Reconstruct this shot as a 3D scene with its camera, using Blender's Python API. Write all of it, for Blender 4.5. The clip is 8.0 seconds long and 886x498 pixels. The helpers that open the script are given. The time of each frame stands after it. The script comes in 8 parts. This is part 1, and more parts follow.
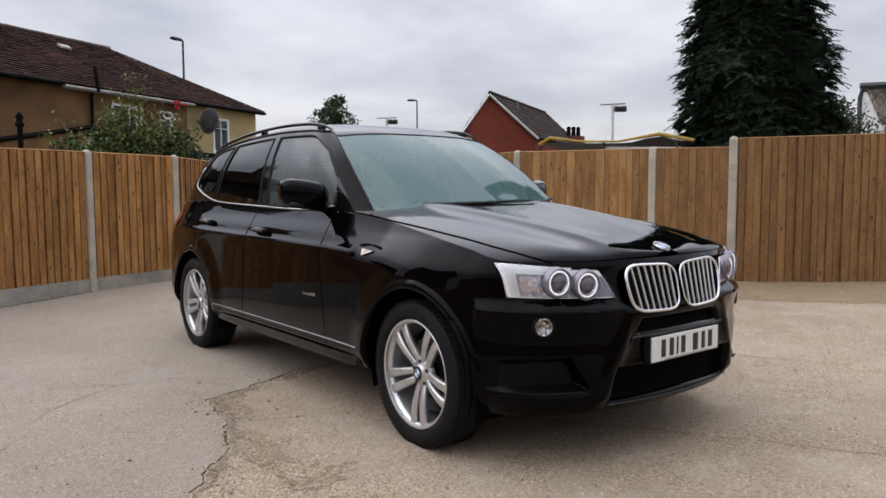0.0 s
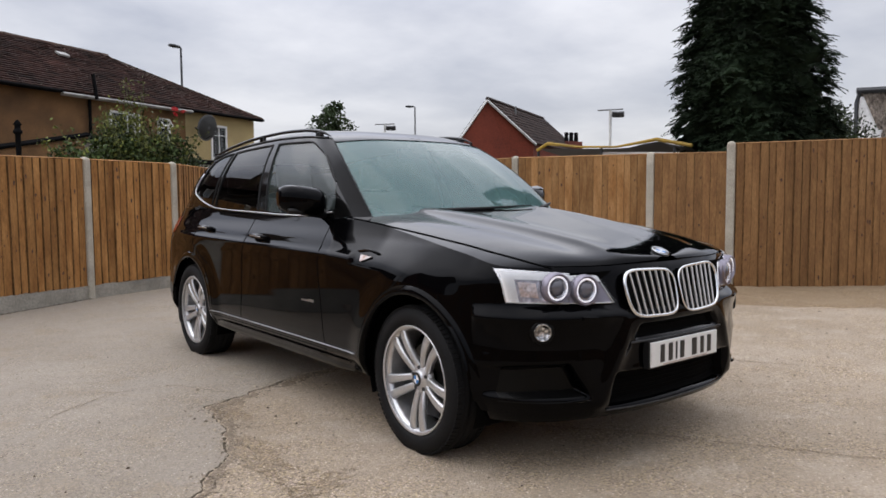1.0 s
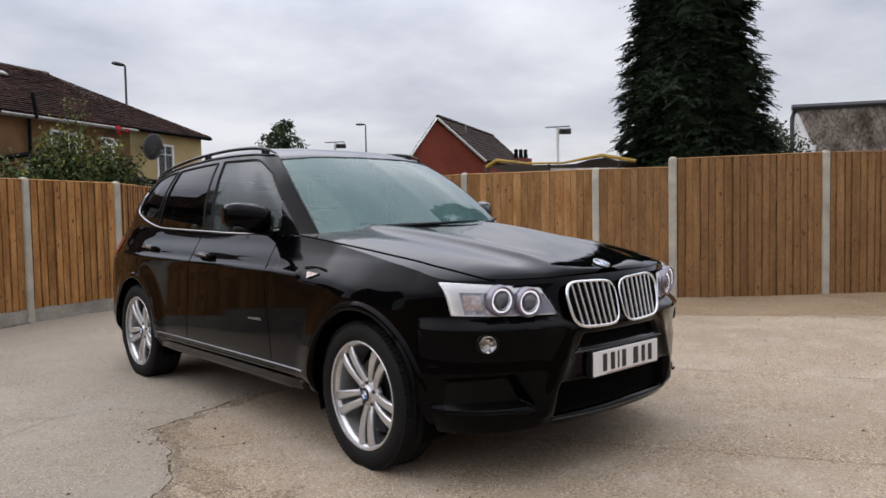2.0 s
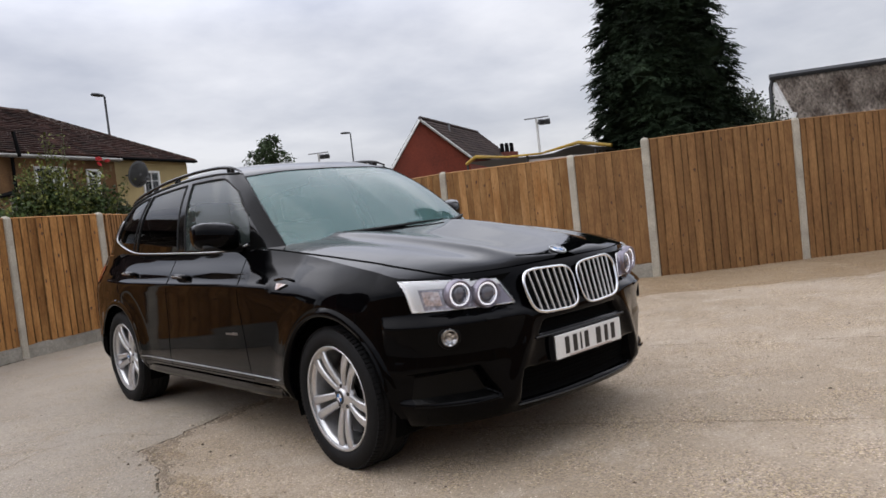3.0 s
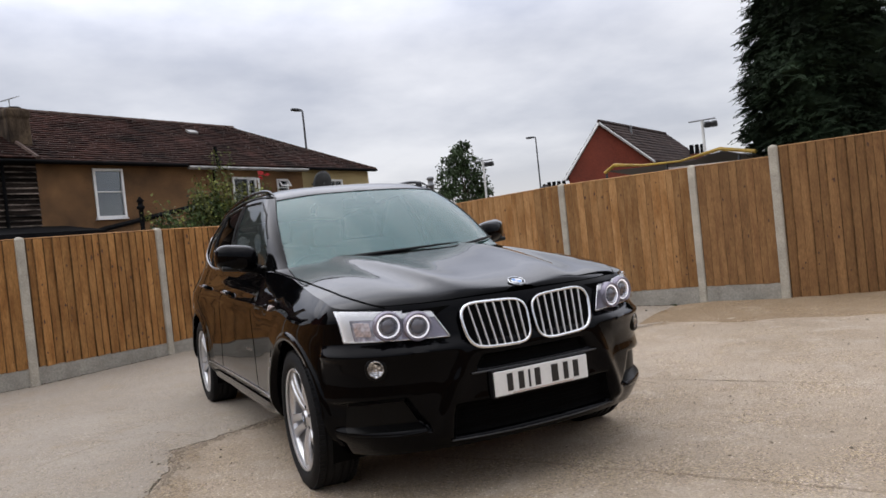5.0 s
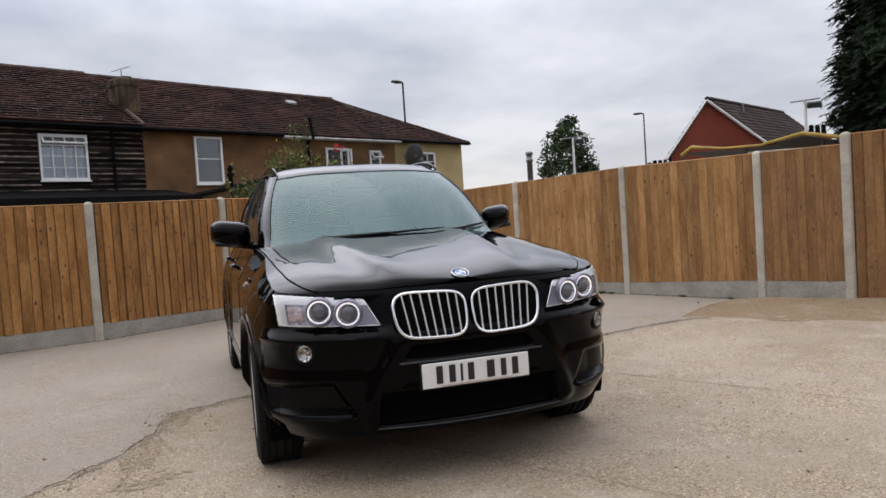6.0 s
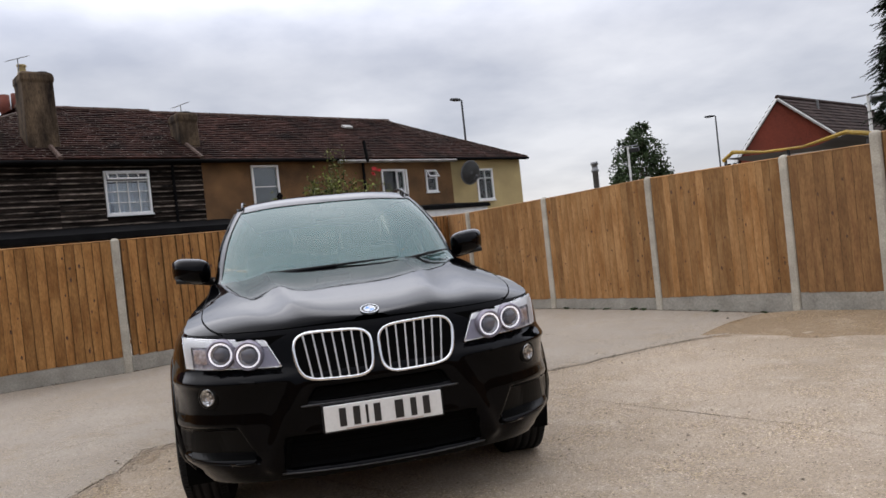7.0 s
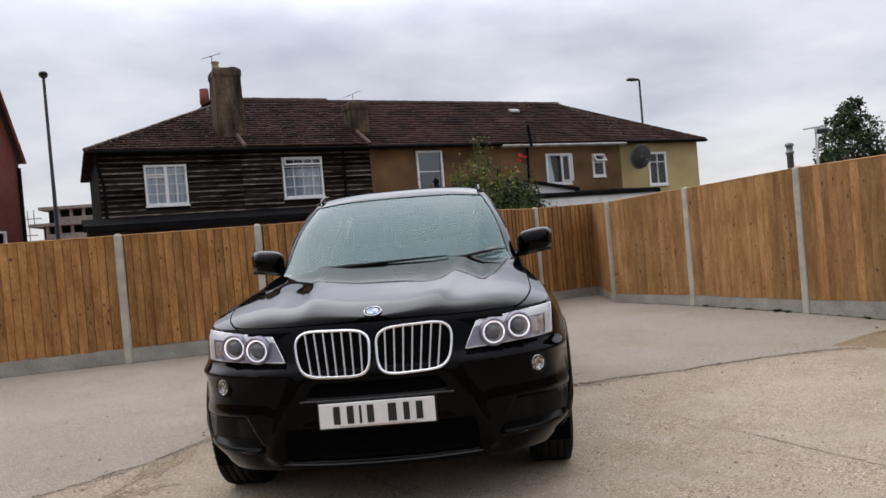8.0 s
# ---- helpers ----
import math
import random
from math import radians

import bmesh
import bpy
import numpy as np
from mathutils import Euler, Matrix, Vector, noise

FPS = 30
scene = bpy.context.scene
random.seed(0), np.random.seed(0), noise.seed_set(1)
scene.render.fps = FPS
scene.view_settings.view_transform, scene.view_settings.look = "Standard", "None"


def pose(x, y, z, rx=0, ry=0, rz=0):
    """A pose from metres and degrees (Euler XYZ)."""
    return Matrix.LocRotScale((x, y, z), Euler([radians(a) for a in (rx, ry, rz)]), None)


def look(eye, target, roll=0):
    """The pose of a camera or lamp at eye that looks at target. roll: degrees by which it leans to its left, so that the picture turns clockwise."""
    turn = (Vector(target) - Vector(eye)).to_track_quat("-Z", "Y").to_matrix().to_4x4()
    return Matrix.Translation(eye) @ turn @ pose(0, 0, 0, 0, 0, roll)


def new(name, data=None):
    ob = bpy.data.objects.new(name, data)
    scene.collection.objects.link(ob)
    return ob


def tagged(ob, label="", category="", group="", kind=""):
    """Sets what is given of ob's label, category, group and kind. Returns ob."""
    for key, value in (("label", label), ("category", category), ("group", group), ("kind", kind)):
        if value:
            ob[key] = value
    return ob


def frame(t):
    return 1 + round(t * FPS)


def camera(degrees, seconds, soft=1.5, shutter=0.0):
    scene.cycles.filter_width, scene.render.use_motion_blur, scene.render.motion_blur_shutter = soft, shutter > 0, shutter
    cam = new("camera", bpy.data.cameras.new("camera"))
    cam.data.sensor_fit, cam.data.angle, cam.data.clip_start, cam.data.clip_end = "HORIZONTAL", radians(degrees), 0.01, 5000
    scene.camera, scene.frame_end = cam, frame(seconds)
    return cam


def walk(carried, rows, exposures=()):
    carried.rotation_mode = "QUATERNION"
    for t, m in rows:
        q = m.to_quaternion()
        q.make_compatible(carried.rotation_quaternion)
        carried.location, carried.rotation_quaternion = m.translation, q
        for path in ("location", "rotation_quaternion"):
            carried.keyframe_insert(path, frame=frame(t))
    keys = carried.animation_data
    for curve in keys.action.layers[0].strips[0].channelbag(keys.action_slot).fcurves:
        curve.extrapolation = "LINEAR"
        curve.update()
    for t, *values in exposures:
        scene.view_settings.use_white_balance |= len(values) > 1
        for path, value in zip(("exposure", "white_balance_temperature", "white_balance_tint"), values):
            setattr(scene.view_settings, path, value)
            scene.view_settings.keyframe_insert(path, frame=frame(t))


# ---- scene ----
# The yard's own axes: the parked car stands at the origin and heads towards -y.
cam = camera(61.96, 8.0, soft=1.6)
PATH = [
    (0, (-2.965, -4.296, 1.218), (-1.723, -2.736, 1.058), -0.2),
    (0.5, (-2.966, -4.295, 1.22), (-1.721, -2.736, 1.087), -0.1),
    (1, (-2.966, -4.296, 1.217), (-1.72, -2.738, 1.073), -0.4),
    (1.5, (-2.974, -4.31, 1.226), (-1.695, -2.776, 1.116), 0.1),
    (1.7, (-2.97, -4.317, 1.214), (-1.648, -2.819, 1.115), -0.1),
    (2.8, (-2.932, -4.506, 1.201), (-1.589, -3.029, 1.096), -4.5),
    (3, (-2.896, -4.551, 1.194), (-1.547, -3.077, 1.095), -6.3),
    (3.5, (-2.668, -4.723, 1.201), (-1.282, -3.283, 1.15), -3.2),
    (4, (-2.461, -4.893, 1.186), (-1.222, -3.325, 1.116), -4.3),
    (4.5, (-2.19, -5.085, 1.21), (-1.192, -3.353, 1.166), -5.0),
    (4.7, (-2.094, -5.154, 1.208), (-1.135, -3.4, 1.174), -6.4),
    (5.8, (-1.329, -5.412, 1.173), (-0.594, -3.552, 1.116), -1.5),
    (6, (-1.185, -5.495, 1.209), (-0.543, -3.602, 1.127), -3.7),
    (6.5, (-0.782, -5.561, 1.196), (-0.222, -3.641, 1.161), -2.7),
    (7, (-0.382, -5.584, 1.224), (0.056, -3.633, 1.201), -6.1),
    (7.5, (0.024, -5.689, 1.267), (0.138, -3.693, 1.24), -6.9),
    (8, (0.454, -5.632, 1.251), (0.393, -3.633, 1.227), -4.9),
]
walk(cam, [(t, look(eye, target, roll)) for t, eye, target, roll in PATH], exposures=[(0, 0.0), (8, 0.0)])

# ---- overcast sky and a veiled sun ----
SKY_GAIN, SUN_POWER = 0.905, 0.82
SUN_TURN, SUN_RISE = radians(-60), radians(58)
world = bpy.data.worlds.new("overcast_sky")
scene.world = world
world.use_nodes = True
wn, wl = world.node_tree.nodes, world.node_tree.links
wn.clear()
w_out = wn.new("ShaderNodeOutputWorld")
w_add = wn.new("ShaderNodeAddShader")
w_clear = wn.new("ShaderNodeBackground")
w_cloud = wn.new("ShaderNodeBackground")
w_sky = wn.new("ShaderNodeTexSky")
w_sky.sky_type, w_sky.sun_disc = "NISHITA", False
w_sky.sun_elevation, w_sky.sun_rotation = SUN_RISE, SUN_TURN
w_clear.inputs["Strength"].default_value = 0.018
w_cloud.inputs["Strength"].default_value = SKY_GAIN
wl.new(w_sky.outputs[0], w_clear.inputs["Color"])
w_co = wn.new("ShaderNodeTexCoord")
w_sep = wn.new("ShaderNodeSeparateXYZ")
wl.new(w_co.outputs["Generated"], w_sep.inputs[0])


def wmath(op, a, b=None, clamp=False):
    n = wn.new("ShaderNodeMath")
    n.operation, n.use_clamp = op, clamp
    for k, v in enumerate((a, b)):
        if v is None:
            continue
        if isinstance(v, (int, float)):
            n.inputs[k].default_value = v
        else:
            wl.new(v, n.inputs[k])
    return n.outputs[0]


w_up = wmath("MAXIMUM", w_sep.outputs["Z"], 0.0)
w_flat = wmath("ADD", w_up, 0.22)
w_vec = wn.new("ShaderNodeCombineXYZ")
wl.new(wmath("DIVIDE", w_sep.outputs["X"], w_flat), w_vec.inputs[0])
wl.new(wmath("DIVIDE", w_sep.outputs["Y"], w_flat), w_vec.inputs[1])
w_n1 = wn.new("ShaderNodeTexNoise")
w_n1.inputs["Scale"].default_value, w_n1.inputs["Detail"].default_value, w_n1.inputs["Roughness"].default_value = 1.15, 7.0, 0.52
wl.new(w_vec.outputs[0], w_n1.inputs["Vector"])
w_ramp = wn.new("ShaderNodeValToRGB")
w_ramp.color_ramp.elements[0].position, w_ramp.color_ramp.elements[0].color = 0.38, (0.492, 0.509, 0.587, 1)
w_ramp.color_ramp.elements[1].position, w_ramp.color_ramp.elements[1].color = 0.64, (0.82, 0.82, 0.869, 1)
wl.new(w_n1.outputs["Fac"], w_ramp.inputs[0])
# an overcast sky is some three times as bright overhead as at the horizon
w_lift = wmath("MULTIPLY_ADD", wmath("POWER", w_up, 1.2), 0.9)
w_lift.node.inputs[2].default_value = 0.86
w_high = wn.new("ShaderNodeMapRange")
w_high.interpolation_type = "SMOOTHSTEP"
w_high.inputs["From Min"].default_value, w_high.inputs["From Max"].default_value, w_high.inputs["To Max"].default_value = 0.22, 0.46, 1.02
wl.new(w_up, w_high.inputs["Value"])
# the cloud is thinner and brighter on the side where the veiled sun stands
w_side = wmath("MULTIPLY_ADD", w_sep.outputs["Y"], 0.9)
w_side.node.inputs[2].default_value = 1.0
w_side = wmath("ADD", w_side, wmath("MULTIPLY", w_sep.outputs["X"], -0.10))
w_lift = wmath("ADD", w_lift, wmath("MULTIPLY", w_high.outputs[0], w_side))
w_north = wmath("ADD", wmath("MULTIPLY", w_sep.outputs["X"], 0.27), wmath("MULTIPLY", w_sep.outputs["Y"], 0.44))
w_east = wmath("MAXIMUM", wmath("ADD", w_north, 0.56), 0.93)
w_lift = wmath("MULTIPLY", w_lift, w_east)
w_gain = wn.new("ShaderNodeVectorMath")
w_gain.operation = "SCALE"
wl.new(w_ramp.outputs[0], w_gain.inputs[0])
wl.new(w_lift, w_gain.inputs["Scale"])
w_low = wmath("POWER", 2.718, wmath("MULTIPLY", w_up, -16.0))
w_warm = wn.new("ShaderNodeMix")
w_warm.data_type = "RGBA"
w_warm.inputs["B"].default_value = (1.0, 0.95, 0.93, 1)
wl.new(wmath("MULTIPLY", w_low, 0.75), w_warm.inputs["Factor"])
wl.new(w_gain.outputs[0], w_warm.inputs["A"])
wl.new(w_warm.outputs["Result"], w_cloud.inputs["Color"])
wl.new(w_clear.outputs[0], w_add.inputs[0])
wl.new(w_cloud.outputs[0], w_add.inputs[1])
wl.new(w_add.outputs[0], w_out.inputs[0])

sun_data = bpy.data.lights.new("sun", "SUN")
sun_data.energy, sun_data.angle, sun_data.color = SUN_POWER, radians(90), (1.0, 0.945, 0.895)
sun = new("sun", sun_data)
sun_way = Vector((math.sin(SUN_TURN) * math.cos(SUN_RISE), math.cos(SUN_TURN) * math.cos(SUN_RISE), math.sin(SUN_RISE)))
sun.matrix_world = look(sun_way * 30, (0, 0, 0))


# ---- materials ----
def mat(name, col, rough=0.6, metal=0.0, vary=0.2, scale=3.0, fine=60.0, bump=0.15, dist=0.004, tint=None, rnd=0.0, island=0.0,
        stretch=(1, 1, 1), spec=0.5, coat=0.0, speck=0.0, fvary=None):
    """A surface with two scales of colour variation and fine relief. rnd, island: brightness spread from piece to piece."""
    m = bpy.data.materials.new(name)
    m.use_nodes = True
    nt = m.node_tree
    nn, ll = nt.nodes, nt.links
    bs = nn["Principled BSDF"]
    co = nn.new("ShaderNodeTexCoord")
    mp = nn.new("ShaderNodeMapping")
    mp.inputs["Scale"].default_value = stretch
    ll.new(co.outputs["Object"], mp.inputs[0])
    info = nn.new("ShaderNodeObjectInfo")
    shift = nn.new("ShaderNodeVectorMath")
    shift.operation = "MULTIPLY_ADD"
    shift.inputs[1].default_value = (37.0, 53.0, 19.0)
    if rnd:
        ll.new(info.outputs["Random"], shift.inputs[0])
    else:
        shift.inputs[0].default_value = (0, 0, 0)
    ll.new(mp.outputs[0], shift.inputs[2])
    big = nn.new("ShaderNodeTexNoise")
    big.inputs["Scale"].default_value, big.inputs["Detail"].default_value = scale, 4.0
    small = nn.new("ShaderNodeTexNoise")
    small.inputs["Scale"].default_value, small.inputs["Detail"].default_value, small.inputs["Roughness"].default_value = fine, 5.0, 0.65
    for n in (big, small):
        ll.new(shift.outputs[0], n.inputs["Vector"])
    mixc = nn.new("ShaderNodeMix")
    mixc.data_type = "RGBA"
    t2 = tint or tuple(c * (1 - vary) for c in col)
    mixc.inputs["A"].default_value = (*t2, 1)
    mixc.inputs["B"].default_value = (*(min(1, c * (1 + 0.4 * vary)) for c in col), 1)
    con = nn.new("ShaderNodeMapRange")
    con.inputs["From Min"].default_value, con.inputs["From Max"].default_value = 0.32, 0.68
    ll.new(big.outputs["Fac"], con.inputs["Value"])
    ll.new(con.outputs[0], mixc.inputs["Factor"])
    fv = vary if fvary is None else fvary
    gain = nn.new("ShaderNodeMapRange")
    gain.inputs["From Min"].default_value, gain.inputs["From Max"].default_value = 0.3, 0.7
    gain.inputs["To Min"].default_value, gain.inputs["To Max"].default_value = 1 - fv, 1 + fv
    ll.new(small.outputs["Fac"], gain.inputs["Value"])
    value = gain.outputs[0]
    for amount, source in ((rnd, info.outputs["Random"]), (island, None)):
        if not amount:
            continue
        if source is None:
            geo = nn.new("ShaderNodeNewGeometry")
            source = geo.outputs["Random Per Island"]
        r = nn.new("ShaderNodeMapRange")
        r.inputs["To Min"].default_value, r.inputs["To Max"].default_value = 1 - amount, 1 + amount
        ll.new(source, r.inputs["Value"])
        mul = nn.new("ShaderNodeMath")
        mul.operation = "MULTIPLY"
        ll.new(value, mul.inputs[0])
        ll.new(r.outputs[0], mul.inputs[1])
        value = mul.outputs[0]
    sc = nn.new("ShaderNodeVectorMath")
    sc.operation = "SCALE"
    ll.new(mixc.outputs["Result"], sc.inputs[0])
    ll.new(value, sc.inputs["Scale"])
    ll.new(sc.outputs[0], bs.inputs["Base Color"])
    bs.inputs["Roughness"].default_value, bs.inputs["Metallic"].default_value = rough, metal
    bs.inputs["Specular IOR Level"].default_value = spec
    bs.inputs["Coat Weight"].default_value, bs.inputs["Coat Roughness"].default_value = coat, 0.03
    if bump:
        bp = nn.new("ShaderNodeBump")
        bp.inputs["Strength"].default_value, bp.inputs["Distance"].default_value = bump, dist
        ll.new(small.outputs["Fac"], bp.inputs["Height"])
        ll.new(bp.outputs[0], bs.inputs["Normal"])
    return m


def plain(name, col, rough=0.5, metal=0.0, coat=0.0, spec=0.5, glow=0.0):
    """A clean manufactured surface."""
    m = bpy.data.materials.new(name)
    m.use_nodes = True
    bs = m.node_tree.nodes["Principled BSDF"]
    bs.inputs["Base Color"].default_value = (*col, 1)
    bs.inputs["Roughness"].default_value, bs.inputs["Metallic"].default_value = rough, metal
    bs.inputs["Coat Weight"].default_value, bs.inputs["Coat Roughness"].default_value = coat, 0.02
    bs.inputs["Specular IOR Level"].default_value = spec
    if glow:
        bs.inputs["Emission Color"].default_value = (*col, 1)
        bs.inputs["Emission Strength"].default_value = glow
    return m


def glass(name, col, ior=1.5, rough=0.0, haze=0.0, film_col=(0.58, 0.74, 0.70)):
    """A thin pane: tinted see-through with a mirror gloss that grows at a slant, and perhaps a diffuse film that paints
    in a bright haze.
    """
    m = bpy.data.materials.new(name)
    m.use_nodes = True
    nn, ll = m.node_tree.nodes, m.node_tree.links
    nn.clear()
    out = nn.new("ShaderNodeOutputMaterial")
    mix = nn.new("ShaderNodeMixShader")
    tr = nn.new("ShaderNodeBsdfTransparent")
    tr.inputs[0].default_value = (*col, 1)
    gl = nn.new("ShaderNodeBsdfGlossy")
    gl.inputs["Roughness"].default_value = rough
    fr = nn.new("ShaderNodeFresnel")
    fr.inputs[0].default_value = ior
    ll.new(fr.outputs[0], mix.inputs[0])
    film = nn.new("ShaderNodeMixShader")
    film.inputs[0].default_value = haze
    df = nn.new("ShaderNodeBsdfDiffuse")
    df.inputs[0].default_value = (*film_col, 1)
    ll.new(tr.outputs[0], film.inputs[1])
    ll.new(df.outputs[0], film.inputs[2])
    ll.new(film.outputs[0], mix.inputs[1])
    ll.new(gl.outputs[0], mix.inputs[2])
    ll.new(mix.outputs[0], out.inputs[0])
    return m


M_PAINT = mat("black_car_paint", (0.0012, 0.0012, 0.0015), 0.035, 0.0, vary=0.1, scale=2, fine=1.6, bump=0.0, spec=0.5)
M_PAINT.node_tree.nodes["Principled BSDF"].inputs["IOR"].default_value = 1.25
M_PAINT.node_tree.nodes["Principled BSDF"].inputs["Specular Tint"].default_value = (0.95, 0.96, 1.0, 1.0)
paint_nodes, paint_links = M_PAINT.node_tree.nodes, M_PAINT.node_tree.links
slant, gloss = paint_nodes.new("ShaderNodeLayerWeight"), paint_nodes.new("ShaderNodeMapRange")
gloss.inputs["From Min"].default_value, gloss.inputs["From Max"].default_value = 0.43, 0.76
gloss.inputs["To Min"].default_value, gloss.inputs["To Max"].default_value = 0.30, 1.7
paint_links.new(slant.outputs["Facing"], gloss.inputs["Value"])
paint_links.new(gloss.outputs[0], paint_nodes["Principled BSDF"].inputs["Specular IOR Level"])
M_BLACK_GLOSS = plain("gloss_black_trim", (0.004, 0.004, 0.004), 0.08, spec=0.4)
M_BLACK_PLASTIC = mat("black_plastic", (0.007, 0.007, 0.0075), 0.5, spec=0.25, vary=0.2, fine=220, bump=0.1, dist=0.0006)
M_INTAKE_BLACK = plain("intake_black_plastic", (0.003, 0.003, 0.003), 0.35, spec=0.12)
M_GRILLE_BLACK = plain("grille_black", (0.002, 0.002, 0.002), 0.8, spec=0.04)
M_RUBBER = mat("tyre_rubber", (0.007, 0.007, 0.0075), 0.75, spec=0.2, vary=0.3, scale=6, fine=120, bump=0.25, dist=0.001)
M_ALLOY = mat("silver_alloy", (0.62, 0.62, 0.63), 0.28, 0.75, vary=0.08, scale=9, fine=90, bump=0.0)
M_DARK_ALLOY = plain("shaded_alloy", (0.07, 0.07, 0.075), 0.45, 0.8)
M_DISC = mat("brake_disc_steel", (0.09, 0.085, 0.08), 0.4, 0.9, vary=0.2, bump=0.05)
M_CHROME = plain("chrome", (0.82, 0.83, 0.84), 0.09, 1.0)
M_SATIN = plain("satin_aluminium", (0.6, 0.6, 0.61), 0.28, 1.0)
M_SLAT = plain("titanium_slat", (0.60, 0.59, 0.58), 0.35, 0.6)
M_LAMP_SILVER = plain("lamp_reflector", (0.8, 0.8, 0.82), 0.22, 0.7)
M_LAMP_DARK = plain("lamp_lens_dark", (0.09, 0.09, 0.11), 0.05, 0.0, coat=1.0)
M_RING = plain("lit_ring", (0.95, 0.92, 1.0), 0.3, glow=0.68)
M_LAMP_BOWL = mat("lamp_bowl", (0.52, 0.50, 0.55), 0.22, 0.6, vary=0.5, scale=22, fine=60, bump=0.5, dist=0.004)
M_LAMP_BEZEL = plain("lamp_bezel_grey", (0.26, 0.24, 0.29), 0.3, 0.5)
M_FOG = mat("fog_reflector", (0.5, 0.5, 0.5), 0.12, 0.9, vary=0.85, scale=45, fine=90, bump=0.6, dist=0.004)
M_DARK_SATIN = plain("dark_satin_metal", (0.07, 0.07, 0.072), 0.35, 0.9)
M_AMBER = plain("amber_reflector", (0.5, 0.40, 0.36), 0.25)
M_INDICATOR = mat("clear_indicator", (0.62, 0.57, 0.58), 0.2, 0.4, vary=0.45, scale=26, fine=90, bump=0.5, dist=0.003, tint=(0.52, 0.36, 0.29))
M_RED_LAMP = plain("red_tail_lamp", (0.35, 0.012, 0.01), 0.12, coat=1.0)
M_PLATE = mat("white_plate", (0.72, 0.72, 0.7), 0.35, vary=0.05, bump=0.0)
M_INK = plain("black_ink", (0.012, 0.012, 0.013), 0.4)
M_BLUE = plain("blue_enamel", (0.06, 0.22, 0.55), 0.2, coat=0.8)
M_BADGE_WHITE = plain("badge_white_enamel", (0.50, 0.52, 0.56), 0.3, coat=0.2)
M_WHITE_ENAMEL = plain("white_enamel", (0.8, 0.8, 0.8), 0.2, coat=0.8)
# the teal film paints in brightness of reflected sky and lit cabin
M_SCREEN_GLASS = glass("windscreen_glass", (0.66, 0.84, 0.79), 1.55, haze=0.34, film_col=(0.205, 0.375, 0.365))
M_SIDE_GLASS = glass("side_glass", (0.60, 0.74, 0.72), 1.65, haze=0.05)
M_PRIVACY_GLASS = glass("privacy_glass", (0.13, 0.145, 0.15), 1.6)
M_LENS_GLASS = glass("lamp_cover_glass", (0.93, 0.94, 0.95), 1.45)
M_SEAT = mat("dark_seat_leather", (0.10, 0.095, 0.09), 0.5, vary=0.25, fine=60, bump=0.2)
M_CABIN = mat("cabin_plastic", (0.035, 0.035, 0.037), 0.6, vary=0.2)
M_HEADLINER = mat("pale_headliner", (0.5, 0.49, 0.45), 0.9, vary=0.1)

M_BOARD = mat("fence_board_wood", (0.312, 0.175, 0.073), 0.75, vary=0.4, scale=1.5, fine=11, bump=0.35, dist=0.002, tint=(0.232, 0.112, 0.038), rnd=0.26,
              stretch=(7, 7, 1.5), spec=0.2, fvary=0.25)
M_RICH_BOARD = mat("fresh_stained_board_wood", (0.340, 0.174, 0.060), 0.75, vary=0.4, scale=1.5, fine=11, bump=0.35, dist=0.002, tint=(0.228, 0.102, 0.030), rnd=0.22,
                   stretch=(7, 7, 1.5), spec=0.2, fvary=0.32)
# dark wood colour that paints the shade line where boards overlap
M_BOARD_LAP_SHADE = mat("board_lap_shade", (0.15, 0.080, 0.034), 0.8, vary=0.5, scale=3, fine=14, bump=0.2, stretch=(5, 5, 2), spec=0.15, rnd=0.3)
# the board wood about a quarter darker, for the last three panels
M_DARK_BOARD = mat("darker_board_wood", (0.232, 0.128, 0.054), 0.78, vary=0.42, scale=1.5, fine=11, bump=0.35, dist=0.002, tint=(0.185, 0.096, 0.041), rnd=0.17,
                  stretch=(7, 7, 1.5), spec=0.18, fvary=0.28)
M_KNOT = mat("wood_knot", (0.085, 0.036, 0.014), 0.7, vary=0.4, scale=20, fine=120, bump=0.2)
M_CONCRETE_POST = mat("cast_concrete", (0.43, 0.395, 0.325), 0.9, vary=0.22, scale=5, fine=70, bump=0.35, dist=0.003, rnd=0.08)
M_GRAVEL_BOARD = mat("grey_gravel_board", (0.325, 0.305, 0.262), 0.9, vary=0.25, scale=4, fine=50, bump=0.4, dist=0.004, rnd=0.08)
M_TILE = mat("brown_roof_tile", (0.047, 0.0212, 0.0158), 0.9, vary=0.5, scale=0.9, fine=26, bump=0.35, dist=0.01, island=0.45, tint=(0.016, 0.0088, 0.007), spec=0.10)
M_LICHEN = mat("pale_lichen", (0.17, 0.135, 0.11), 0.95, vary=0.4, bump=0.0)
M_RIDGE = mat("ridge_tile", (0.10, 0.062, 0.046), 0.85, vary=0.4, scale=2, fine=26, bump=0.3)
M_TIMBER = mat("dark_weatherboard", (0.022, 0.017, 0.014), 0.85, vary=0.8, scale=2.2, fine=16, bump=0.4, dist=0.006, rnd=0.5, stretch=(0.45, 5, 5), tint=(0.004, 0.0035, 0.003), fvary=0.6, spec=0.02)
M_TIMBER_EDGE = mat("worn_board_edge", (0.15, 0.12, 0.10), 0.85, vary=0.8, scale=2.6, fine=7, bump=0.3, dist=0.006, rnd=0.5, stretch=(0.8, 3, 3), tint=(0.006, 0.005, 0.0045), fvary=0.8, spec=0.15)
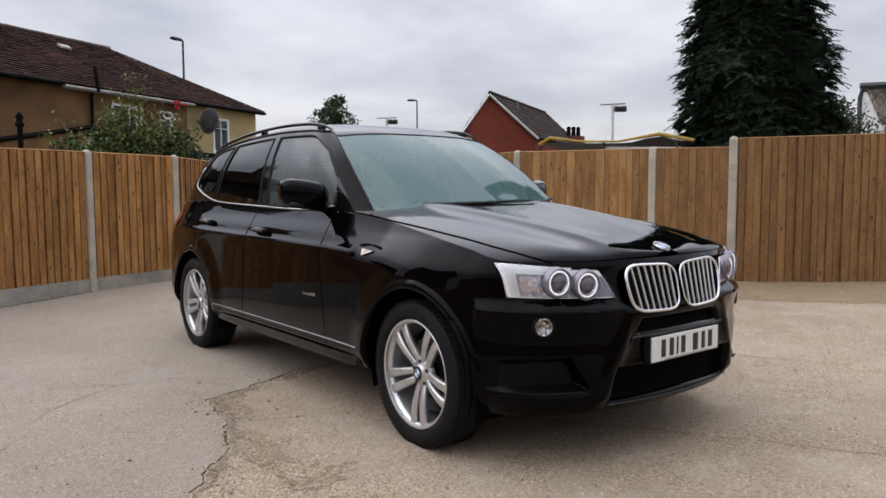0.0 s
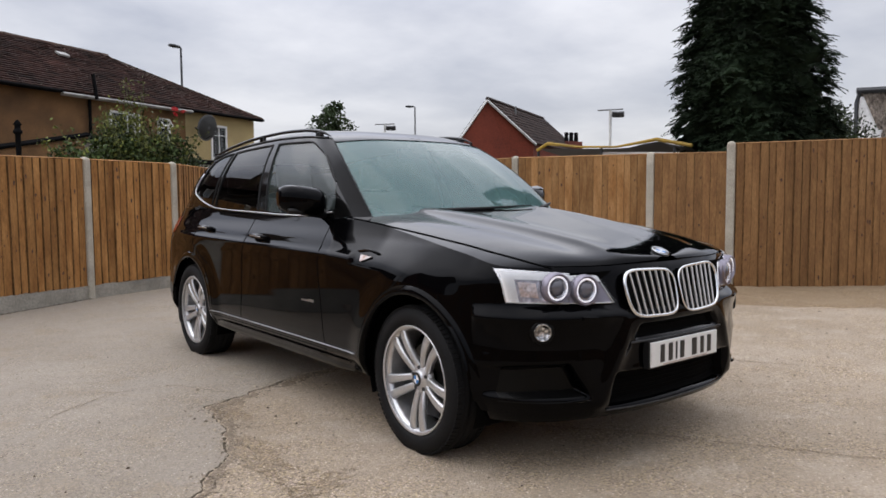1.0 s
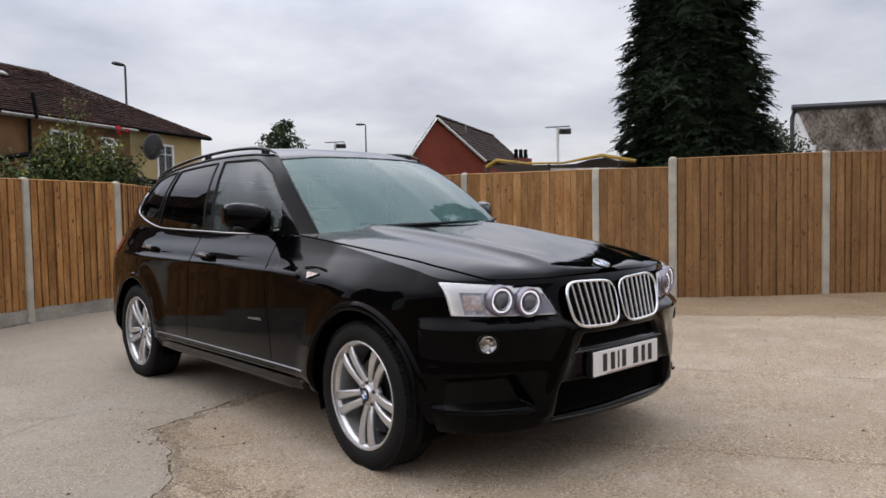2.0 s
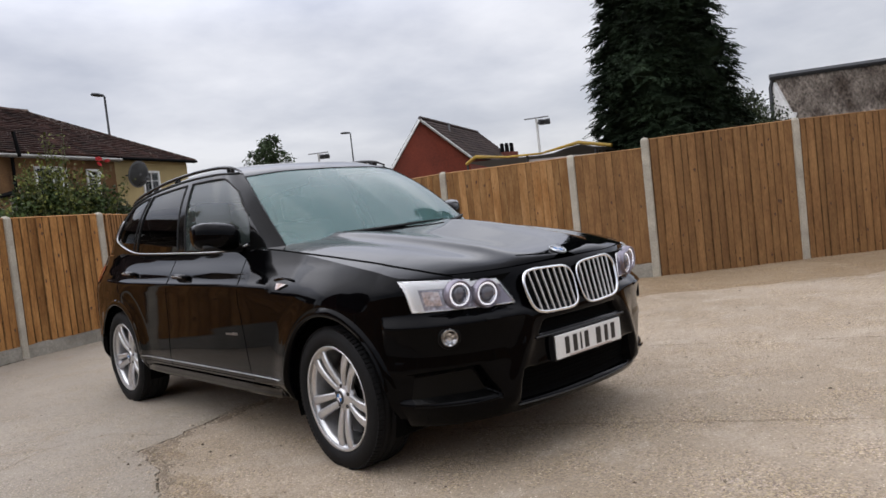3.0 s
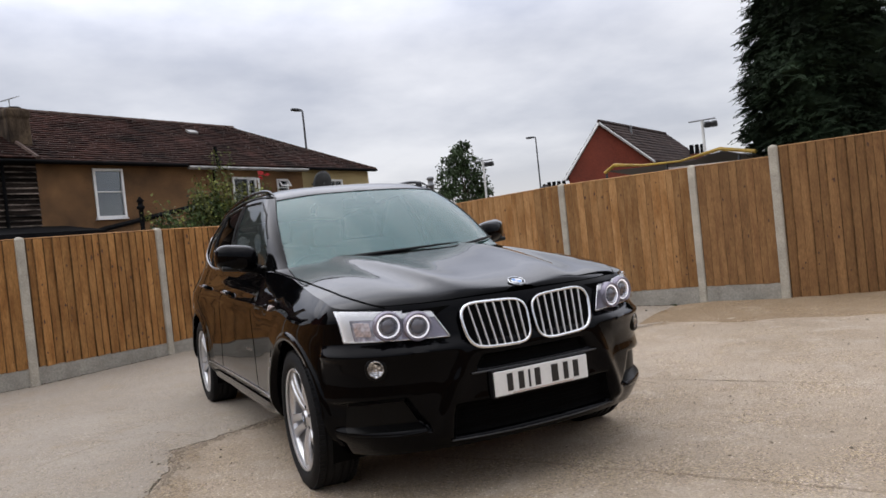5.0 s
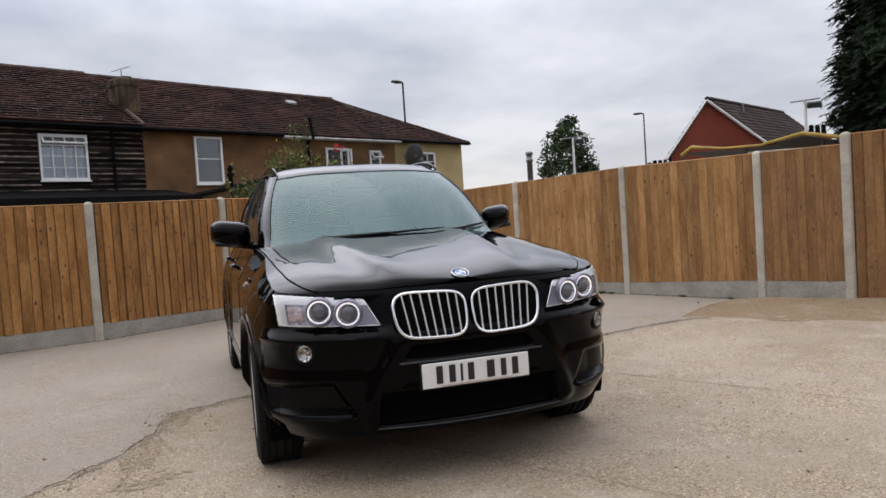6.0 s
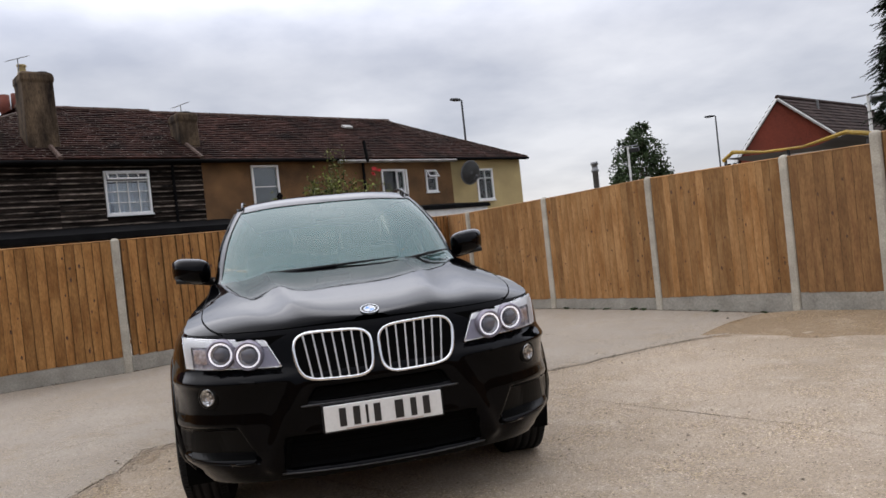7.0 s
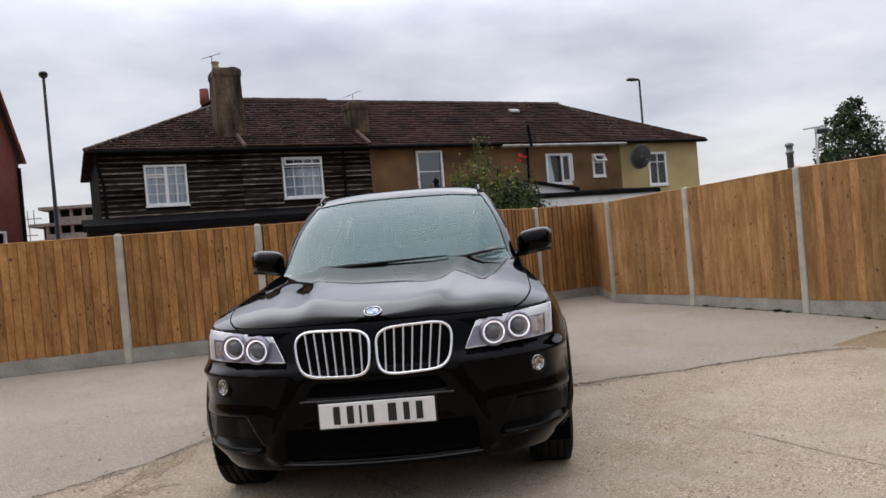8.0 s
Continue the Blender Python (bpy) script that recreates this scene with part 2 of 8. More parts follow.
M_BROWN_RENDER = mat("ochre_render", (0.178, 0.094, 0.038), 0.92, vary=0.55, scale=0.9, fine=40, bump=0.35, dist=0.006)
M_CREAM_RENDER = mat("cream_render", (0.46, 0.355, 0.17), 0.92, vary=0.16, scale=1, fine=40, bump=0.3, dist=0.005)
M_WHITE = mat("white_upvc", (0.78, 0.78, 0.77), 0.4, vary=0.06, bump=0.0)
M_NET = mat("net_curtain", (0.84, 0.87, 0.93), 0.9, vary=0.15, scale=4, fine=50, bump=0.0, stretch=(8, 1, 0.6))
M_HOUSE_GLASS = glass("house_pane", (0.86, 0.9, 0.93), 1.7)
M_DISH = mat("grey_dish_mesh", (0.10, 0.10, 0.10), 0.6, 0.2, vary=0.2, fine=40, bump=0.1)
# near-black that stands for the shade inside the unfinished floors
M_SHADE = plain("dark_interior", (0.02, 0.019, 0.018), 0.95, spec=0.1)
# grey that puts an unlit room's dimness into a flat panel
M_ROOM = plain("room_dimness", (0.12, 0.125, 0.13), 0.9)
M_FELT = mat("black_roof_felt", (0.008, 0.008, 0.0085), 0.9, vary=0.4, scale=2, fine=40, bump=0.3, spec=0.06)
M_FASCIA_WHITE = mat("white_fascia", (0.66, 0.66, 0.64), 0.55, vary=0.15, bump=0.05)
M_STACK = mat("weathered_chimney_render", (0.115, 0.082, 0.052), 0.92, vary=0.45, scale=1.6, fine=22, bump=0.4, dist=0.012, tint=(0.022, 0.016, 0.012), stretch=(1.6, 1.6, 0.45), spec=0.15)
M_FASCIA_DULL = mat("dull_white_gutter", (0.40, 0.39, 0.37), 0.6, vary=0.35, bump=0.05)
M_POT = mat("terracotta_pot", (0.17, 0.042, 0.024), 0.8, vary=0.3, bump=0.2)
M_RED_BRICK = mat("red_brick", (0.172, 0.031, 0.013), 0.85, vary=0.25, scale=0.7, fine=14, bump=0.25, dist=0.006)
M_OLD_BRICK = mat("dark_red_brick", (0.16, 0.042, 0.028), 0.88, vary=0.3, scale=0.7, fine=14, bump=0.25, dist=0.006)
M_DARK_TILE = mat("dark_roof_tile", (0.055, 0.038, 0.033), 0.85, vary=0.35, scale=0.8, fine=20, bump=0.3, island=0.25, spec=0.12)
M_STEEL = mat("galvanised_column", (0.22, 0.225, 0.23), 0.5, 0.6, vary=0.15, bump=0.05)
M_LAMP_GREY = mat("dark_grey_column", (0.05, 0.053, 0.058), 0.5, 0.2, vary=0.15, bump=0.05)
M_YELLOW = mat("yellow_sheet", (0.36, 0.23, 0.02), 0.6, vary=0.3, scale=2, fine=20, bump=0.2)
M_DARK_SHEET = mat("dark_tarpaulin", (0.03, 0.03, 0.032), 0.6, vary=0.3, bump=0.2)
M_ASBESTOS = mat("weathered_corrugated_sheet", (0.22, 0.187, 0.158), 0.95, vary=0.75, scale=1.2, fine=7, bump=0.4, dist=0.02, spec=0.1, tint=(0.085, 0.066, 0.053), stretch=(1.6, 1.6, 0.5), fvary=0.7)
M_WHITE_WALL = mat("white_painted_wall", (0.7, 0.7, 0.69), 0.8, vary=0.18, bump=0.15)
M_BARK = mat("bark", (0.1, 0.07, 0.045), 0.95, vary=0.4, fine=30, bump=0.6, dist=0.02)
M_CONIFER = mat("conifer_needles", (0.019, 0.031, 0.016), 0.8, vary=0.6, scale=1.3, fine=8, bump=0.0, island=0.25, spec=0.10)
M_LEAF = mat("broad_leaf", (0.05, 0.075, 0.022), 0.6, vary=0.55, scale=1.6, fine=8, bump=0.0, island=0.7, spec=0.2)
M_SHRUB = mat("olive_shrub_leaf", (0.035, 0.048, 0.02), 0.6, vary=0.4, scale=1.2, fine=8, bump=0.0, island=0.5, spec=0.2)
M_FAR_LEAF = mat("far_tree_leaf", (0.045, 0.07, 0.028), 0.6, vary=0.4, scale=0.6, fine=4, bump=0.0, island=0.5, spec=0.25)
M_YOUNG_LEAF = mat("young_rose_leaf", (0.135, 0.15, 0.036), 0.6, vary=0.5, scale=2.5, fine=8, bump=0.0, island=0.7, spec=0.2)
M_STEM = mat("green_stem", (0.09, 0.11, 0.04), 0.8, vary=0.3, bump=0.2)
M_PETAL = mat("red_petal", (0.65, 0.05, 0.06), 0.5, vary=0.3, bump=0.0)
M_GRIT = mat("loose_grit", (0.36, 0.295, 0.22), 0.95, vary=0.4, scale=4, fine=60, bump=0.2, island=0.5)
M_PEBBLE = mat("dark_pebble", (0.07, 0.05, 0.035), 0.9, vary=0.4, fine=60, bump=0.2, island=0.5)
M_SITE = mat("raw_concrete_frame", (0.27, 0.215, 0.185), 0.9, vary=0.3, scale=0.2, fine=2, bump=0.0)


def ground_mat(name, col, dark, speck, pebble, stain):
    """Worn concrete with sand, grit and exposed stones, in four scales."""
    m = bpy.data.materials.new(name)
    m.use_nodes = True
    nn, ll = m.node_tree.nodes, m.node_tree.links
    bs = nn["Principled BSDF"]
    co = nn.new("ShaderNodeTexCoord")

    def noise_at(scale, detail=5.0, rough=0.6):
        n = nn.new("ShaderNodeTexNoise")
        n.inputs["Scale"].default_value, n.inputs["Detail"].default_value, n.inputs["Roughness"].default_value = scale, detail, rough
        ll.new(co.outputs["Object"], n.inputs["Vector"])
        return n.outputs["Fac"]

    def span(v, a, b, c=0.0, d=1.0):
        r = nn.new("ShaderNodeMapRange")
        r.inputs["From Min"].default_value, r.inputs["From Max"].default_value = a, b
        r.inputs["To Min"].default_value, r.inputs["To Max"].default_value = c, d
        ll.new(v, r.inputs["Value"])
        return r.outputs[0]

    def blend(fac, a, b):
        x = nn.new("ShaderNodeMix")
        x.data_type = "RGBA"
        ll.new(fac, x.inputs["Factor"])
        for k, v in (("A", a), ("B", b)):
            if isinstance(v, tuple):
                x.inputs[k].default_value = (*v, 1)
            else:
                ll.new(v, x.inputs[k])
        return x.outputs["Result"]

    vor = nn.new("ShaderNodeTexVoronoi")
    vor.inputs["Scale"].default_value = pebble
    ll.new(co.outputs["Object"], vor.inputs["Vector"])
    c = blend(span(noise_at(0.55), 0.35, 0.65), dark, col)
    c = blend(span(noise_at(2.6, 6.0, 0.7), 0.52, 0.72, 0.0, 0.7), c, stain)
    # stones show in patches; between them the cement is smooth
    bare = span(noise_at(1.7, 7.0, 0.7), 0.42, 0.62, 0.25, 1.0)
    hue = nn.new("ShaderNodeSeparateColor")
    ll.new(vor.outputs["Color"], hue.inputs[0])
    tone = nn.new("ShaderNodeCombineColor")
    lit = span(hue.outputs[0], 0.0, 1.0, 0.42, 1.5)
    warm = nn.new("ShaderNodeMath")
    warm.operation = "MULTIPLY"
    ll.new(lit, warm.inputs[0])
    ll.new(span(hue.outputs[2], 0.0, 1.0, 0.74, 1.06), warm.inputs[1])
    ll.new(lit, tone.inputs[0])
    half = nn.new("ShaderNodeMath")
    half.operation, half.use_clamp = "MULTIPLY_ADD", False
    ll.new(lit, half.inputs[0])
    half.inputs[1].default_value = 0.96
    half.inputs[2].default_value = 0.0
    ll.new(half.outputs[0], tone.inputs[1])
    ll.new(warm.outputs[0], tone.inputs[2])
    stone = nn.new("ShaderNodeMix")
    stone.data_type, stone.blend_type = "RGBA", "MULTIPLY"
    share = nn.new("ShaderNodeMath")
    share.operation = "MULTIPLY"
    ll.new(bare, share.inputs[0])
    share.inputs[1].default_value = speck
    ll.new(share.outputs[0], stone.inputs["Factor"])
    ll.new(c, stone.inputs["A"])
    ll.new(tone.outputs[0], stone.inputs["B"])
    c = stone.outputs["Result"]
    # larger brown stones and dirt, thinly spread in the bare patches
    big = nn.new("ShaderNodeTexVoronoi")
    big.inputs["Scale"].default_value = 44.0
    ll.new(co.outputs["Object"], big.inputs["Vector"])
    pick = nn.new("ShaderNodeSeparateColor")
    ll.new(big.outputs["Color"], pick.inputs[0])
    rare = nn.new("ShaderNodeMath")
    rare.operation = "MULTIPLY"
    ll.new(span(pick.outputs[1], 0.8, 0.86), rare.inputs[0])
    ll.new(span(big.outputs["Distance"], 0.2, 0.4, 0.75, 0.0), rare.inputs[1])
    rarer = nn.new("ShaderNodeMath")
    rarer.operation = "MULTIPLY"
    ll.new(rare.outputs[0], rarer.inputs[0])
    ll.new(bare, rarer.inputs[1])
    c = blend(rarer.outputs[0], c, tuple(0.5 * q for q in dark))
    # trodden dirt in patches a hand to a stride across, and pale dusty ones
    c = blend(span(noise_at(6.5, 8.0, 0.75), 0.56, 0.75, 0.0, 0.3), c, tuple(0.6 * q for q in dark))
    c = blend(span(noise_at(1.3, 6.0, 0.65), 0.54, 0.7, 0.0, 0.5), c, tuple(min(1.0, 1.15 * q) for q in col))
    c = blend(span(noise_at(19.0, 8.0, 0.8), 0.58, 0.70, 0.0, 0.5), c, tuple(0.5 * q for q in dark))
    # coarse grain, with single pale and dark pebbles
    c = blend(span(noise_at(60.0, 4.0, 0.75), 0.38, 0.62, 0.45 * speck, 0.0), c, tuple(0.55 * q for q in dark))
    for seed_size, low, high, shade in ((58.0, 0.86, 0.88, tuple(min(0.85, 1.6 * q) for q in col)), (47.0, 0.90, 0.92, tuple(0.3 * q for q in dark))):
        peb = nn.new("ShaderNodeTexVoronoi")
        peb.inputs["Scale"].default_value = seed_size
        ll.new(co.outputs["Object"], peb.inputs["Vector"])
        few = nn.new("ShaderNodeSeparateColor")
        ll.new(peb.outputs["Color"], few.inputs[0])
        spot = nn.new("ShaderNodeMath")
        spot.operation = "MULTIPLY"
        ll.new(span(few.outputs[0], low, high), spot.inputs[0])
        ll.new(span(peb.outputs["Distance"], 0.16, 0.30, 0.85, 0.0), spot.inputs[1])
        c = blend(spot.outputs[0], c, shade)
    ll.new(c, bs.inputs["Base Color"])
    bs.inputs["Roughness"].default_value = 0.93
    bs.inputs["Specular IOR Level"].default_value = 0.25
    bp = nn.new("ShaderNodeBump")
    bp.inputs["Strength"].default_value, bp.inputs["Distance"].default_value = 0.8, 0.009
    mix = nn.new("ShaderNodeMath")
    mix.operation = "ADD"
    ll.new(noise_at(45.0, 6.0, 0.7), mix.inputs[0])
    ll.new(span(vor.outputs["Distance"], 0.0, 0.6, 0.5, 0.0), mix.inputs[1])
    ll.new(mix.outputs[0], bp.inputs["Height"])
    ll.new(bp.outputs[0], bs.inputs["Normal"])
    return m


M_SLAB_GREY = ground_mat("worn_grey_concrete", (0.408, 0.361, 0.304), (0.345, 0.298, 0.243), 0.8, 150.0, (0.335, 0.262, 0.176))
M_SLAB_TAN = ground_mat("exposed_aggregate_concrete", (0.478, 0.398, 0.312), (0.362, 0.294, 0.218), 1.0, 120.0, (0.50, 0.436, 0.363))
M_SAND = ground_mat("loose_sand", (0.325, 0.245, 0.160), (0.255, 0.185, 0.115), 0.8, 80.0, (0.385, 0.315, 0.231))
M_CRUMB = ground_mat("crumbled_concrete", (0.34, 0.28, 0.215), (0.22, 0.175, 0.128), 1.0, 90.0, (0.38, 0.32, 0.255))
M_JOINT = ground_mat("sandy_joint", (0.40, 0.325, 0.245), (0.30, 0.238, 0.172), 1.0, 120.0, (0.42, 0.365, 0.30))
M_DIRT = ground_mat("brown_grit", (0.37, 0.298, 0.218), (0.30, 0.236, 0.166), 1.0, 90.0, (0.40, 0.332, 0.252))
M_EARTH = ground_mat("dark_earth", (0.13, 0.105, 0.075), (0.08, 0.065, 0.045), 0.6, 60.0, (0.16, 0.13, 0.09))


# ---- building helpers ----
def part(name, bm, material, parent=None, label="", smooth=False):
    """Links a bmesh as one mesh object, under a thing or a part if given."""
    me = bpy.data.meshes.new(name)
    bm.normal_update()
    bm.to_mesh(me)
    bm.free()
    me.materials.append(material)
    if smooth:
        me.shade_smooth()
    ob = new(name, me)
    if parent is not None:
        ob.parent = parent
    if label:
        tagged(ob, label)
    return ob


def raw(name, verts, faces, material, parent=None, label="", smooth=False):
    me = bpy.data.meshes.new(name)
    me.from_pydata(verts, [], faces)
    me.update()
    me.materials.append(material)
    if smooth:
        me.shade_smooth()
    ob = new(name, me)
    if parent is not None:
        ob.parent = parent
    if label:
        tagged(ob, label)
    return ob


def box(bm, x0, x1, y0, y1, z0, z1, bevel=0.0, m=None):
    made = bmesh.ops.create_cube(bm, size=1.0)["verts"]
    t = Matrix.Translation(((x0 + x1) / 2, (y0 + y1) / 2, (z0 + z1) / 2)) @ Matrix.Diagonal((x1 - x0, y1 - y0, z1 - z0, 1))
    bmesh.ops.transform(bm, matrix=(m @ t) if m else t, verts=made)
    if bevel:
        edges = list({e for v in made for e in v.link_edges})
        bmesh.ops.bevel(bm, geom=edges, offset=bevel, segments=2, affect="EDGES", profile=0.6)
    return bm


def box_part(name, x0, x1, y0, y1, z0, z1, material, parent=None, bevel=0.0, label="", m=None):
    return part(name, box(bmesh.new(), x0, x1, y0, y1, z0, z1, bevel, m), material, parent, label)


def sheet(bm, rows, closed=False):
    """A grid of quads over rows of points."""
    vs = [[bm.verts.new(p) for p in row] for row in rows]
    n = len(rows[0])
    for a, b in zip(vs, vs[1:]):
        for k in range(n if closed else n - 1):
            j = (k + 1) % n
            bm.faces.new((a[k], a[j], b[j], b[k]))
    return vs


def tube(bm, points, radius, sides=8, caps=True, flat=1.0):
    """A tube along points; radius: one number, or one for each point."""
    pts = [Vector(p) for p in points]
    rs = radius if isinstance(radius, (list, tuple)) else [radius] * len(pts)
    rows, last = [], None
    for k, p in enumerate(pts):
        way = (pts[min(k + 1, len(pts) - 1)] - pts[max(k - 1, 0)]).normalized()
        side = last - way * last.dot(way) if last is not None else way.orthogonal() if abs(way.z) > 0.95 else way.cross(Vector((0, 0, 1)))
        side = side.normalized() if side.length > 1e-6 else way.orthogonal().normalized()
        last, up = side, way.cross(side)
        rows.append([p + rs[k] * (side * math.cos(2 * math.pi * a / sides) + up * math.sin(2 * math.pi * a / sides) * flat) for a in range(sides)])
    vs = sheet(bm, rows, closed=True)
    if caps:
        bm.faces.new(vs[0][::-1])
        bm.faces.new(vs[-1])
    return bm


def lathe(bm, profile, sides=40, axis="X"):
    """Turns a profile of (radius, along) about an axis."""
    rows = []
    for r, a in profile:
        row = []
        for k in range(sides):
            c, s = r * math.cos(2 * math.pi * k / sides), r * math.sin(2 * math.pi * k / sides)
            row.append((a, c, s) if axis == "X" else (c, a, s) if axis == "Y" else (c, s, a))
        rows.append(row)
    sheet(bm, rows, closed=True)
    return bm


def curve1(pairs, blur=0.0, n=400):
    """A smoothed curve through a short table of pairs."""
    xs, ys = np.array(pairs, float).T
    gx = np.linspace(xs[0], xs[-1], n)
    gy = np.interp(gx, xs, ys)
    if blur:
        w = max(1, int(3 * blur / (gx[1] - gx[0])))
        k = np.exp(-0.5 * (np.arange(-w, w + 1) * (gx[1] - gx[0]) / blur) ** 2)
        pad = np.r_[2 * gy[0] - gy[1 : w + 1][::-1], gy, 2 * gy[-1] - gy[-w - 1 : -1][::-1]]
        gy = np.convolve(pad, k / k.sum(), "valid")
    return lambda v: float(np.interp(v, gx, gy))


def spline(points, per=12):
    """A smooth line through points (Catmull-Rom)."""
    p = [Vector(q) for q in points]
    p = [2 * p[0] - p[1], *p, 2 * p[-1] - p[-2]]
    out = []
    for a, b, c, d in zip(p, p[1:], p[2:], p[3:]):
        for k in range(per):
            t = k / per
            out.append(0.5 * (2 * b + (c - a) * t + (2 * a - 5 * b + 4 * c - d) * t * t + (3 * b - a - 3 * c + d) * t ** 3))
    return out + [p[-2]]


def thing(name, label, category, m=None, group="", kind=""):
    """An empty at a thing's base, to hold its parts."""
    ob = new(name)
    ob.empty_display_size = 0.2
    if m is not None:
        ob.matrix_world = m
    return tagged(ob, label, category, group, kind)


# ---- ground ----
bm = bmesh.new()
sheet(bm, [[(x, y, -0.03) for x in (-2500, -200, -40, 40, 200, 2500)] for y in (-2500, -200, -40, 60, 200, 2500)])
tagged(part("ground", bm, M_EARTH), "dark trodden earth under and beyond the yard", "ground", kind="structure")


def ragged(points, step=0.09, rough=0.018, seed=1):
    """A broken line: the straight one, wandering."""
    out = []
    for a, b in zip(points, points[1:]):
        a, b = Vector((*a, 0)), Vector((*b, 0))
        n = max(1, int((b - a).length / step))
        for k in range(n):
            p = a.lerp(b, k / n)
            q = noise.noise_vector(p * 2.3 + Vector((seed, 0, 0))) * rough * 2 + noise.noise_vector(p * 11 + Vector((0, seed, 0))) * rough + noise.noise_vector(p * 34 + Vector((0, 0, seed))) * rough * 0.8
            out.append((p.x + q.x, p.y + q.y))
    out.append(points[-1])
    return out


def slab(name, outline, top, material, label):
    """A cast slab with its own edges."""
    bm = bmesh.new()
    vs = [bm.verts.new((x, y, top)) for x, y in outline]
    face = bm.faces.new(vs)
    if face.normal.z < 0 or sum(a[0] * b[1] - b[0] * a[1] for a, b in zip(outline, outline[1:] + outline[:1])) < 0:
        face.normal_flip()
    down = bmesh.ops.extrude_face_region(bm, geom=[face])
    bmesh.ops.translate(bm, vec=(0, 0, -0.12), verts=[v for v in down["geom"] if isinstance(v, bmesh.types.BMVert)])
    bmesh.ops.triangulate(bm, faces=[f for f in bm.faces if len(f.verts) > 4])
    bmesh.ops.recalc_face_normals(bm, faces=bm.faces)
    return tagged(part(name, bm, material), label, "concrete slab", kind="structure")


CRACK = [(-9.0, -7.5), (-4.4, -3.9), (-2.7, -2.3), (-2.02, -1.46), (-1.72, -1.08), (-1.50, -0.62), (-1.40, -0.12), (-1.02, 0.02), (-0.62, 0.22), (0.4, 0.3),
         (1.22, 0.35), (2.14, 0.57), (3.15, 0.90), (4.05, 0.98), (5.3, 1.0), (9.4, 1.2)]
JOINT = [(1.27, 0.345), (1.71, -0.9), (2.36, -2.1), (3.4, -4.1), (6.4, -9.6)]
JOINT_2 = [(-1.5, -0.62), (-0.6, -1.0), (0.15, -2.1), (0.66, -2.98), (1.7, -4.9), (4.3, -9.6)]
crack_n = ragged(CRACK, step=0.022, rough=0.024, seed=1)
crack_s = [(x + 0.002 + 0.02 * max(0.0, noise.noise((x * 6, y * 6, 5))), y - (0.010 if x < 0.8 else 0.030) - (0.03 if x < 0.8 else 0.07) * max(0.0, noise.noise((x * 5, y * 5, 2)))) for x, y in crack_n]
joint = ragged(JOINT, rough=0.004, seed=3)
joint_2 = ragged(JOINT_2, rough=0.006, seed=4)


def near(line, p):
    return min(range(len(line)), key=lambda k: (line[k][0] - p[0]) ** 2 + (line[k][1] - p[1]) ** 2)


bm = bmesh.new()
sheet(bm, [[(x, y, -0.0022) for x in (-8.9, -2, 3, 9.3)] for y in (-9.5, -3, 2, 10.4)])
tagged(part("joint_sand", bm, M_SAND), "sand that fills the joints between the slabs", "sand", kind="stuff")
i1, i2 = near(crack_s, JOINT_2[0]), near(crack_s, JOINT[0])
slab("pavement_rear", crack_n + [(9.4, 10.5), (-9.0, 10.5)], 0.004, M_SLAB_GREY, "worn pale grey concrete slab with a broken edge")
slab("pavement_side", crack_s[: i1 + 1] + joint_2[1:] + [(-9.0, -9.6)], 0.002, M_SLAB_TAN, "sandy exposed-aggregate concrete slab beside the crack")
slab("pavement_middle", crack_s[i1 : i2 + 1] + [(x - 0.0015, y) for x, y in joint[1:]] + [(x + 0.002, y) for x, y in joint_2[::-1][:-1]], 0.002, M_SLAB_TAN,
     "tan concrete slab with exposed stones under the car")
slab("pavement_east", crack_s[i2:] + [(9.4, -9.6)] + [(x + 0.0015, y) for x, y in joint[::-1]], 0.002, M_SLAB_TAN, "tan concrete slab with exposed stones and a straight joint")

for line, top, wide in ((joint, 0.0032, 0.005), (ragged(JOINT_2, step=0.03, rough=0.008, seed=4), 0.0034, 0.014)):
    bm = bmesh.new()
    sheet(bm, [[(x + d * wide * (0.6 + 1.2 * max(0.0, noise.noise((x * 4, y * 4, d)) + 0.2)) + 0.4 * wide * noise.noise((x * 21, y * 21, d)), y, top) for x, y in line] for d in (-1, 1)])
    tagged(part("joint_filler", bm, M_JOINT), "thin sandy filling of a straight slab joint", "sand", kind="stuff")
bm = bmesh.new()
sheet(bm, [[(x + d * 0.0035 * (0.75 + noise.noise((x * 9, y * 9, 3))) * max(0.0, 0.45 + 1.1 * noise.noise((x * 2.3, y * 2.3, 6))), y, 0.0042) for x, y in joint] for d in (-1, 1)])
tagged(part("joint_groove", bm, M_EARTH), "dark dirt in the groove of the straight joint", "dirt", kind="stuff")
bm = bmesh.new()
sheet(bm, [[(x - 0.01, y + 0.03, -0.0015) for x, y in crack_n], [(x + 0.01, y - 0.03, -0.0015) for x, y in crack_s]])
tagged(part("crack_dirt", bm, M_EARTH), "dark dirt down in the crack between the slabs", "dirt", kind="stuff")

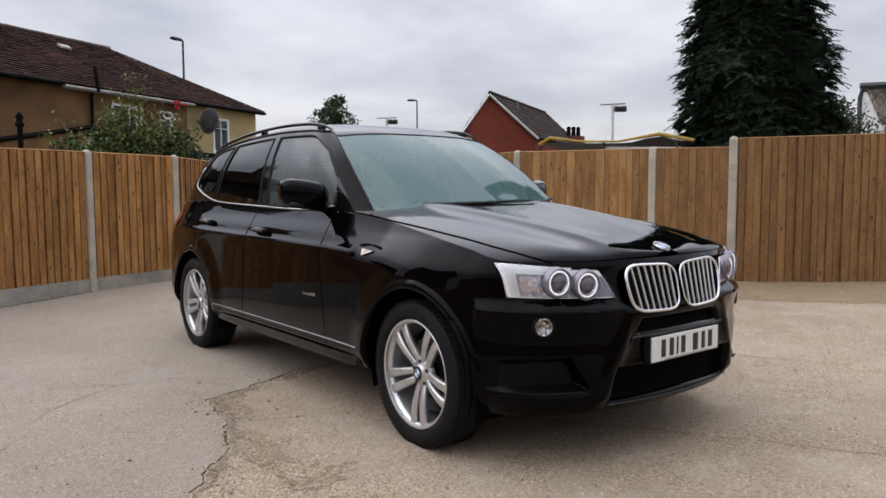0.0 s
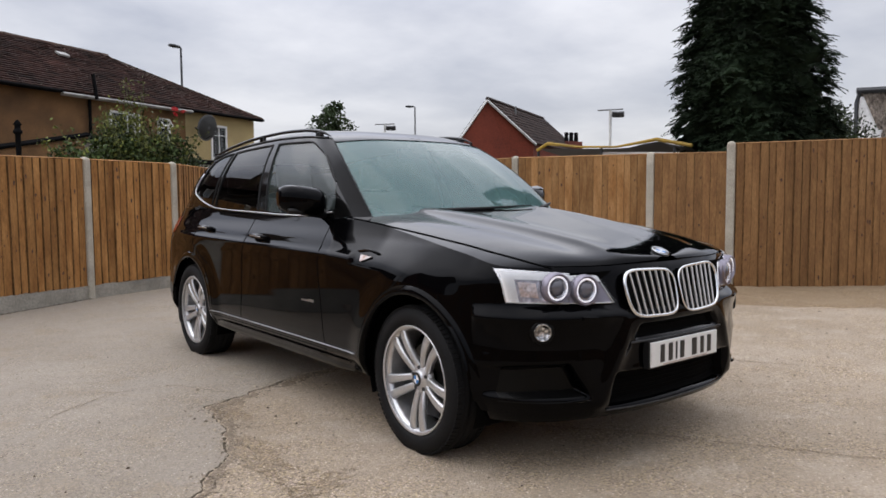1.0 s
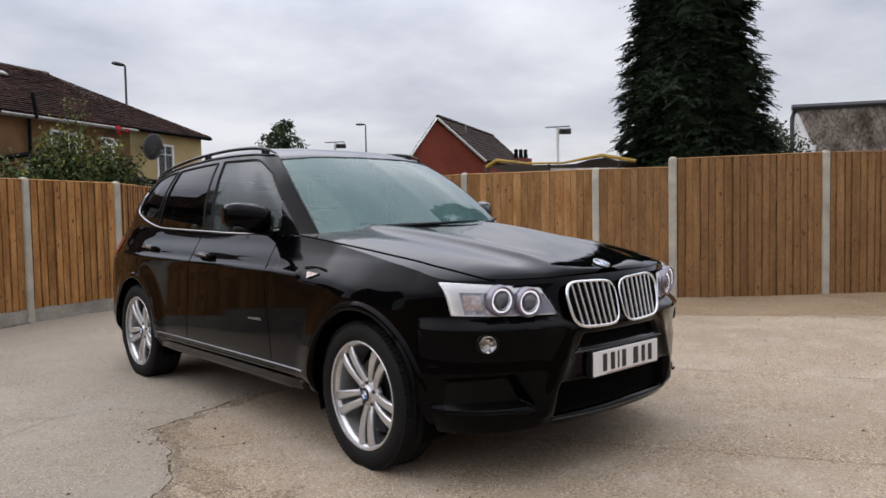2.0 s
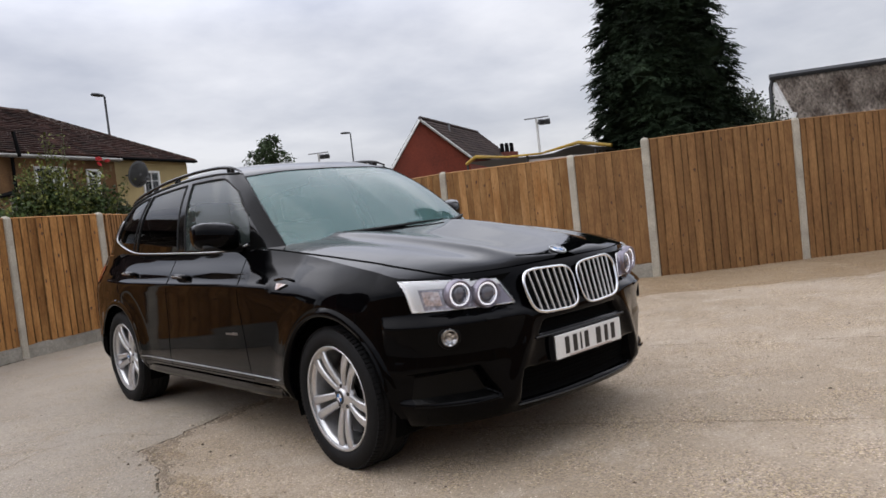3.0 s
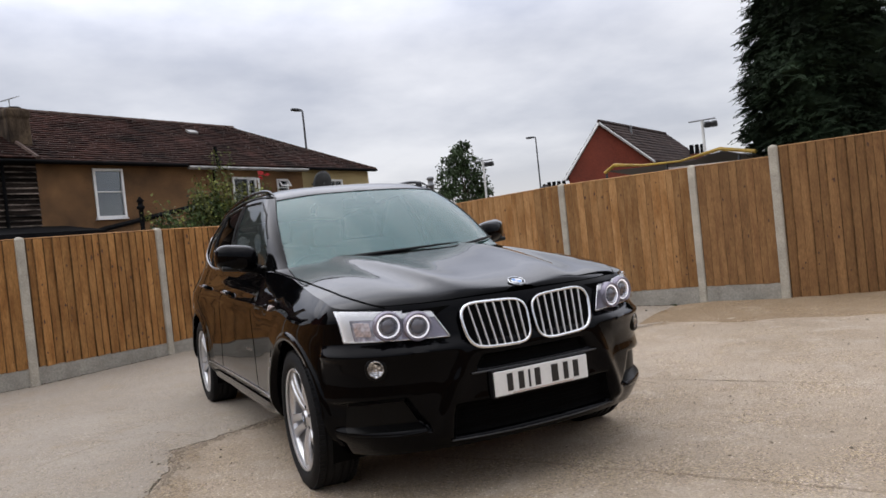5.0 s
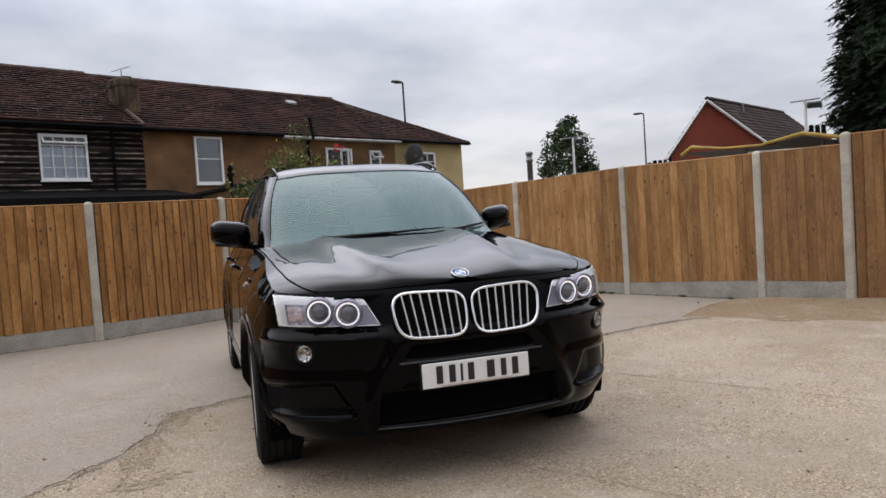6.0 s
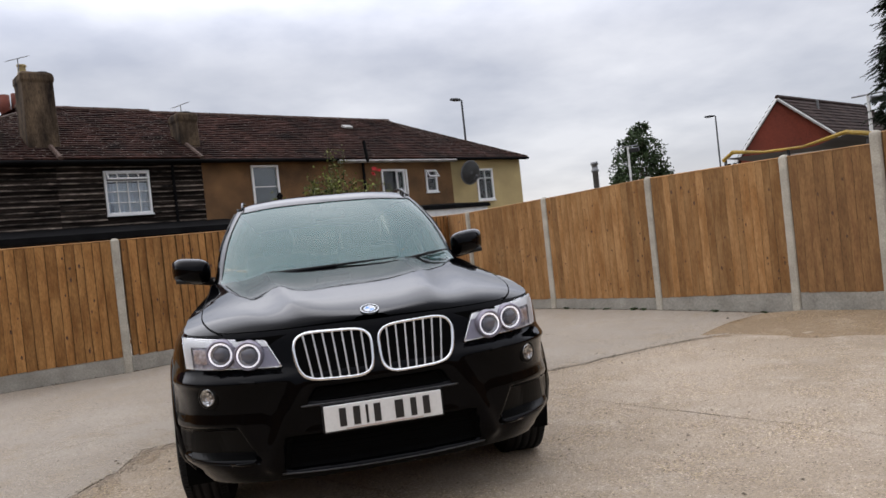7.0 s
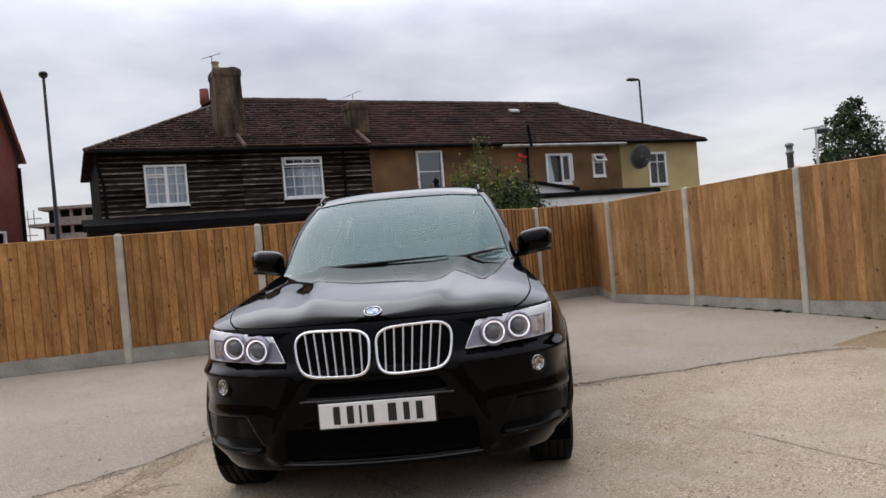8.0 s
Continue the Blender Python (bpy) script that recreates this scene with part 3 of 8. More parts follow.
# hairline cracks in the grey slab
for k, (line, wide) in enumerate((([(-3.3, 0.15), (-2.26, 0.51), (-2.0, 0.64), (-1.68, 0.5), (-1.36, 0.46), (-1.2, 0.1)], 0.007), ([(-2.7, -0.9), (-2.35, -0.04), (-2.17, 0.21), (-1.96, 0.38), (-1.75, 0.5)], 0.005),
                                  ([(-3.6, 1.9), (-2.9, 1.7), (-2.2, 1.9), (-1.5, 1.75)], 0.004), ([(2.6, 3.6), (2.9, 2.4), (3.4, 1.6)], 0.004))):
    bm = bmesh.new()
    pts = ragged(line, step=0.03, rough=0.02, seed=20 + k)
    sheet(bm, [[(x, y + d * wide * 1.6 * max(0.0, noise.noise((x * 7, y * 7, k)) + noise.noise((x * 1.5, y * 1.5, k)) + 0.12), 0.0052) for x, y in pts] for d in (-1, 1)])
    tagged(part("hairline_crack", bm, M_CRUMB), "dirt-filled hairline crack in the grey slab", "crack", kind="stuff")

# a low bank of loose sand that rises to the taller fence
SAND_EDGE = [(3.4, 1.0), (3.7, 0.58), (4.1, -0.1), (4.55, -0.7), (5.0, -1.4), (5.7, -2.2), (7.0, -3.2)]
SAND_BACK = [(4.2, 1.3), (4.85, 1.45), (5.56, 0.62), (6.3, 0.05), (7.12, -0.6), (7.9, -1.2), (9.0, -2.05)]
bm = bmesh.new()
rows = []
front, back = spline([(*p, 0) for p in SAND_EDGE], 8), spline([(*p, 0) for p in SAND_BACK], 8)
for k in range(15):
    t = k / 14
    row = []
    for a, b in zip(front, back):
        p = a.lerp(b, t)
        wob = 0.10 * noise.noise((p.x * 2, p.y * 2, 1)) * (1 - t)
        p = a.lerp(b, max(0, t + wob)) if 0 < t < 1 else a.lerp(b, t + (0.16 * noise.noise((p.x * 2.5, p.y * 2.5, 8)) if t == 0 else 0))
        p.z = -0.008 + 0.075 * t ** 1.3 + (0.016 * noise.noise((p.x * 3, p.y * 3, 0)) if t > 0.1 else 0)
        row.append(p)
    rows.append(row)
sheet(bm, rows)
tagged(part("sand_bank", bm, M_SAND, smooth=True), "low bank of loose brown sand against the fence foot", "sand", kind="stuff")


def grit(name, count, where, size, material, label, seed):
    """Loose stones, too many to count."""
    r = random.Random(seed)
    vs, fs = [], []
    for _ in range(count):
        x, y = where(r)
        s = size * r.uniform(0.4, 1.0) ** 2 * (2.2 if r.random() < 0.04 else 1)
        turn = r.uniform(0, 6.3)
        k = len(vs)
        for dx, dy, dz in ((1, 0, 0.1), (0, 0.8, 0.15), (-0.9, 0.1, 0.1), (0.1, -0.8, 0.1), (0, 0, 0.8)):
            dx, dy = dx * r.uniform(0.7, 1.2), dy * r.uniform(0.7, 1.2)
            c, sn = math.cos(turn), math.sin(turn)
            vs.append((x + s * (dx * c - dy * sn), y + s * (dx * sn + dy * c), 0.004 + s * dz * r.uniform(0.7, 1.1)))
        fs += [(k, k + 1, k + 4), (k + 1, k + 2, k + 4), (k + 2, k + 3, k + 4), (k + 3, k, k + 4)]
    return tagged(raw(name, vs, fs, material), label, "grit", kind="stuff")


# crumbled concrete and sand along the south side of the crack
bm = bmesh.new()
rows = []
for j in range(7):
    t = j / 6
    row = []
    for x, y in crack_s[46:-70]:
        wide = max(0.004, 0.03 + 0.24 * max(0.0, noise.noise((x * 1.7, y * 1.7, 11)) + 0.1) + 0.06 * noise.noise((x * 9, y * 9, 4)) + 0.03 * noise.noise((x * 27, y * 27, 4)))
        wide *= 1.0 if x < 0.6 else 0.4
        px, py = x + wide * t * 0.75, y - wide * t
        row.append((px, py, (0.003 if 0 < j < 6 else -0.005) + 0.006 * abs(noise.noise((px * 14, py * 14, 3))) * (1 - t)))
    rows.append(row)
sheet(bm, rows)
tagged(part("crumbled_edge", bm, M_CRUMB, smooth=True), "crumbled concrete and sand along the crack", "sand", kind="stuff")


# hollows beside the crack where brown dirt has gathered
DIRT = [(-1.51, -1.08, 0.14, 0.36, -0.15), (-1.47, -1.58, 0.17, 0.11, 0.3), (-1.33, -0.36, 0.09, 0.24, -0.2), (5.6, -1.35, 0.30, 0.16, -0.6)]
for k, (cx, cy, rx, ry, turn) in enumerate(DIRT):
    vs, fs, at = [], [], {}
    cells, cell = 46, 2.6 / 46
    for i in range(cells):
        for j in range(cells):
            mid = Vector((-1.3 + (i + 0.5) * cell, -1.3 + (j + 0.5) * cell, k * 3.1))
            full = 1.0 - mid.xy.length + 0.75 * noise.noise(mid * 2.2) + 0.55 * noise.noise(mid * 6.0) + 0.35 * noise.noise(mid * 15.0)
            if full < 0.32:
                continue
            ring = []
            for di, dj in ((0, 0), (1, 0), (1, 1), (0, 1)):
                key = (i + di, j + dj)
                if key not in at:
                    ux, uy = rx * (-1.3 + key[0] * cell), ry * (-1.3 + key[1] * cell)
                    px, py = cx + ux * math.cos(turn) - uy * math.sin(turn), cy + ux * math.sin(turn) + uy * math.cos(turn)
                    px, py = px + 0.008 * noise.noise((px * 60, py * 60, 1)), py + 0.008 * noise.noise((px * 60, py * 60, 5))
                    at[key] = len(vs)
                    vs.append((px, py, 0.0045 + 0.002 * noise.noise((px * 40, py * 40, 2))))
                ring.append(at[key])
            fs.append(ring)
    tagged(raw("dirt_patch", vs, fs, M_DIRT, smooth=True), "brown dirt and grit gathered in a hollow of the slab", "dirt", kind="stuff")


def by_crack(r):
    k = r.randrange(70, len(crack_n) - 90)
    x, y = crack_n[k]
    return x + r.gauss(0.035, 0.07), y + r.gauss(-0.035, 0.07)


grit("loose_gravel", 9000, by_crack, 0.009, M_GRIT, "loose stones and crumbs along the broken slab edge", 3)
grit("scattered_grit", 17000, lambda r: (r.uniform(-4.5, 6), r.uniform(-4.5, 3.5)), 0.0068, M_GRIT, "scattered small stones and dirt on the concrete", 4)
grit("sandy_grit", 1500, lambda r: ((lambda t, u: (3.0 + 3.4 * t + 1.4 * u, 1.0 - 3.2 * t + 0.6 * u))(r.random(), r.random() - 0.4)), 0.009, M_GRIT,
     "stones lying on and before the sand bank", 5)
grit("coarse_grit", 7000, lambda r: ((lambda t: (1.2 + 4.2 * t + r.gauss(0, 0.5), -1.6 - 2.2 * t + r.gauss(0, 0.9)))(r.random())), 0.0062, M_GRIT, "coarse loose grit lying on the tan slabs", 8)
grit("dark_pebbles", 200, lambda r: (r.uniform(-4.5, 4.5), r.uniform(-4.6, 3.0)), 0.014, M_PEBBLE, "sparse dark pebbles and crumbs on the concrete", 6)


# ---- fences ----
def fence_post(x, y, top, turn):
    """A square concrete post with a domed top."""
    h = 0.048
    bm = bmesh.new()
    rows = []
    for z, s in ((-0.3, h), (top - 0.045, h), (top - 0.03, h * 0.96), (top - 0.012, h * 0.72), (top, h * 0.3)):
        c = 0.012 * s / h
        ring = [(s, s - c), (s - c, s), (c - s, s), (-s, s - c), (-s, c - s), (c - s, -s), (s - c, -s), (s, c - s)]
        rows.append([(a, b, z) for a, b in ring])
    vs = sheet(bm, rows, closed=True)
    bm.faces.new(vs[-1])
    ob = part("fence_post", bm, M_CONCRETE_POST)
    ob.matrix_world = pose(x, y, 0, 0, 0, turn)
    return tagged(ob, "pale cast-concrete fence post with a domed top", "fence post", group="concrete fence posts")


board_cache = {}


def board_mesh(height, kind, wood):
    """A feather-edged board: thick on one long edge, thin on the other."""
    key = (round(height, 3), kind, wood.name)
    if key not in board_cache:
        w, thick, thin = 0.126 + 0.003 * kind, 0.022, 0.007
        bm = bmesh.new()
        n = 5
        rows = []
        for k in range(n + 1):
            z = height * k / n
            j = 0.0025 * math.sin(3.1 * k + kind * 1.7)
            rows.append([(j, -0.002, z), (j + 0.001, 0.006 - thick, z), (j + 0.010, -thick, z), (w + j, -thin - 0.001 * math.sin(2.0 * k + kind), z), (w + j, -0.001, z)])
        vs = sheet(bm, rows, closed=True)
        bm.faces.new(vs[0])
        bm.faces.new(vs[-1][::-1])
        bm.faces.ensure_lookup_table()
        # the thick side faces take the darker wood, as a painted shadow line
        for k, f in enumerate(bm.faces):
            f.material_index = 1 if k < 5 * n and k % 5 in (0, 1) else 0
        bmesh.ops.recalc_face_normals(bm, faces=bm.faces)
        me = bpy.data.meshes.new("board")
        bm.to_mesh(me)
        bm.free()
        me.materials.append(wood)
        me.materials.append(M_BOARD_LAP_SHADE)
        board_cache[key] = me
    return board_cache[key]


knot_cache = []


def knot_mesh():
    if not knot_cache:
        bm = bmesh.new()
        ring = [bm.verts.new((0.006 * math.cos(a), 0, 0.010 * math.sin(a))) for a in np.linspace(0, 2 * math.pi, 9)[:-1]]
        top = bm.verts.new((0, -0.0012, 0))
        for a, b in zip(ring, ring[1:] + ring[:1]):
            bm.faces.new((a, b, top))
        me = bpy.data.meshes.new("knot")
        bm.to_mesh(me)
        bm.free()
        me.materials.append(M_KNOT)
        knot_cache.append(me)
    return knot_cache[0]


def fence_panel(a, b, low_a, low_b, top_a, top_b, gravel, name="boarded_fence", seed=0, detail=True, wood=M_BOARD):
    """Upright boards between two posts, over a gravel board or down to the ground. The near face looks along -y of the panel."""
    r = random.Random(seed)
    a, b = Vector((*a, 0)), Vector((*b, 0))
    run = b - a
    length = run.length - 0.096
    turn = math.degrees(math.atan2(run.y, run.x))
    label = "larch-brown feather-edge fence panel over a concrete gravel board" if gravel else "taller larch-brown feather-edge fence panel that reaches the ground"
    panel = thing(name, label, "fence panel", pose(a.x, a.y, 0, 0, 0, turn) @ pose(0.048, 0, 0), group="boarded fence panels")
    rise = gravel if gravel else -0.035
    if gravel:
        bm = bmesh.new()
        n = 8
        rows = []
        for k in range(n + 1):
            x, t = length * k / n, k / n
            lo = low_a + (low_b - low_a) * t
            rows.append([(x, -0.024, lo - 0.15), (x, -0.024, lo + gravel - 0.006), (x, -0.018, lo + gravel), (x, 0.018, lo + gravel), (x, 0.024, lo + gravel - 0.006), (x, 0.024, lo - 0.15)])
        vs = sheet(bm, rows, closed=True)
        bm.faces.new(vs[0])
        bm.faces.new(vs[-1][::-1])
        bmesh.ops.recalc_face_normals(bm, faces=bm.faces)
        part("gravel_board", bm, M_GRAVEL_BOARD, panel, "grey concrete gravel board")
    pitch = 0.103
    count = max(1, int(round(length / pitch)))
    pitch = length / count
    for k in range(count):
        t = (k + 0.5) / count
        lo = low_a + (low_b - low_a) * t + rise + (r.uniform(-0.012, 0.012) if not gravel else 0.0)
        hi = top_a + (top_b - top_a) * t
        ob = new("board", board_mesh(round((hi - lo) / 0.006) * 0.006, k % 3, wood))
        ob.parent = panel
        x = min(max(0.0, k * pitch + r.uniform(-0.014, 0.014)), length - 0.124)
        ob.matrix_local = pose(x, -0.008 - 0.005 * (k % 2) + r.uniform(-0.002, 0.002), hi - round((hi - lo) / 0.006) * 0.006 + r.uniform(-0.003, 0.003), 0, r.uniform(-0.25, 0.25), r.uniform(-1.2, 1.2))
        if detail:
            for _ in range(r.choice((0, 1, 2, 3, 4))):
                q = new("knot", knot_mesh())
                q.parent = ob
                s = r.uniform(0.8, 1.7) * (1.6 if r.random() < 0.3 else 1.0)
                kx = r.uniform(0.025, 0.085)
                q.matrix_local = pose(kx, -0.0228 + 0.128 * (kx - 0.010), r.uniform(0.1, hi - lo - 0.1), 0, 0, 7.3) @ Matrix.Diagonal((s, 1, s * r.uniform(0.8, 1.5), 1))
    bm = bmesh.new()
    for zf in (0.12, 0.5, 0.9):
        z0 = low_a + rise + (top_a - low_a - rise) * zf
        z1 = low_b + rise + (top_b - low_b - rise) * zf
        tube(bm, [(0, 0.028, z0), (length, 0.028, z1)], 0.026, 4)
    part("rail", bm, wood, panel)
    bm = bmesh.new()
    tube(bm, [(0.0, -0.008, top_a + 0.006), (length, -0.008, top_b + 0.006)], 0.022, 4, flat=0.5)
    part("capping", bm, wood, panel)
    return panel


# posts in the order of the walk along the fence: x, y, foot, top
POSTS = [(-7.45, 2.93, 0.03, 1.70), (-5.74, 3.38, 0.03, 1.70), (-4.035, 3.833, 0.035, 1.694), (-2.33, 4.284, 0.04, 1.685), (-0.762, 5.316, 0.0, 1.71), (0.444, 5.831, 0.0, 1.70),
         (1.72, 7.41, 0.0, 1.69), (2.86, 8.08, 0.0, 1.71), (2.822, 6.466, -0.02, 1.666), (3.68, 5.097, -0.01, 1.718), (4.496, 3.351, 0.0, 1.776), (5.168, 1.538, 0.075, 1.764),
         (5.515, 0.616, 0.085, 1.859), (7.113, -0.618, 0.05, 1.916), (8.7, -1.845, 0.03, 1.93)]
for k, (x, y, lo, hi) in enumerate(POSTS):
    a = POSTS[max(0, k - 1)]
    fence_post(x, y, hi, math.degrees(math.atan2(y - a[1], x - a[0])) if k else 15)
for k, (a, b) in enumerate(zip(POSTS, POSTS[1:])):
    tall = k >= 12
    drop = 0.035
    ta, tb = a[3] - drop, b[3] - drop
    if k == 11:
        tb = 1.72
    fence_panel(a[:2], b[:2], a[2], b[2], ta, tb, 0.0 if tall else 0.165, seed=20 + k, wood=M_DARK_BOARD if k >= 11 else M_RICH_BOARD if k < 7 else M_BOARD)

# dirt and crumbs gathered at the foot of the gravel boards
def fence_foot(r):
    k = r.choice((1, 2, 3, 8, 9, 9, 10, 10))
    t, off = r.random(), abs(r.gauss(0, 0.022))
    (x0, y0), (x1, y1) = POSTS[k][:2], POSTS[k + 1][:2]
    run = Vector((x1 - x0, y1 - y0)).normalized()
    return x0 + (x1 - x0) * t + run.y * (0.028 + off), y0 + (y1 - y0) * t - run.x * (0.028 + off)


grit("foot_dirt", 4200, fence_foot, 0.011, M_EARTH, "dark dirt and crumbs along the foot of the fence", 12)

# plain boarding closes the yard behind the camera
CLOSE = [(8.7, -1.845), (9.2, -6.0), (6.5, -10.5), (0.0, -11.5), (-6.5, -10.0), (-8.6, -4.0), (-7.45, 2.93)]
for k, (a, b) in enumerate(zip(CLOSE, CLOSE[1:])):
    a3, b3 = Vector((*a, 0)), Vector((*b, 0))
    n = max(1, round((b3 - a3).length / 2.2))
    for j in range(n):
        p, q = a3.lerp(b3, j / n), a3.lerp(b3, (j + 1) / n)
        turn = math.degrees(math.atan2(q.y - p.y, q.x - p.x))
        if j or k:
            fence_post(p.x, p.y, 1.86, turn)
        wall = part("boarded_fence", box(bmesh.new(), 0.05, (q - p).length - 0.05, -0.015, 0.015, 0.0, 1.82), M_BOARD)
        wall.matrix_world = pose(p.x, p.y, 0, 0, 0, turn)
        tagged(wall, "plain brown boarded panel behind the camera", "fence panel", group="boarded fence panels")

# weeds at the fence foot
def weed(x, y, s, seed):
    r = random.Random(seed)
    vs, fs = [], []
    for _ in range(60):
        a, l = r.uniform(0, 6.3), s * r.uniform(0.4, 1)
        dx, dy = math.cos(a), math.sin(a)
        k = len(vs)
        bx, by = r.gauss(0, s * 0.5), r.gauss(0, s * 0.12)
        w = 0.008
        vs += [(bx - dy * w, by + dx * w, 0), (bx + dy * w, by - dx * w, 0), (bx + dx * l * 0.5 + dy * w, by + dy * l * 0.5 - dx * w, l * 0.6), (bx + dx * l, by + dy * l, l * 0.55)]
        fs += [(k, k + 1, k + 2), (k, k + 2, k + 3)]
    ob = raw("weed_tuft", vs, fs, M_LEAF)
    ob.matrix_world = pose(x, y, 0.004, 0, 0, r.uniform(0, 90))
    return tagged(ob, "small green weed tuft at the foot of the fence", "weed", group="weeds")


for k, (t, s) in enumerate(((0.15, 0.05), (0.42, 0.035), (0.55, 0.04), (0.8, 0.06), (0.88, 0.045), (1.45, 0.04), (1.8, 0.035))):
    i, u = int(t), t - int(t)
    a, b = POSTS[9 + i], POSTS[10 + i]
    weed(a[0] + (b[0] - a[0]) * u - 0.06, a[1] + (b[1] - a[1]) * u - 0.03, s, 60 + k)


# ---- terrace of houses behind the fence: x along the eaves, y away into the house ----
HOUSE = pose(-9.338, 13.74, -0.03, 0, 0, 28.58)
EAVE, HALF, PITCH, HIP = 4.45, 3.6, 0.560, 1.2
RUN = 22.36
BACK = 2 * HALF


def slope_tiles(quad, material, name, parent, label, seed, width=0.22, gauge=0.185, skip=None):
    """Overlapping tiles over a roof plane: quad maps (u, v) in metres to a place, v up the slope; left and right limits come with it."""
    place, u_lo, u_hi, v_hi, normal = quad
    r = random.Random(seed)
    vs, fs = [], []
    v = 0.0
    row = 0
    while v < v_hi - 0.05:
        u = u_lo(v) - (width / 2 if row % 2 else 0)
        end = u_hi(v)
        while u < end:
            a, b = max(u + 0.004, u_lo(v)), min(u + width - 0.004, end)
            if b - a > 0.04:
                lift, tip = 0.036 + r.uniform(0, 0.016), r.uniform(-0.006, 0.006)
                top = min(v + gauge + 0.05, v_hi)
                p = [place(a, v) + normal * (lift + tip), place(b, v) + normal * (lift - tip), place(b, top) + normal * 0.004, place(a, top) + normal * 0.004]
                q = [place(a, v) - normal * 0.0, place(b, v) - normal * 0.0]
                k = len(vs)
                vs += p + q
                fs += [(k, k + 1, k + 2, k + 3), (k + 4, k + 5, k + 1, k)]
            u += width
        v += gauge
        row += 1
    ob = raw(name, vs, fs, material, parent, label)
    ob["kind"] = "stuff"
    if material is M_TILE:
        ls, lf = [], []
        for _ in range(int(v_hi * 130)):
            v = v_hi * r.random()
            u = u_lo(v) + (u_hi(v) - u_lo(v)) * r.random()
            s = r.uniform(0.008, 0.034)
            k = len(ls)
            ls += [place(u + s * r.uniform(0.6, 1.4) * math.cos(a), v + 0.7 * s * math.sin(a)) + normal * 0.054 for a in (0.3, 1.9, 3.4, 5.0)]
            lf.append((k, k + 1, k + 2, k + 3))
        spots = raw("lichen", ls, lf, M_LICHEN, parent, "pale lichen spots")
        spots["kind"] = "stuff"
    return ob


def window(parent, x, z, w, h, y=0.0, bars=(), cross=(), net=False, sill=True, top_light=0.0, frame_w=0.06):
    """A white framed window set in a wall that faces -y, with glazing bars, a grey panel painted as a dim room and
    perhaps a net curtain behind.
    """
    f = frame_w
    bm = bmesh.new()
    for a, b, c, d in ((0, w, 0, f), (0, w, h - f, h), (0, f, f, h - f), (w - f, w, f, h - f)):
        box(bm, x + a, x + b, y - 0.05, y + 0.06, z + c, z + d, 0.006)
    win = part("window", bm, M_WHITE, parent, "white framed window")
    for t in bars:
        box_part("glazing_bar", x + w * t - 0.012, x + w * t + 0.012, y - 0.042, y + 0.03, z + f, z + h - f - top_light, M_WHITE, win)
    for t in cross:
        box_part("glazing_bar", x + f, x + w - f, y - 0.045, y + 0.03, z + h * t - 0.012, z + h * t + 0.012, M_WHITE, win)
    pane = box_part("pane", x + f, x + w - f, y + 0.0, y + 0.006, z + f, z + h - f, M_HOUSE_GLASS, win)
    pane.visible_shadow = False
    if net:
        bm = bmesh.new()
        n = 40
        sheet(bm, [[(x + f + (w - 2 * f) * k / n, y + 0.05 + 0.02 * math.sin(k * 1.3), zz) for k in range(n + 1)] for zz in (z + f, z + h * net)])
        part("net_curtain", bm, M_NET, win, "white net curtain")
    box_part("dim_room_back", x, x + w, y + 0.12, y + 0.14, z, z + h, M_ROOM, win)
    if sill:
        box_part("window_sill", x - 0.025, x + w + 0.025, y - 0.085, y + 0.02, z - 0.045, z - 0.004, M_WHITE, win)
    return win


def wall_with_holes(name, x0, x1, z0, z1, y0, y1, holes, material, parent, label=""):
    """A wall that faces -y, with openings right through it."""
    xs = sorted({x0, x1, *(h[0] for h in holes), *(h[0] + h[2] for h in holes)})
    zs = sorted({z0, z1, *(h[1] for h in holes), *(h[1] + h[3] for h in holes)})
    bm = bmesh.new()
    for a, b in zip(xs, xs[1:]):
        for c, d in zip(zs, zs[1:]):
            mx, mz = (a + b) / 2, (c + d) / 2
            if any(h[0] < mx < h[0] + h[2] and h[1] < mz < h[1] + h[3] for h in holes):
                continue
            box(bm, a, b, y0, y1, c, d)
    bmesh.ops.remove_doubles(bm, verts=bm.verts, dist=0.0005)
    return part(name, bm, material, parent, label)


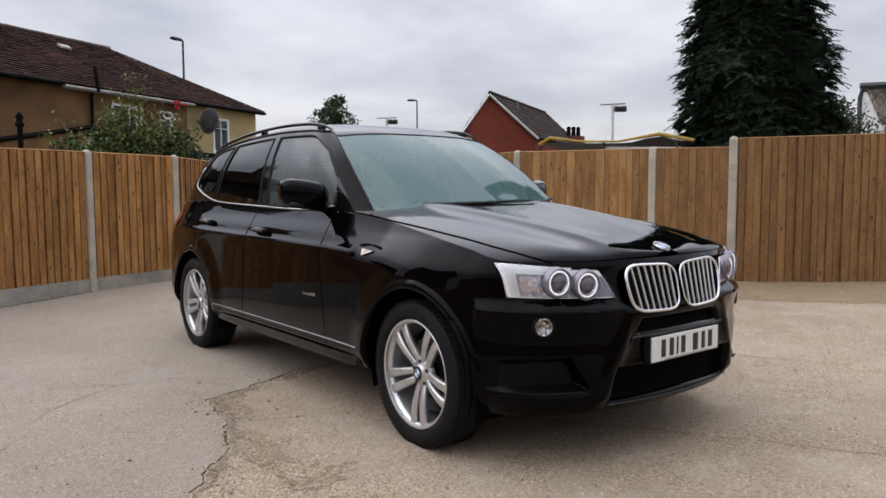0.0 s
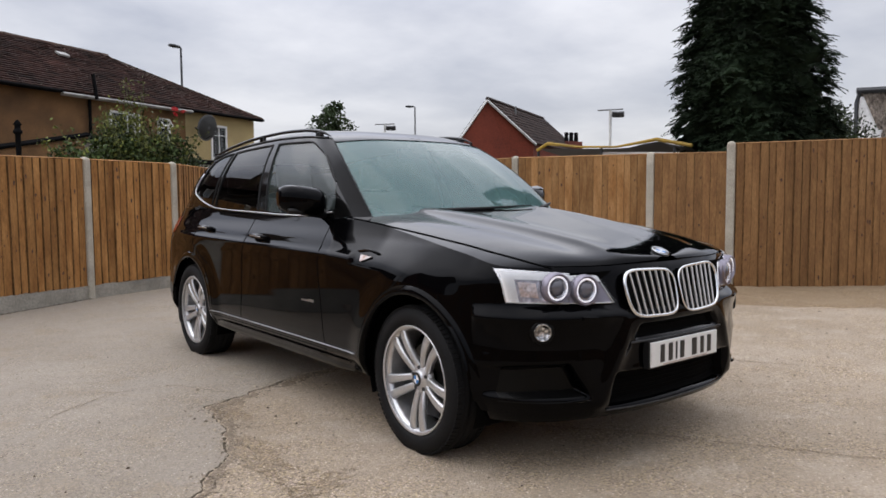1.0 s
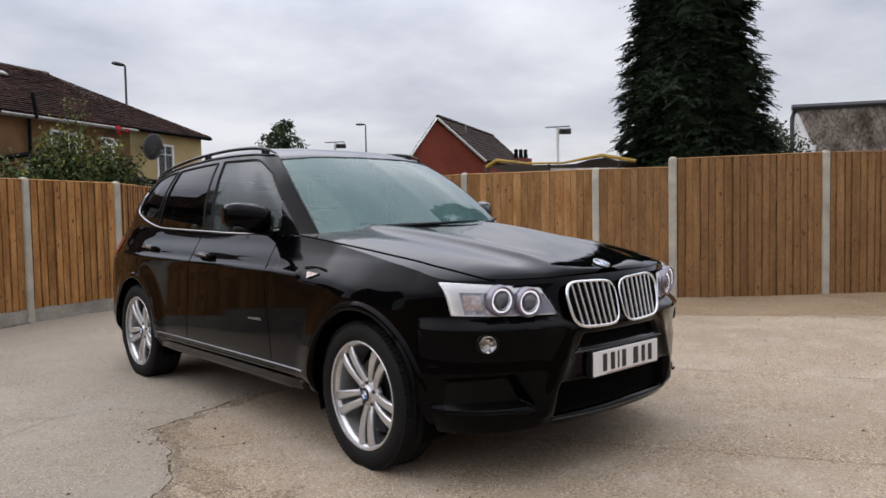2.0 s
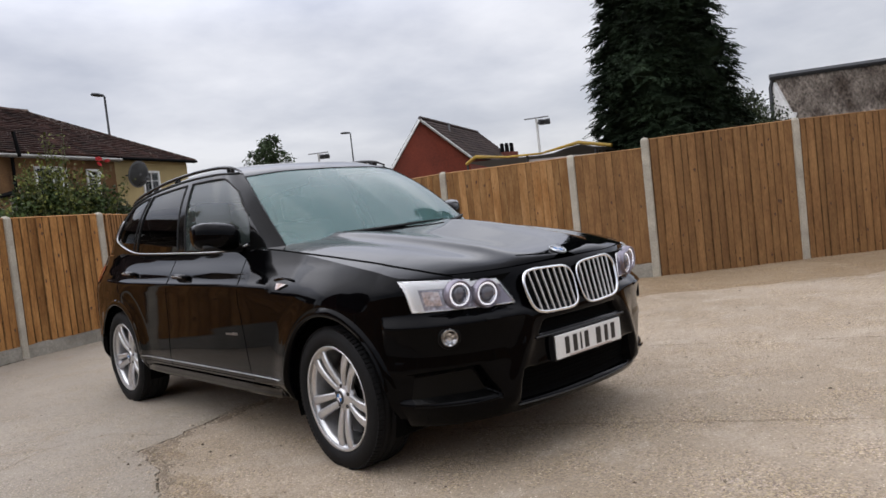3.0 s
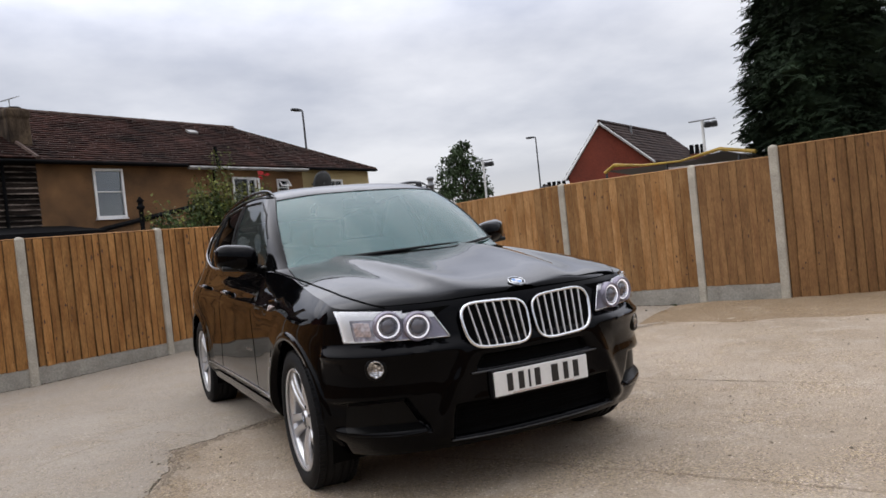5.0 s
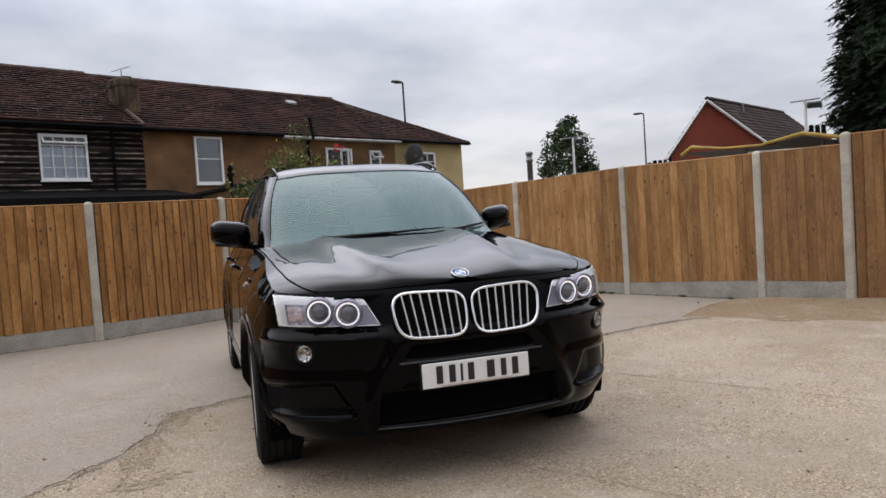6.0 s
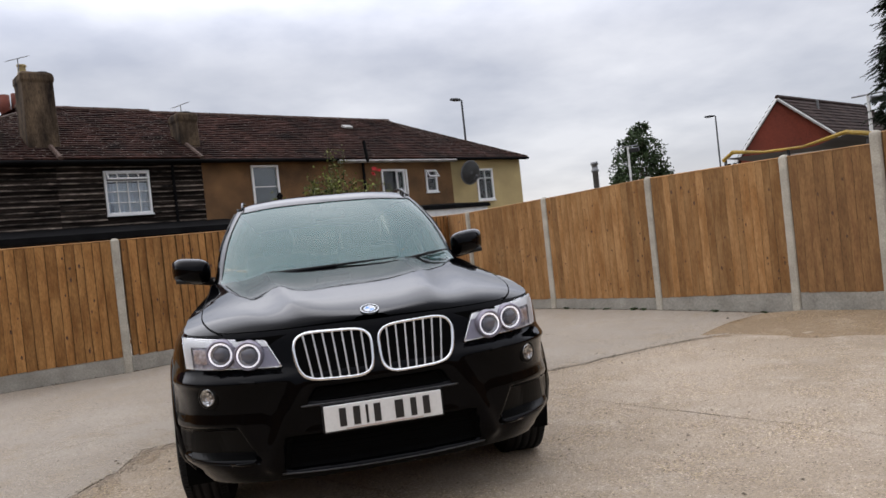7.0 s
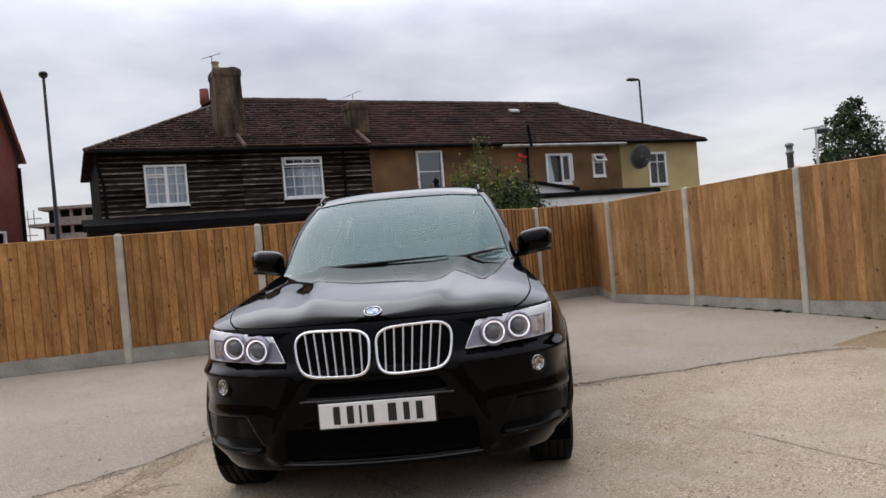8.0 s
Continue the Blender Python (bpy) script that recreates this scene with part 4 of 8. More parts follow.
def roof_piece(parent, x0, x1, seed, left_hip=False, right_hip=False, lift=0.0):
    """The front slope over x0..x1, the plain slope behind and hipped ends, with the ridge."""
    up = (HALF + 0.3) * math.hypot(1, PITCH)
    c, s = 1 / math.hypot(1, PITCH), PITCH / math.hypot(1, PITCH)
    e = EAVE + lift - 0.15 * 0.52 + 0.02
    n_front = Vector((0, -s, c))

    def front(u, v):
        return Vector((u, -0.3 + v * c, e + v * s))

    lo = (lambda v: x0 + (v * c * HIP if left_hip else 0))
    hi = (lambda v: x1 - (v * c * HIP if right_hip else 0))
    zr = e + up * s
    yr = -0.3 + up * c
    a, b = lo(up), hi(up)
    bm = bmesh.new()
    f0, f1, r0, r1 = (x0, -0.3, e), (x1, -0.3, e), (a, yr, zr), (b, yr, zr)
    b0, b1 = (x0, 2 * yr + 0.3, e), (x1, 2 * yr + 0.3, e)
    v = [bm.verts.new(p) for p in (f0, f1, r1, r0, b0, b1)]
    bm.faces.new((v[0], v[1], v[2], v[3]))
    bm.faces.new((v[5], v[4], v[3], v[2]))
    bm.faces.new((v[4], v[0], v[3]))
    bm.faces.new((v[1], v[5], v[2]))
    bm.faces.new((v[0], v[4], v[5], v[1]))
    roof = part("roof", bm, M_TILE, parent, "weathered brown tiled roof")
    slope_tiles((front, lo, hi, up, n_front), M_TILE, "roof_tiles", roof, "mottled brown plain tiles", seed)
    if left_hip:
        n_l = Vector((-PITCH / HIP, 0, 1)).normalized()
        slope_tiles(((lambda u, v: Vector((x0 + v * c * HIP, u, e + v * s))), (lambda v: -0.3 + v * c), (lambda v: 2 * yr + 0.3 - v * c), up, n_l), M_TILE, "roof_tiles", roof, "mottled brown plain tiles", seed + 1)
    if right_hip:
        n_r = Vector((PITCH / HIP, 0, 1)).normalized()
        slope_tiles(((lambda u, v: Vector((x1 - v * c * HIP, u, e + v * s))), (lambda v: -0.3 + v * c), (lambda v: 2 * yr + 0.3 - v * c), up, n_r), M_TILE, "roof_tiles", roof, "mottled brown plain tiles", seed + 2)
    bm = bmesh.new()
    rr = random.Random(seed)

    def capped(p, q):
        p, q = Vector(p), Vector(q)
        n = max(1, int((q - p).length / 0.42))
        for k in range(n):
            m, w = p.lerp(q, k / n), p.lerp(q, (k + 0.96) / n)
            tube(bm, [m + Vector((0, 0, 0.0 + rr.uniform(0, 0.012))), w + Vector((0, 0, 0.0))], 0.07, 7)
    capped(r0, r1)
    if left_hip:
        capped(f0, r0)
    if right_hip:
        capped(f1, r1)
    part("ridge_tiles", bm, M_RIDGE, roof, "half-round ridge and hip tiles")["kind"] = "stuff"
    return roof


def aerial(parent, x, y, z, turn=0):
    bm = bmesh.new()
    m = pose(x, y, z, 0, 0, turn)
    tube(bm, [m @ Vector((0, 0, 0)), m @ Vector((0, 0, 0.55))], 0.014, 6)
    tube(bm, [m @ Vector((-0.3, 0, 0.42)), m @ Vector((0.3, 0, 0.66))], 0.01, 5)
    for k in range(7):
        t = -0.28 + 0.085 * k
        tube(bm, [m @ Vector((t, -0.16, 0.54 + t * 0.4)), m @ Vector((t, 0.16, 0.54 + t * 0.4))], 0.006, 4)
    return part("aerial", bm, M_STEEL, parent, "television aerial")


def gutter(parent, x0, x1, material, z=None):
    z = EAVE - 0.09 if z is None else z
    bm = bmesh.new()
    tube(bm, [(x0, -0.36, z), (x1, -0.36, z)], 0.045, 8)
    box(bm, x0, x1, -0.3, -0.26, z - 0.06, z + 0.03)
    return part("gutter", bm, material, parent)


# the two dark timber-clad houses
W1 = (1.34, 2.90, 1.12, 1.12)
W2 = (5.18, 2.92, 1.24, 1.22)


def timber_house(x0, x1, hole, seed, left):
    h = thing("timber_house", "black weatherboarded two-storey terraced house with a brown tiled roof", "house", HOUSE, group="terrace")
    wall = wall_with_holes("wall", x0, x1, 0, EAVE, 0.0, 0.25, [hole], M_TIMBER, h, "black stained weatherboarding")
    r = random.Random(seed)
    z = 2.2
    while z < EAVE - 0.12:
        spans = [(x0, x1)]
        if hole[1] - 0.14 < z < hole[1] + hole[3]:
            spans = [(x0, hole[0] - 0.02), (hole[0] + hole[2] + 0.02, x1)]
        for a, b in spans:
            bm = bmesh.new()
            n = max(2, int((b - a) / 0.5))
            rows = []
            for k in range(n + 1):
                x = a + (b - a) * k / n
                w = r.uniform(-0.006, 0.006)
                lip = 0.03 + 0.012 * r.random()
                rows.append([(x, -0.004, z + 0.165), (x, -0.046 + w, z + lip + w), (x, -0.052 + w, z + w), (x, -0.012, z - 0.004 + w)])
            sheet(bm, rows)
            bm.faces.ensure_lookup_table()
            for k, f in enumerate(bm.faces):
                f.material_index = 1 if k % 3 == 1 else 0
            part("weatherboard", bm, M_TIMBER, wall).data.materials.append(M_TIMBER_EDGE)
        z += 0.145
    if left:
        box_part("side_wall", x0, x0 + 0.25, 0.255, BACK, 0, EAVE, M_TIMBER, h)
    box_part("rear_wall", x0 + 0.26, x1, BACK - 0.25, BACK, 0, EAVE, M_TIMBER, h)
    roof_piece(h, x0 - (0.28 if left else 0), x1, seed, left_hip=left, lift=0.02 if left else 0.05)
    gutter(h, x0 - (0.28 if left else 0), x1, M_FELT)
    return h


h1 = timber_house(0.2, 4.0, W1, 5, True)
w1 = window(h1, *W1, bars=(0.27, 0.74), cross=(0.28, 0.52, 0.76), net=0.93)
box_part("mullion", W1[0] + 0.5 * W1[2] - 0.045, W1[0] + 0.5 * W1[2] + 0.045, -0.055, 0.04, W1[1] + 0.06, W1[1] + W1[3] - 0.06, M_WHITE, w1)
for zz in (0.70, 0.76):
    box_part("casement_rail", W1[0] + 0.06, W1[0] + 0.47 * W1[2], -0.06, 0.03, W1[1] + W1[3] * zz - 0.02, W1[1] + W1[3] * zz + 0.02, M_WHITE, w1)
h2 = timber_house(4.0, 8.0, W2, 9, False)
window(h2, *W2, bars=(0.27, 0.5, 0.74), cross=(0.27, 0.52, 0.76), net=0.72, top_light=0.24)
# the open top light
bm = bmesh.new()
for a, b, c, d in ((0, 1.14, 0, 0.045), (0, 1.14, 0.2, 0.245), (0, 0.045, 0, 0.245), (1.095, 1.14, 0, 0.245), (0.27, 0.29, 0, 0.245), (0.56, 0.58, 0, 0.245), (0.84, 0.86, 0, 0.245)):
    box(bm, a, b, -0.02, 0.02, c - 0.245, d - 0.245, 0.004, pose(W2[0] + 0.05, -0.07, W2[1] + W2[3] - 0.05, -32, 0, 0))
part("top_light", bm, M_WHITE, h2, "open white top-hung window light")
bm = bmesh.new()
tube(bm, [(7.1, -0.07, 2.2), (7.1, -0.07, EAVE - 0.1)], 0.045, 8)
part("drainpipe", bm, M_FELT, h2)
bm = bmesh.new()
tube(bm, [(0.32, -0.09, 0.2), (0.32, -0.09, 3.4), (0.15, -0.25, 4.25)], 0.04, 8)
part("drainpipe", bm, M_FELT, h1)


def stack(parent, x0, x1, y0, y1, z0, z1, pots, seed):
    """A rendered chimney stack that leans and swells a little, with pots."""
    bm = bmesh.new()
    rows = []
    for z, g in ((z0, 0.0), (z0 + 0.45 * (z1 - z0), -0.015), (z1 - 0.3, -0.02), (z1 - 0.22, 0.01), (z1 - 0.06, 0.0), (z1, -0.06)):
        rows.append([(x0 - g, y0 - g, z), (x1 + g, y0 - g, z), (x1 + g, y1 + g, z), (x0 - g, y1 + g, z)])
    vs = sheet(bm, rows, closed=True)
    bm.faces.new(vs[-1])
    bmesh.ops.bevel(bm, geom=[e for e in bm.edges], offset=0.02, segments=1, affect="EDGES")
    st = part("chimney", bm, M_STACK, parent, "weathered rendered chimney stack")
    for px, py, h, r, m in pots:
        bm = bmesh.new()
        lathe(bm, [(r * 1.15, 0), (r, 0.05), (r * 0.9, h * 0.8), (r * 1.12, h * 0.85), (r * 1.1, h), (r * 0.8, h), (r * 0.75, h * 0.5)], 14, "Z")
        bmesh.ops.translate(bm, vec=(px, py, z1 - 0.02), verts=bm.verts)
        part("chimney_pot", bm, m, st, smooth=True)
    return st


stack(h1, 3.52, 4.33, 0.45, 1.35, 4.7, 6.92, [(3.68, 0.9, 0.27, 0.11, M_CREAM_RENDER), (4.15, 0.85, 0.09, 0.14, M_FELT)], 1)
for x, z in ((3.72, 6.6), (4.06, 6.66)):
    bm = bmesh.new()
    lathe(bm, [(0.13, -1.6), (0.13, -0.55), (0.17, -0.5), (0.15, 0.0), (0.11, 0.0)], 14, "Z")
    bmesh.ops.translate(bm, vec=(x + 0.2, 4.5, z + 0.55), verts=bm.verts)
    part("chimney_pot", bm, M_POT, h1, "red clay chimney pot", smooth=True)
aerial(h1, 3.56, 0.7, 6.75, 24)
stack(h2, 7.72, 8.36, 0.65, 1.4, 4.8, 6.0, [(8.1, 1.0, 0.08, 0.17, M_FELT)], 2)
aerial(h2, 8.0, 1.0, 5.75, 20)
# lead and mortar flashings on the party walls
for k, (hx, o) in enumerate(((4.03, h1), (7.88, h2))):
    bm = bmesh.new()
    tube(bm, [(hx + 0.05, -0.32, EAVE + 0.0), (hx + 0.02, 1.2, EAVE + 0.85)], 0.07, 6)
    part("verge_flashing", bm, M_RIDGE, o, "pale mortar verge")

# the ochre rendered house
W3 = (9.60, 2.78, 0.95, 1.46)
W4 = (14.67, 2.93, 1.06, 1.10)
W5 = (16.74, 3.14, 0.56, 0.84)
h3 = thing("rendered_house", "ochre rendered two-storey terraced house with a brown tiled roof", "house", HOUSE, group="terrace")
wall_with_holes("wall", 8.0, 18.1, 0, EAVE, 0.0, 0.25, [W3, W4, W5], M_BROWN_RENDER, h3, "stained ochre roughcast")
box_part("rear_wall", 8.0, 18.1, BACK - 0.25, BACK, 0, EAVE, M_BROWN_RENDER, h3)
roof_piece(h3, 8.0, 18.1, 14)
gutter(h3, 8.0, 12.7, M_FELT)
gutter(h3, 12.7, 18.1, M_FASCIA_DULL, z=EAVE - 0.15)
window(h3, *W3, bars=(), cross=(0.53,), frame_w=0.07)
window(h3, *W4, bars=(), cross=(), net=0.96, frame_w=0.07)
bm = bmesh.new()
for a, b, c, d in ((0, 0.42, 0, 0.06), (0, 0.42, 0.9, 0.96), (0, 0.06, 0, 0.96), (0.36, 0.42, 0, 0.96)):
    box(bm, a, b, -0.03, 0.03, c, d, 0.004, pose(W4[0] + 0.62, -0.08, W4[1] + 0.07, 0, 0, -52))
part("open_casement", bm, M_WHITE, h3, "open white casement")
window(h3, *W5, bars=(), cross=(0.62,), frame_w=0.07)
bm = bmesh.new()
for a, b, c, d in ((0, 0.5, -0.3, -0.25), (0, 0.5, -0.05, 0), (0, 0.05, -0.3, 0), (0.45, 0.5, -0.3, 0)):
    box(bm, a, b, -0.02, 0.02, c, d, 0.004, pose(W5[0] + 0.03, -0.06, W5[1] + W5[3] - 0.04, -35, 0, 0))
part("top_light", bm, M_WHITE, h3, "open white top light")
bm = bmesh.new()
tube(bm, [(13.85, -0.42, EAVE - 0.2), (13.85, -0.3, EAVE + 0.55)], 0.055, 8)
tube(bm, [(13.85, -0.1, 2.0), (13.85, -0.12, EAVE - 0.2), (13.85, -0.42, EAVE - 0.12)], 0.05, 8)
part("soil_pipe", bm, M_FELT, h3, "black soil pipe and vent")
bm = bmesh.new()
lathe(bm, [(0.05, 0), (0.05, 2.2), (0.055, 2.25), (0.055, 2.6), (0.09, 2.62), (0.09, 2.68), (0.06, 2.7), (0.06, 2.78), (0.09, 2.8), (0.02, 2.9)], 12, "Z")
bmesh.ops.translate(bm, vec=(7.95, -4.6, 0), verts=bm.verts)
tagged(part("flue_cowl", bm, M_FELT, smooth=True), "black flue pipe with a cowl in the back garden", "flue").matrix_world = HOUSE
bm = bmesh.new()
box(bm, 0, 0.38, 0, 0.26, 0, 0.07, 0.01, pose(14.95, 2.35, 5.95, 29.2, 0, 0))
part("rooflight", bm, M_FASCIA_DULL, h3, "small metal rooflight")

# the cream end house
W6 = (19.42, 2.70, 0.92, 1.28)
h4 = thing("cream_house", "cream rendered end-of-terrace house with a hipped brown roof", "house", HOUSE, group="terrace")
wall_with_holes("wall", 18.1, RUN - 0.3, 0, EAVE, -0.003, 0.25, [W6], M_CREAM_RENDER, h4, "cream painted render")
box_part("side_wall", RUN - 0.55, RUN - 0.3, 0.255, BACK, 0, EAVE, M_CREAM_RENDER, h4)
box_part("rear_wall", 18.1, RUN - 0.56, BACK - 0.25, BACK, 0, EAVE, M_CREAM_RENDER, h4)
roof_piece(h4, 18.1, RUN - 0.1, 18, right_hip=True)
gutter(h4, 18.1, RUN - 0.1, M_FELT)
window(h4, *W6, bars=(0.5,), cross=(0.7,), net=0.66, frame_w=0.08)
bm = bmesh.new()
rows = []
for k in range(7):
    r = 0.48 * k / 6
    rows.append([(r * math.cos(a), -0.12 + 0.42 * r * r, r * math.sin(a)) for a in np.linspace(0, 2 * math.pi, 25)[:-1]])
sheet(bm, rows, closed=True)
bmesh.ops.solidify(bm, geom=list(bm.faces), thickness=0.012)
tube(bm, [(0, -0.1, 0), (0.05, 0.35, -0.1), (0.05, 0.62, -0.1)], 0.03, 6)
tube(bm, [(0, 0.0, -0.42), (-0.05, -0.5, -0.12)], 0.014, 5)
box(bm, -0.1, 0.0, -0.58, -0.46, -0.18, -0.06, 0.01)
bmesh.ops.transform(bm, matrix=pose(18.5, -0.62, 3.76, 12, 0, -4), verts=bm.verts)
tagged(part("satellite_dish", bm, M_DISH, smooth=True), "large dark grey satellite dish on the house wall", "satellite dish").matrix_world = HOUSE


def outbuilding(x0, x1, y0, top_back, top_front, wall_m, fascia_m, label):
    """A low lean-to against the terrace, with a felted roof and a deep fascia."""
    o = thing("outbuilding", label, "outbuilding", HOUSE)
    box_part("wall", x0 + 0.1, x1 - 0.1, y0 + 0.02, -0.06, 0, top_front - 0.08, wall_m, o)
    bm = bmesh.new()
    vs = [bm.verts.new(p) for p in ((x0, y0, top_front), (x1, y0, top_front), (x1, -0.05, top_back), (x0, -0.05, top_back))]
    f = bm.faces.new(vs)
    ex = bmesh.ops.extrude_face_region(bm, geom=[f])
    bmesh.ops.translate(bm, vec=(0, 0, -0.07), verts=[v for v in ex["geom"] if isinstance(v, bmesh.types.BMVert)])
    bmesh.ops.recalc_face_normals(bm, faces=bm.faces)
    part("roof", bm, M_FELT, o, "black roofing felt")
    box_part("fascia", x0 - 0.02, x1 + 0.02, y0 - 0.03, y0 - 0.004, top_front - 0.15, top_front - 0.04, fascia_m, o)
    return o


outbuilding(-0.3, 8.6, -2.0, 2.62, 2.34, M_TIMBER, M_FELT, "long black lean-to with a felt roof behind the timber houses")
outbuilding(13.0, 18.2, -1.8, 2.66, 2.50, M_FASCIA_WHITE, M_FELT, "low white rear extension with a flat black felt roof")
o3 = thing("lean_to", "brown lean-to with a sloping dark verge beside the bush", "outbuilding", HOUSE)
bm = bmesh.new()
vs = [bm.verts.new(p) for p in ((8.7, -1.7, 0), (12.2, -1.7, 0), (12.2, -1.7, 2.95), (8.7, -1.7, 2.28))]
f = bm.faces.new(vs)
ex = bmesh.ops.extrude_face_region(bm, geom=[f])
bmesh.ops.translate(bm, vec=(0, 1.6, 0), verts=[v for v in ex["geom"] if isinstance(v, bmesh.types.BMVert)])
bmesh.ops.recalc_face_normals(bm, faces=bm.faces)
part("wall", bm, M_BROWN_RENDER, o3)
bm = bmesh.new()
tube(bm, [(8.6, -1.74, 2.34), (12.3, -1.74, 3.02)], 0.07, 5)
part("verge", bm, M_FELT, o3, "black felted verge")


o4 = thing("lean_to", "small white porch with a sloping black felt roof against the terrace", "outbuilding", HOUSE)
bm = bmesh.new()
vs = [bm.verts.new(p) for p in ((13.2, -1.25, 2.7), (15.0, -1.25, 2.7), (15.0, -1.25, 2.60), (13.2, -1.25, 2.90))]
f = bm.faces.new(vs)
ex = bmesh.ops.extrude_face_region(bm, geom=[f])
bmesh.ops.translate(bm, vec=(0, 1.18, 0), verts=[v for v in ex["geom"] if isinstance(v, bmesh.types.BMVert)])
box(bm, 13.25, 14.9, -1.24, -0.07, 0.0, 2.7)
bmesh.ops.recalc_face_normals(bm, faces=bm.faces)
part("wall", bm, M_FASCIA_WHITE, o4)
bm = bmesh.new()
box(bm, 0, 2.0, -1.35, -0.06, 0, 0.11, 0.01, pose(13.08, 0, 2.90, 0, 9.2, 0))
part("roof", bm, M_FELT, o4, "black felted roof")


# ---- further houses and columns ----
def gabled_house(name, label, a, b, apex, along, wall_m, roof_m, seed, foot=0.0, board_m=None, over=0.25, board_r=0.11):
    """A house whose gable stands between eaves a and b with its apex; the roof runs away along a vector."""
    o = thing(name, label, "house")
    a, b, apex, along = Vector(a), Vector(b), Vector(apex), Vector(along)
    lo = [Vector((a.x, a.y, foot)), Vector((b.x, b.y, foot))]
    back = along.normalized()
    bm = bmesh.new()
    ring = [lo[0], lo[1], b, apex, a]
    vs = [bm.verts.new(p) for p in ring]
    f = bm.faces.new(vs)
    ex = bmesh.ops.extrude_face_region(bm, geom=[f])
    bmesh.ops.translate(bm, vec=along, verts=[v for v in ex["geom"] if isinstance(v, bmesh.types.BMVert)])
    bmesh.ops.recalc_face_normals(bm, faces=bm.faces)
    part("wall", bm, wall_m, o)
    for p in (a, b):
        slope = p - apex
        out = slope.normalized()
        normal = slope.cross(along).normalized()
        if normal.z < 0:
            normal = -normal
        start, reach = apex - back * 0.15, along.length + 0.3
        length = slope.length + over
        rows = [[start + out * length * i + back * reach * j + normal * 0.09 for j in (0, 1)] for i in (0, 1)]
        bm = bmesh.new()
        sheet(bm, rows)
        f = list(bm.faces)
        ex = bmesh.ops.extrude_face_region(bm, geom=f)
        bmesh.ops.translate(bm, vec=normal * -0.08, verts=[v for v in ex["geom"] if isinstance(v, bmesh.types.BMVert)])
        bmesh.ops.recalc_face_normals(bm, faces=bm.faces)
        roof = part("roof", bm, roof_m, o)
        slope_tiles(((lambda u, v, s=start, q=out, l=length, n=normal: s + q * (l - v) + back * u + n * 0.092), (lambda v: 0.0), (lambda v, q=reach: q), length, normal), roof_m, "roof_tiles", roof, "dark brown tiles", seed, width=0.33, gauge=0.3)
        bm = bmesh.new()
        tube(bm, [start + normal * 0.02 - back * 0.04, start + out * length + normal * 0.02 - back * 0.04], board_r, 4)
        part("bargeboard", bm, board_m or M_FASCIA_WHITE, o)
    bm = bmesh.new()
    tube(bm, [apex - back * 0.15 + Vector((0, 0, 0.1)), apex + along + Vector((0, 0, 0.1))], 0.11, 6)
    part("ridge", bm, roof_m, o)
    return o


red = gabled_house("brick_house", "red brick house with white bargeboards and a brown tiled roof", (20.7, 24.35, 3.5), (24.83, 22.89, 3.97), (22.73, 24.04, 6.03), (9.4, 5.15, 0), M_RED_BRICK, M_DARK_TILE, 31, board_r=0.065)
bm = bmesh.new()
tube(bm, [(25.6, 25.0, 5.1), (25.6, 25.0, 6.05)], 0.06, 6)
part("vent_pipe", bm, M_STEEL, red)
for k in range(3):
    bm = bmesh.new()
    lathe(bm, [(0.15, 0), (0.12, 0.45), (0.15, 0.47), (0.1, 0.6)], 10, "Z")
    bmesh.ops.translate(bm, vec=(32.45 + 0.34 * k, 27.45 - 0.1 * k, 4.55), verts=bm.verts)
    part("chimney_pot", bm, M_FELT, red, "sooty chimney pot")
part("chimney", box(bmesh.new(), 32.15, 33.45, 27.0, 27.7, 2.5, 4.57), M_OLD_BRICK, red)
left_red = gabled_house("brick_house", "tall red brick house with a slate verge at the yard's end", (-12.5, 10.6, 4.4), (-11.97, 14.95, 4.43), (-12.05, 12.8, 9.2), (-9.0, 0.4, 0), M_OLD_BRICK, M_DARK_TILE, 33, board_m=M_OLD_BRICK, over=0.02, board_r=0.05)
window(left_red, 0, 0, 0.9, 1.2, sill=True).matrix_world = pose(-11.98, 13.1, 1.3, 0, 0, 87)
bm = bmesh.new()
tube(bm, [(-11.93, 14.9, 0.5), (-11.93, 14.9, 4.3)], 0.05, 6)
part("drainpipe", bm, M_FELT, left_red)


def street_lamp(x, y, top, reach, turn, label):
    o = thing("street_lamp", label, "street lamp", pose(x, y, -0.03, 0, 0, turn), group="street lamps")
    bm = bmesh.new()
    tube(bm, [(0, 0, 0), (0, 0, 1.2), (0, 0, top * 0.6), (0, 0, top)], [0.085, 0.085, 0.06, 0.05], 10)
    part("column", bm, M_LAMP_GREY, o)
    bm = bmesh.new()
    tube(bm, [(0, 0, top - 0.04), (reach * 0.5, 0, top + 0.02), (reach, 0, top + 0.03)], 0.035, 8)
    part("arm", bm, M_LAMP_GREY, o)
    bm = bmesh.new()
    rows = []
    for t, w, h in ((0, 0.05, 0.04), (0.1, 0.13, 0.07), (0.4, 0.16, 0.09), (0.65, 0.13, 0.07), (0.72, 0.04, 0.02)):
        rows.append([(reach - 0.05 + t, w * math.cos(a), top + 0.02 + h * math.sin(a)) for a in np.linspace(0, 2 * math.pi, 13)[:-1]])
    vs = sheet(bm, rows, closed=True)
    bm.faces.new(vs[0])
    bm.faces.new(vs[-1])
    part("lantern", bm, M_LAMP_GREY, o, "grey lamp head", smooth=True)
    return o


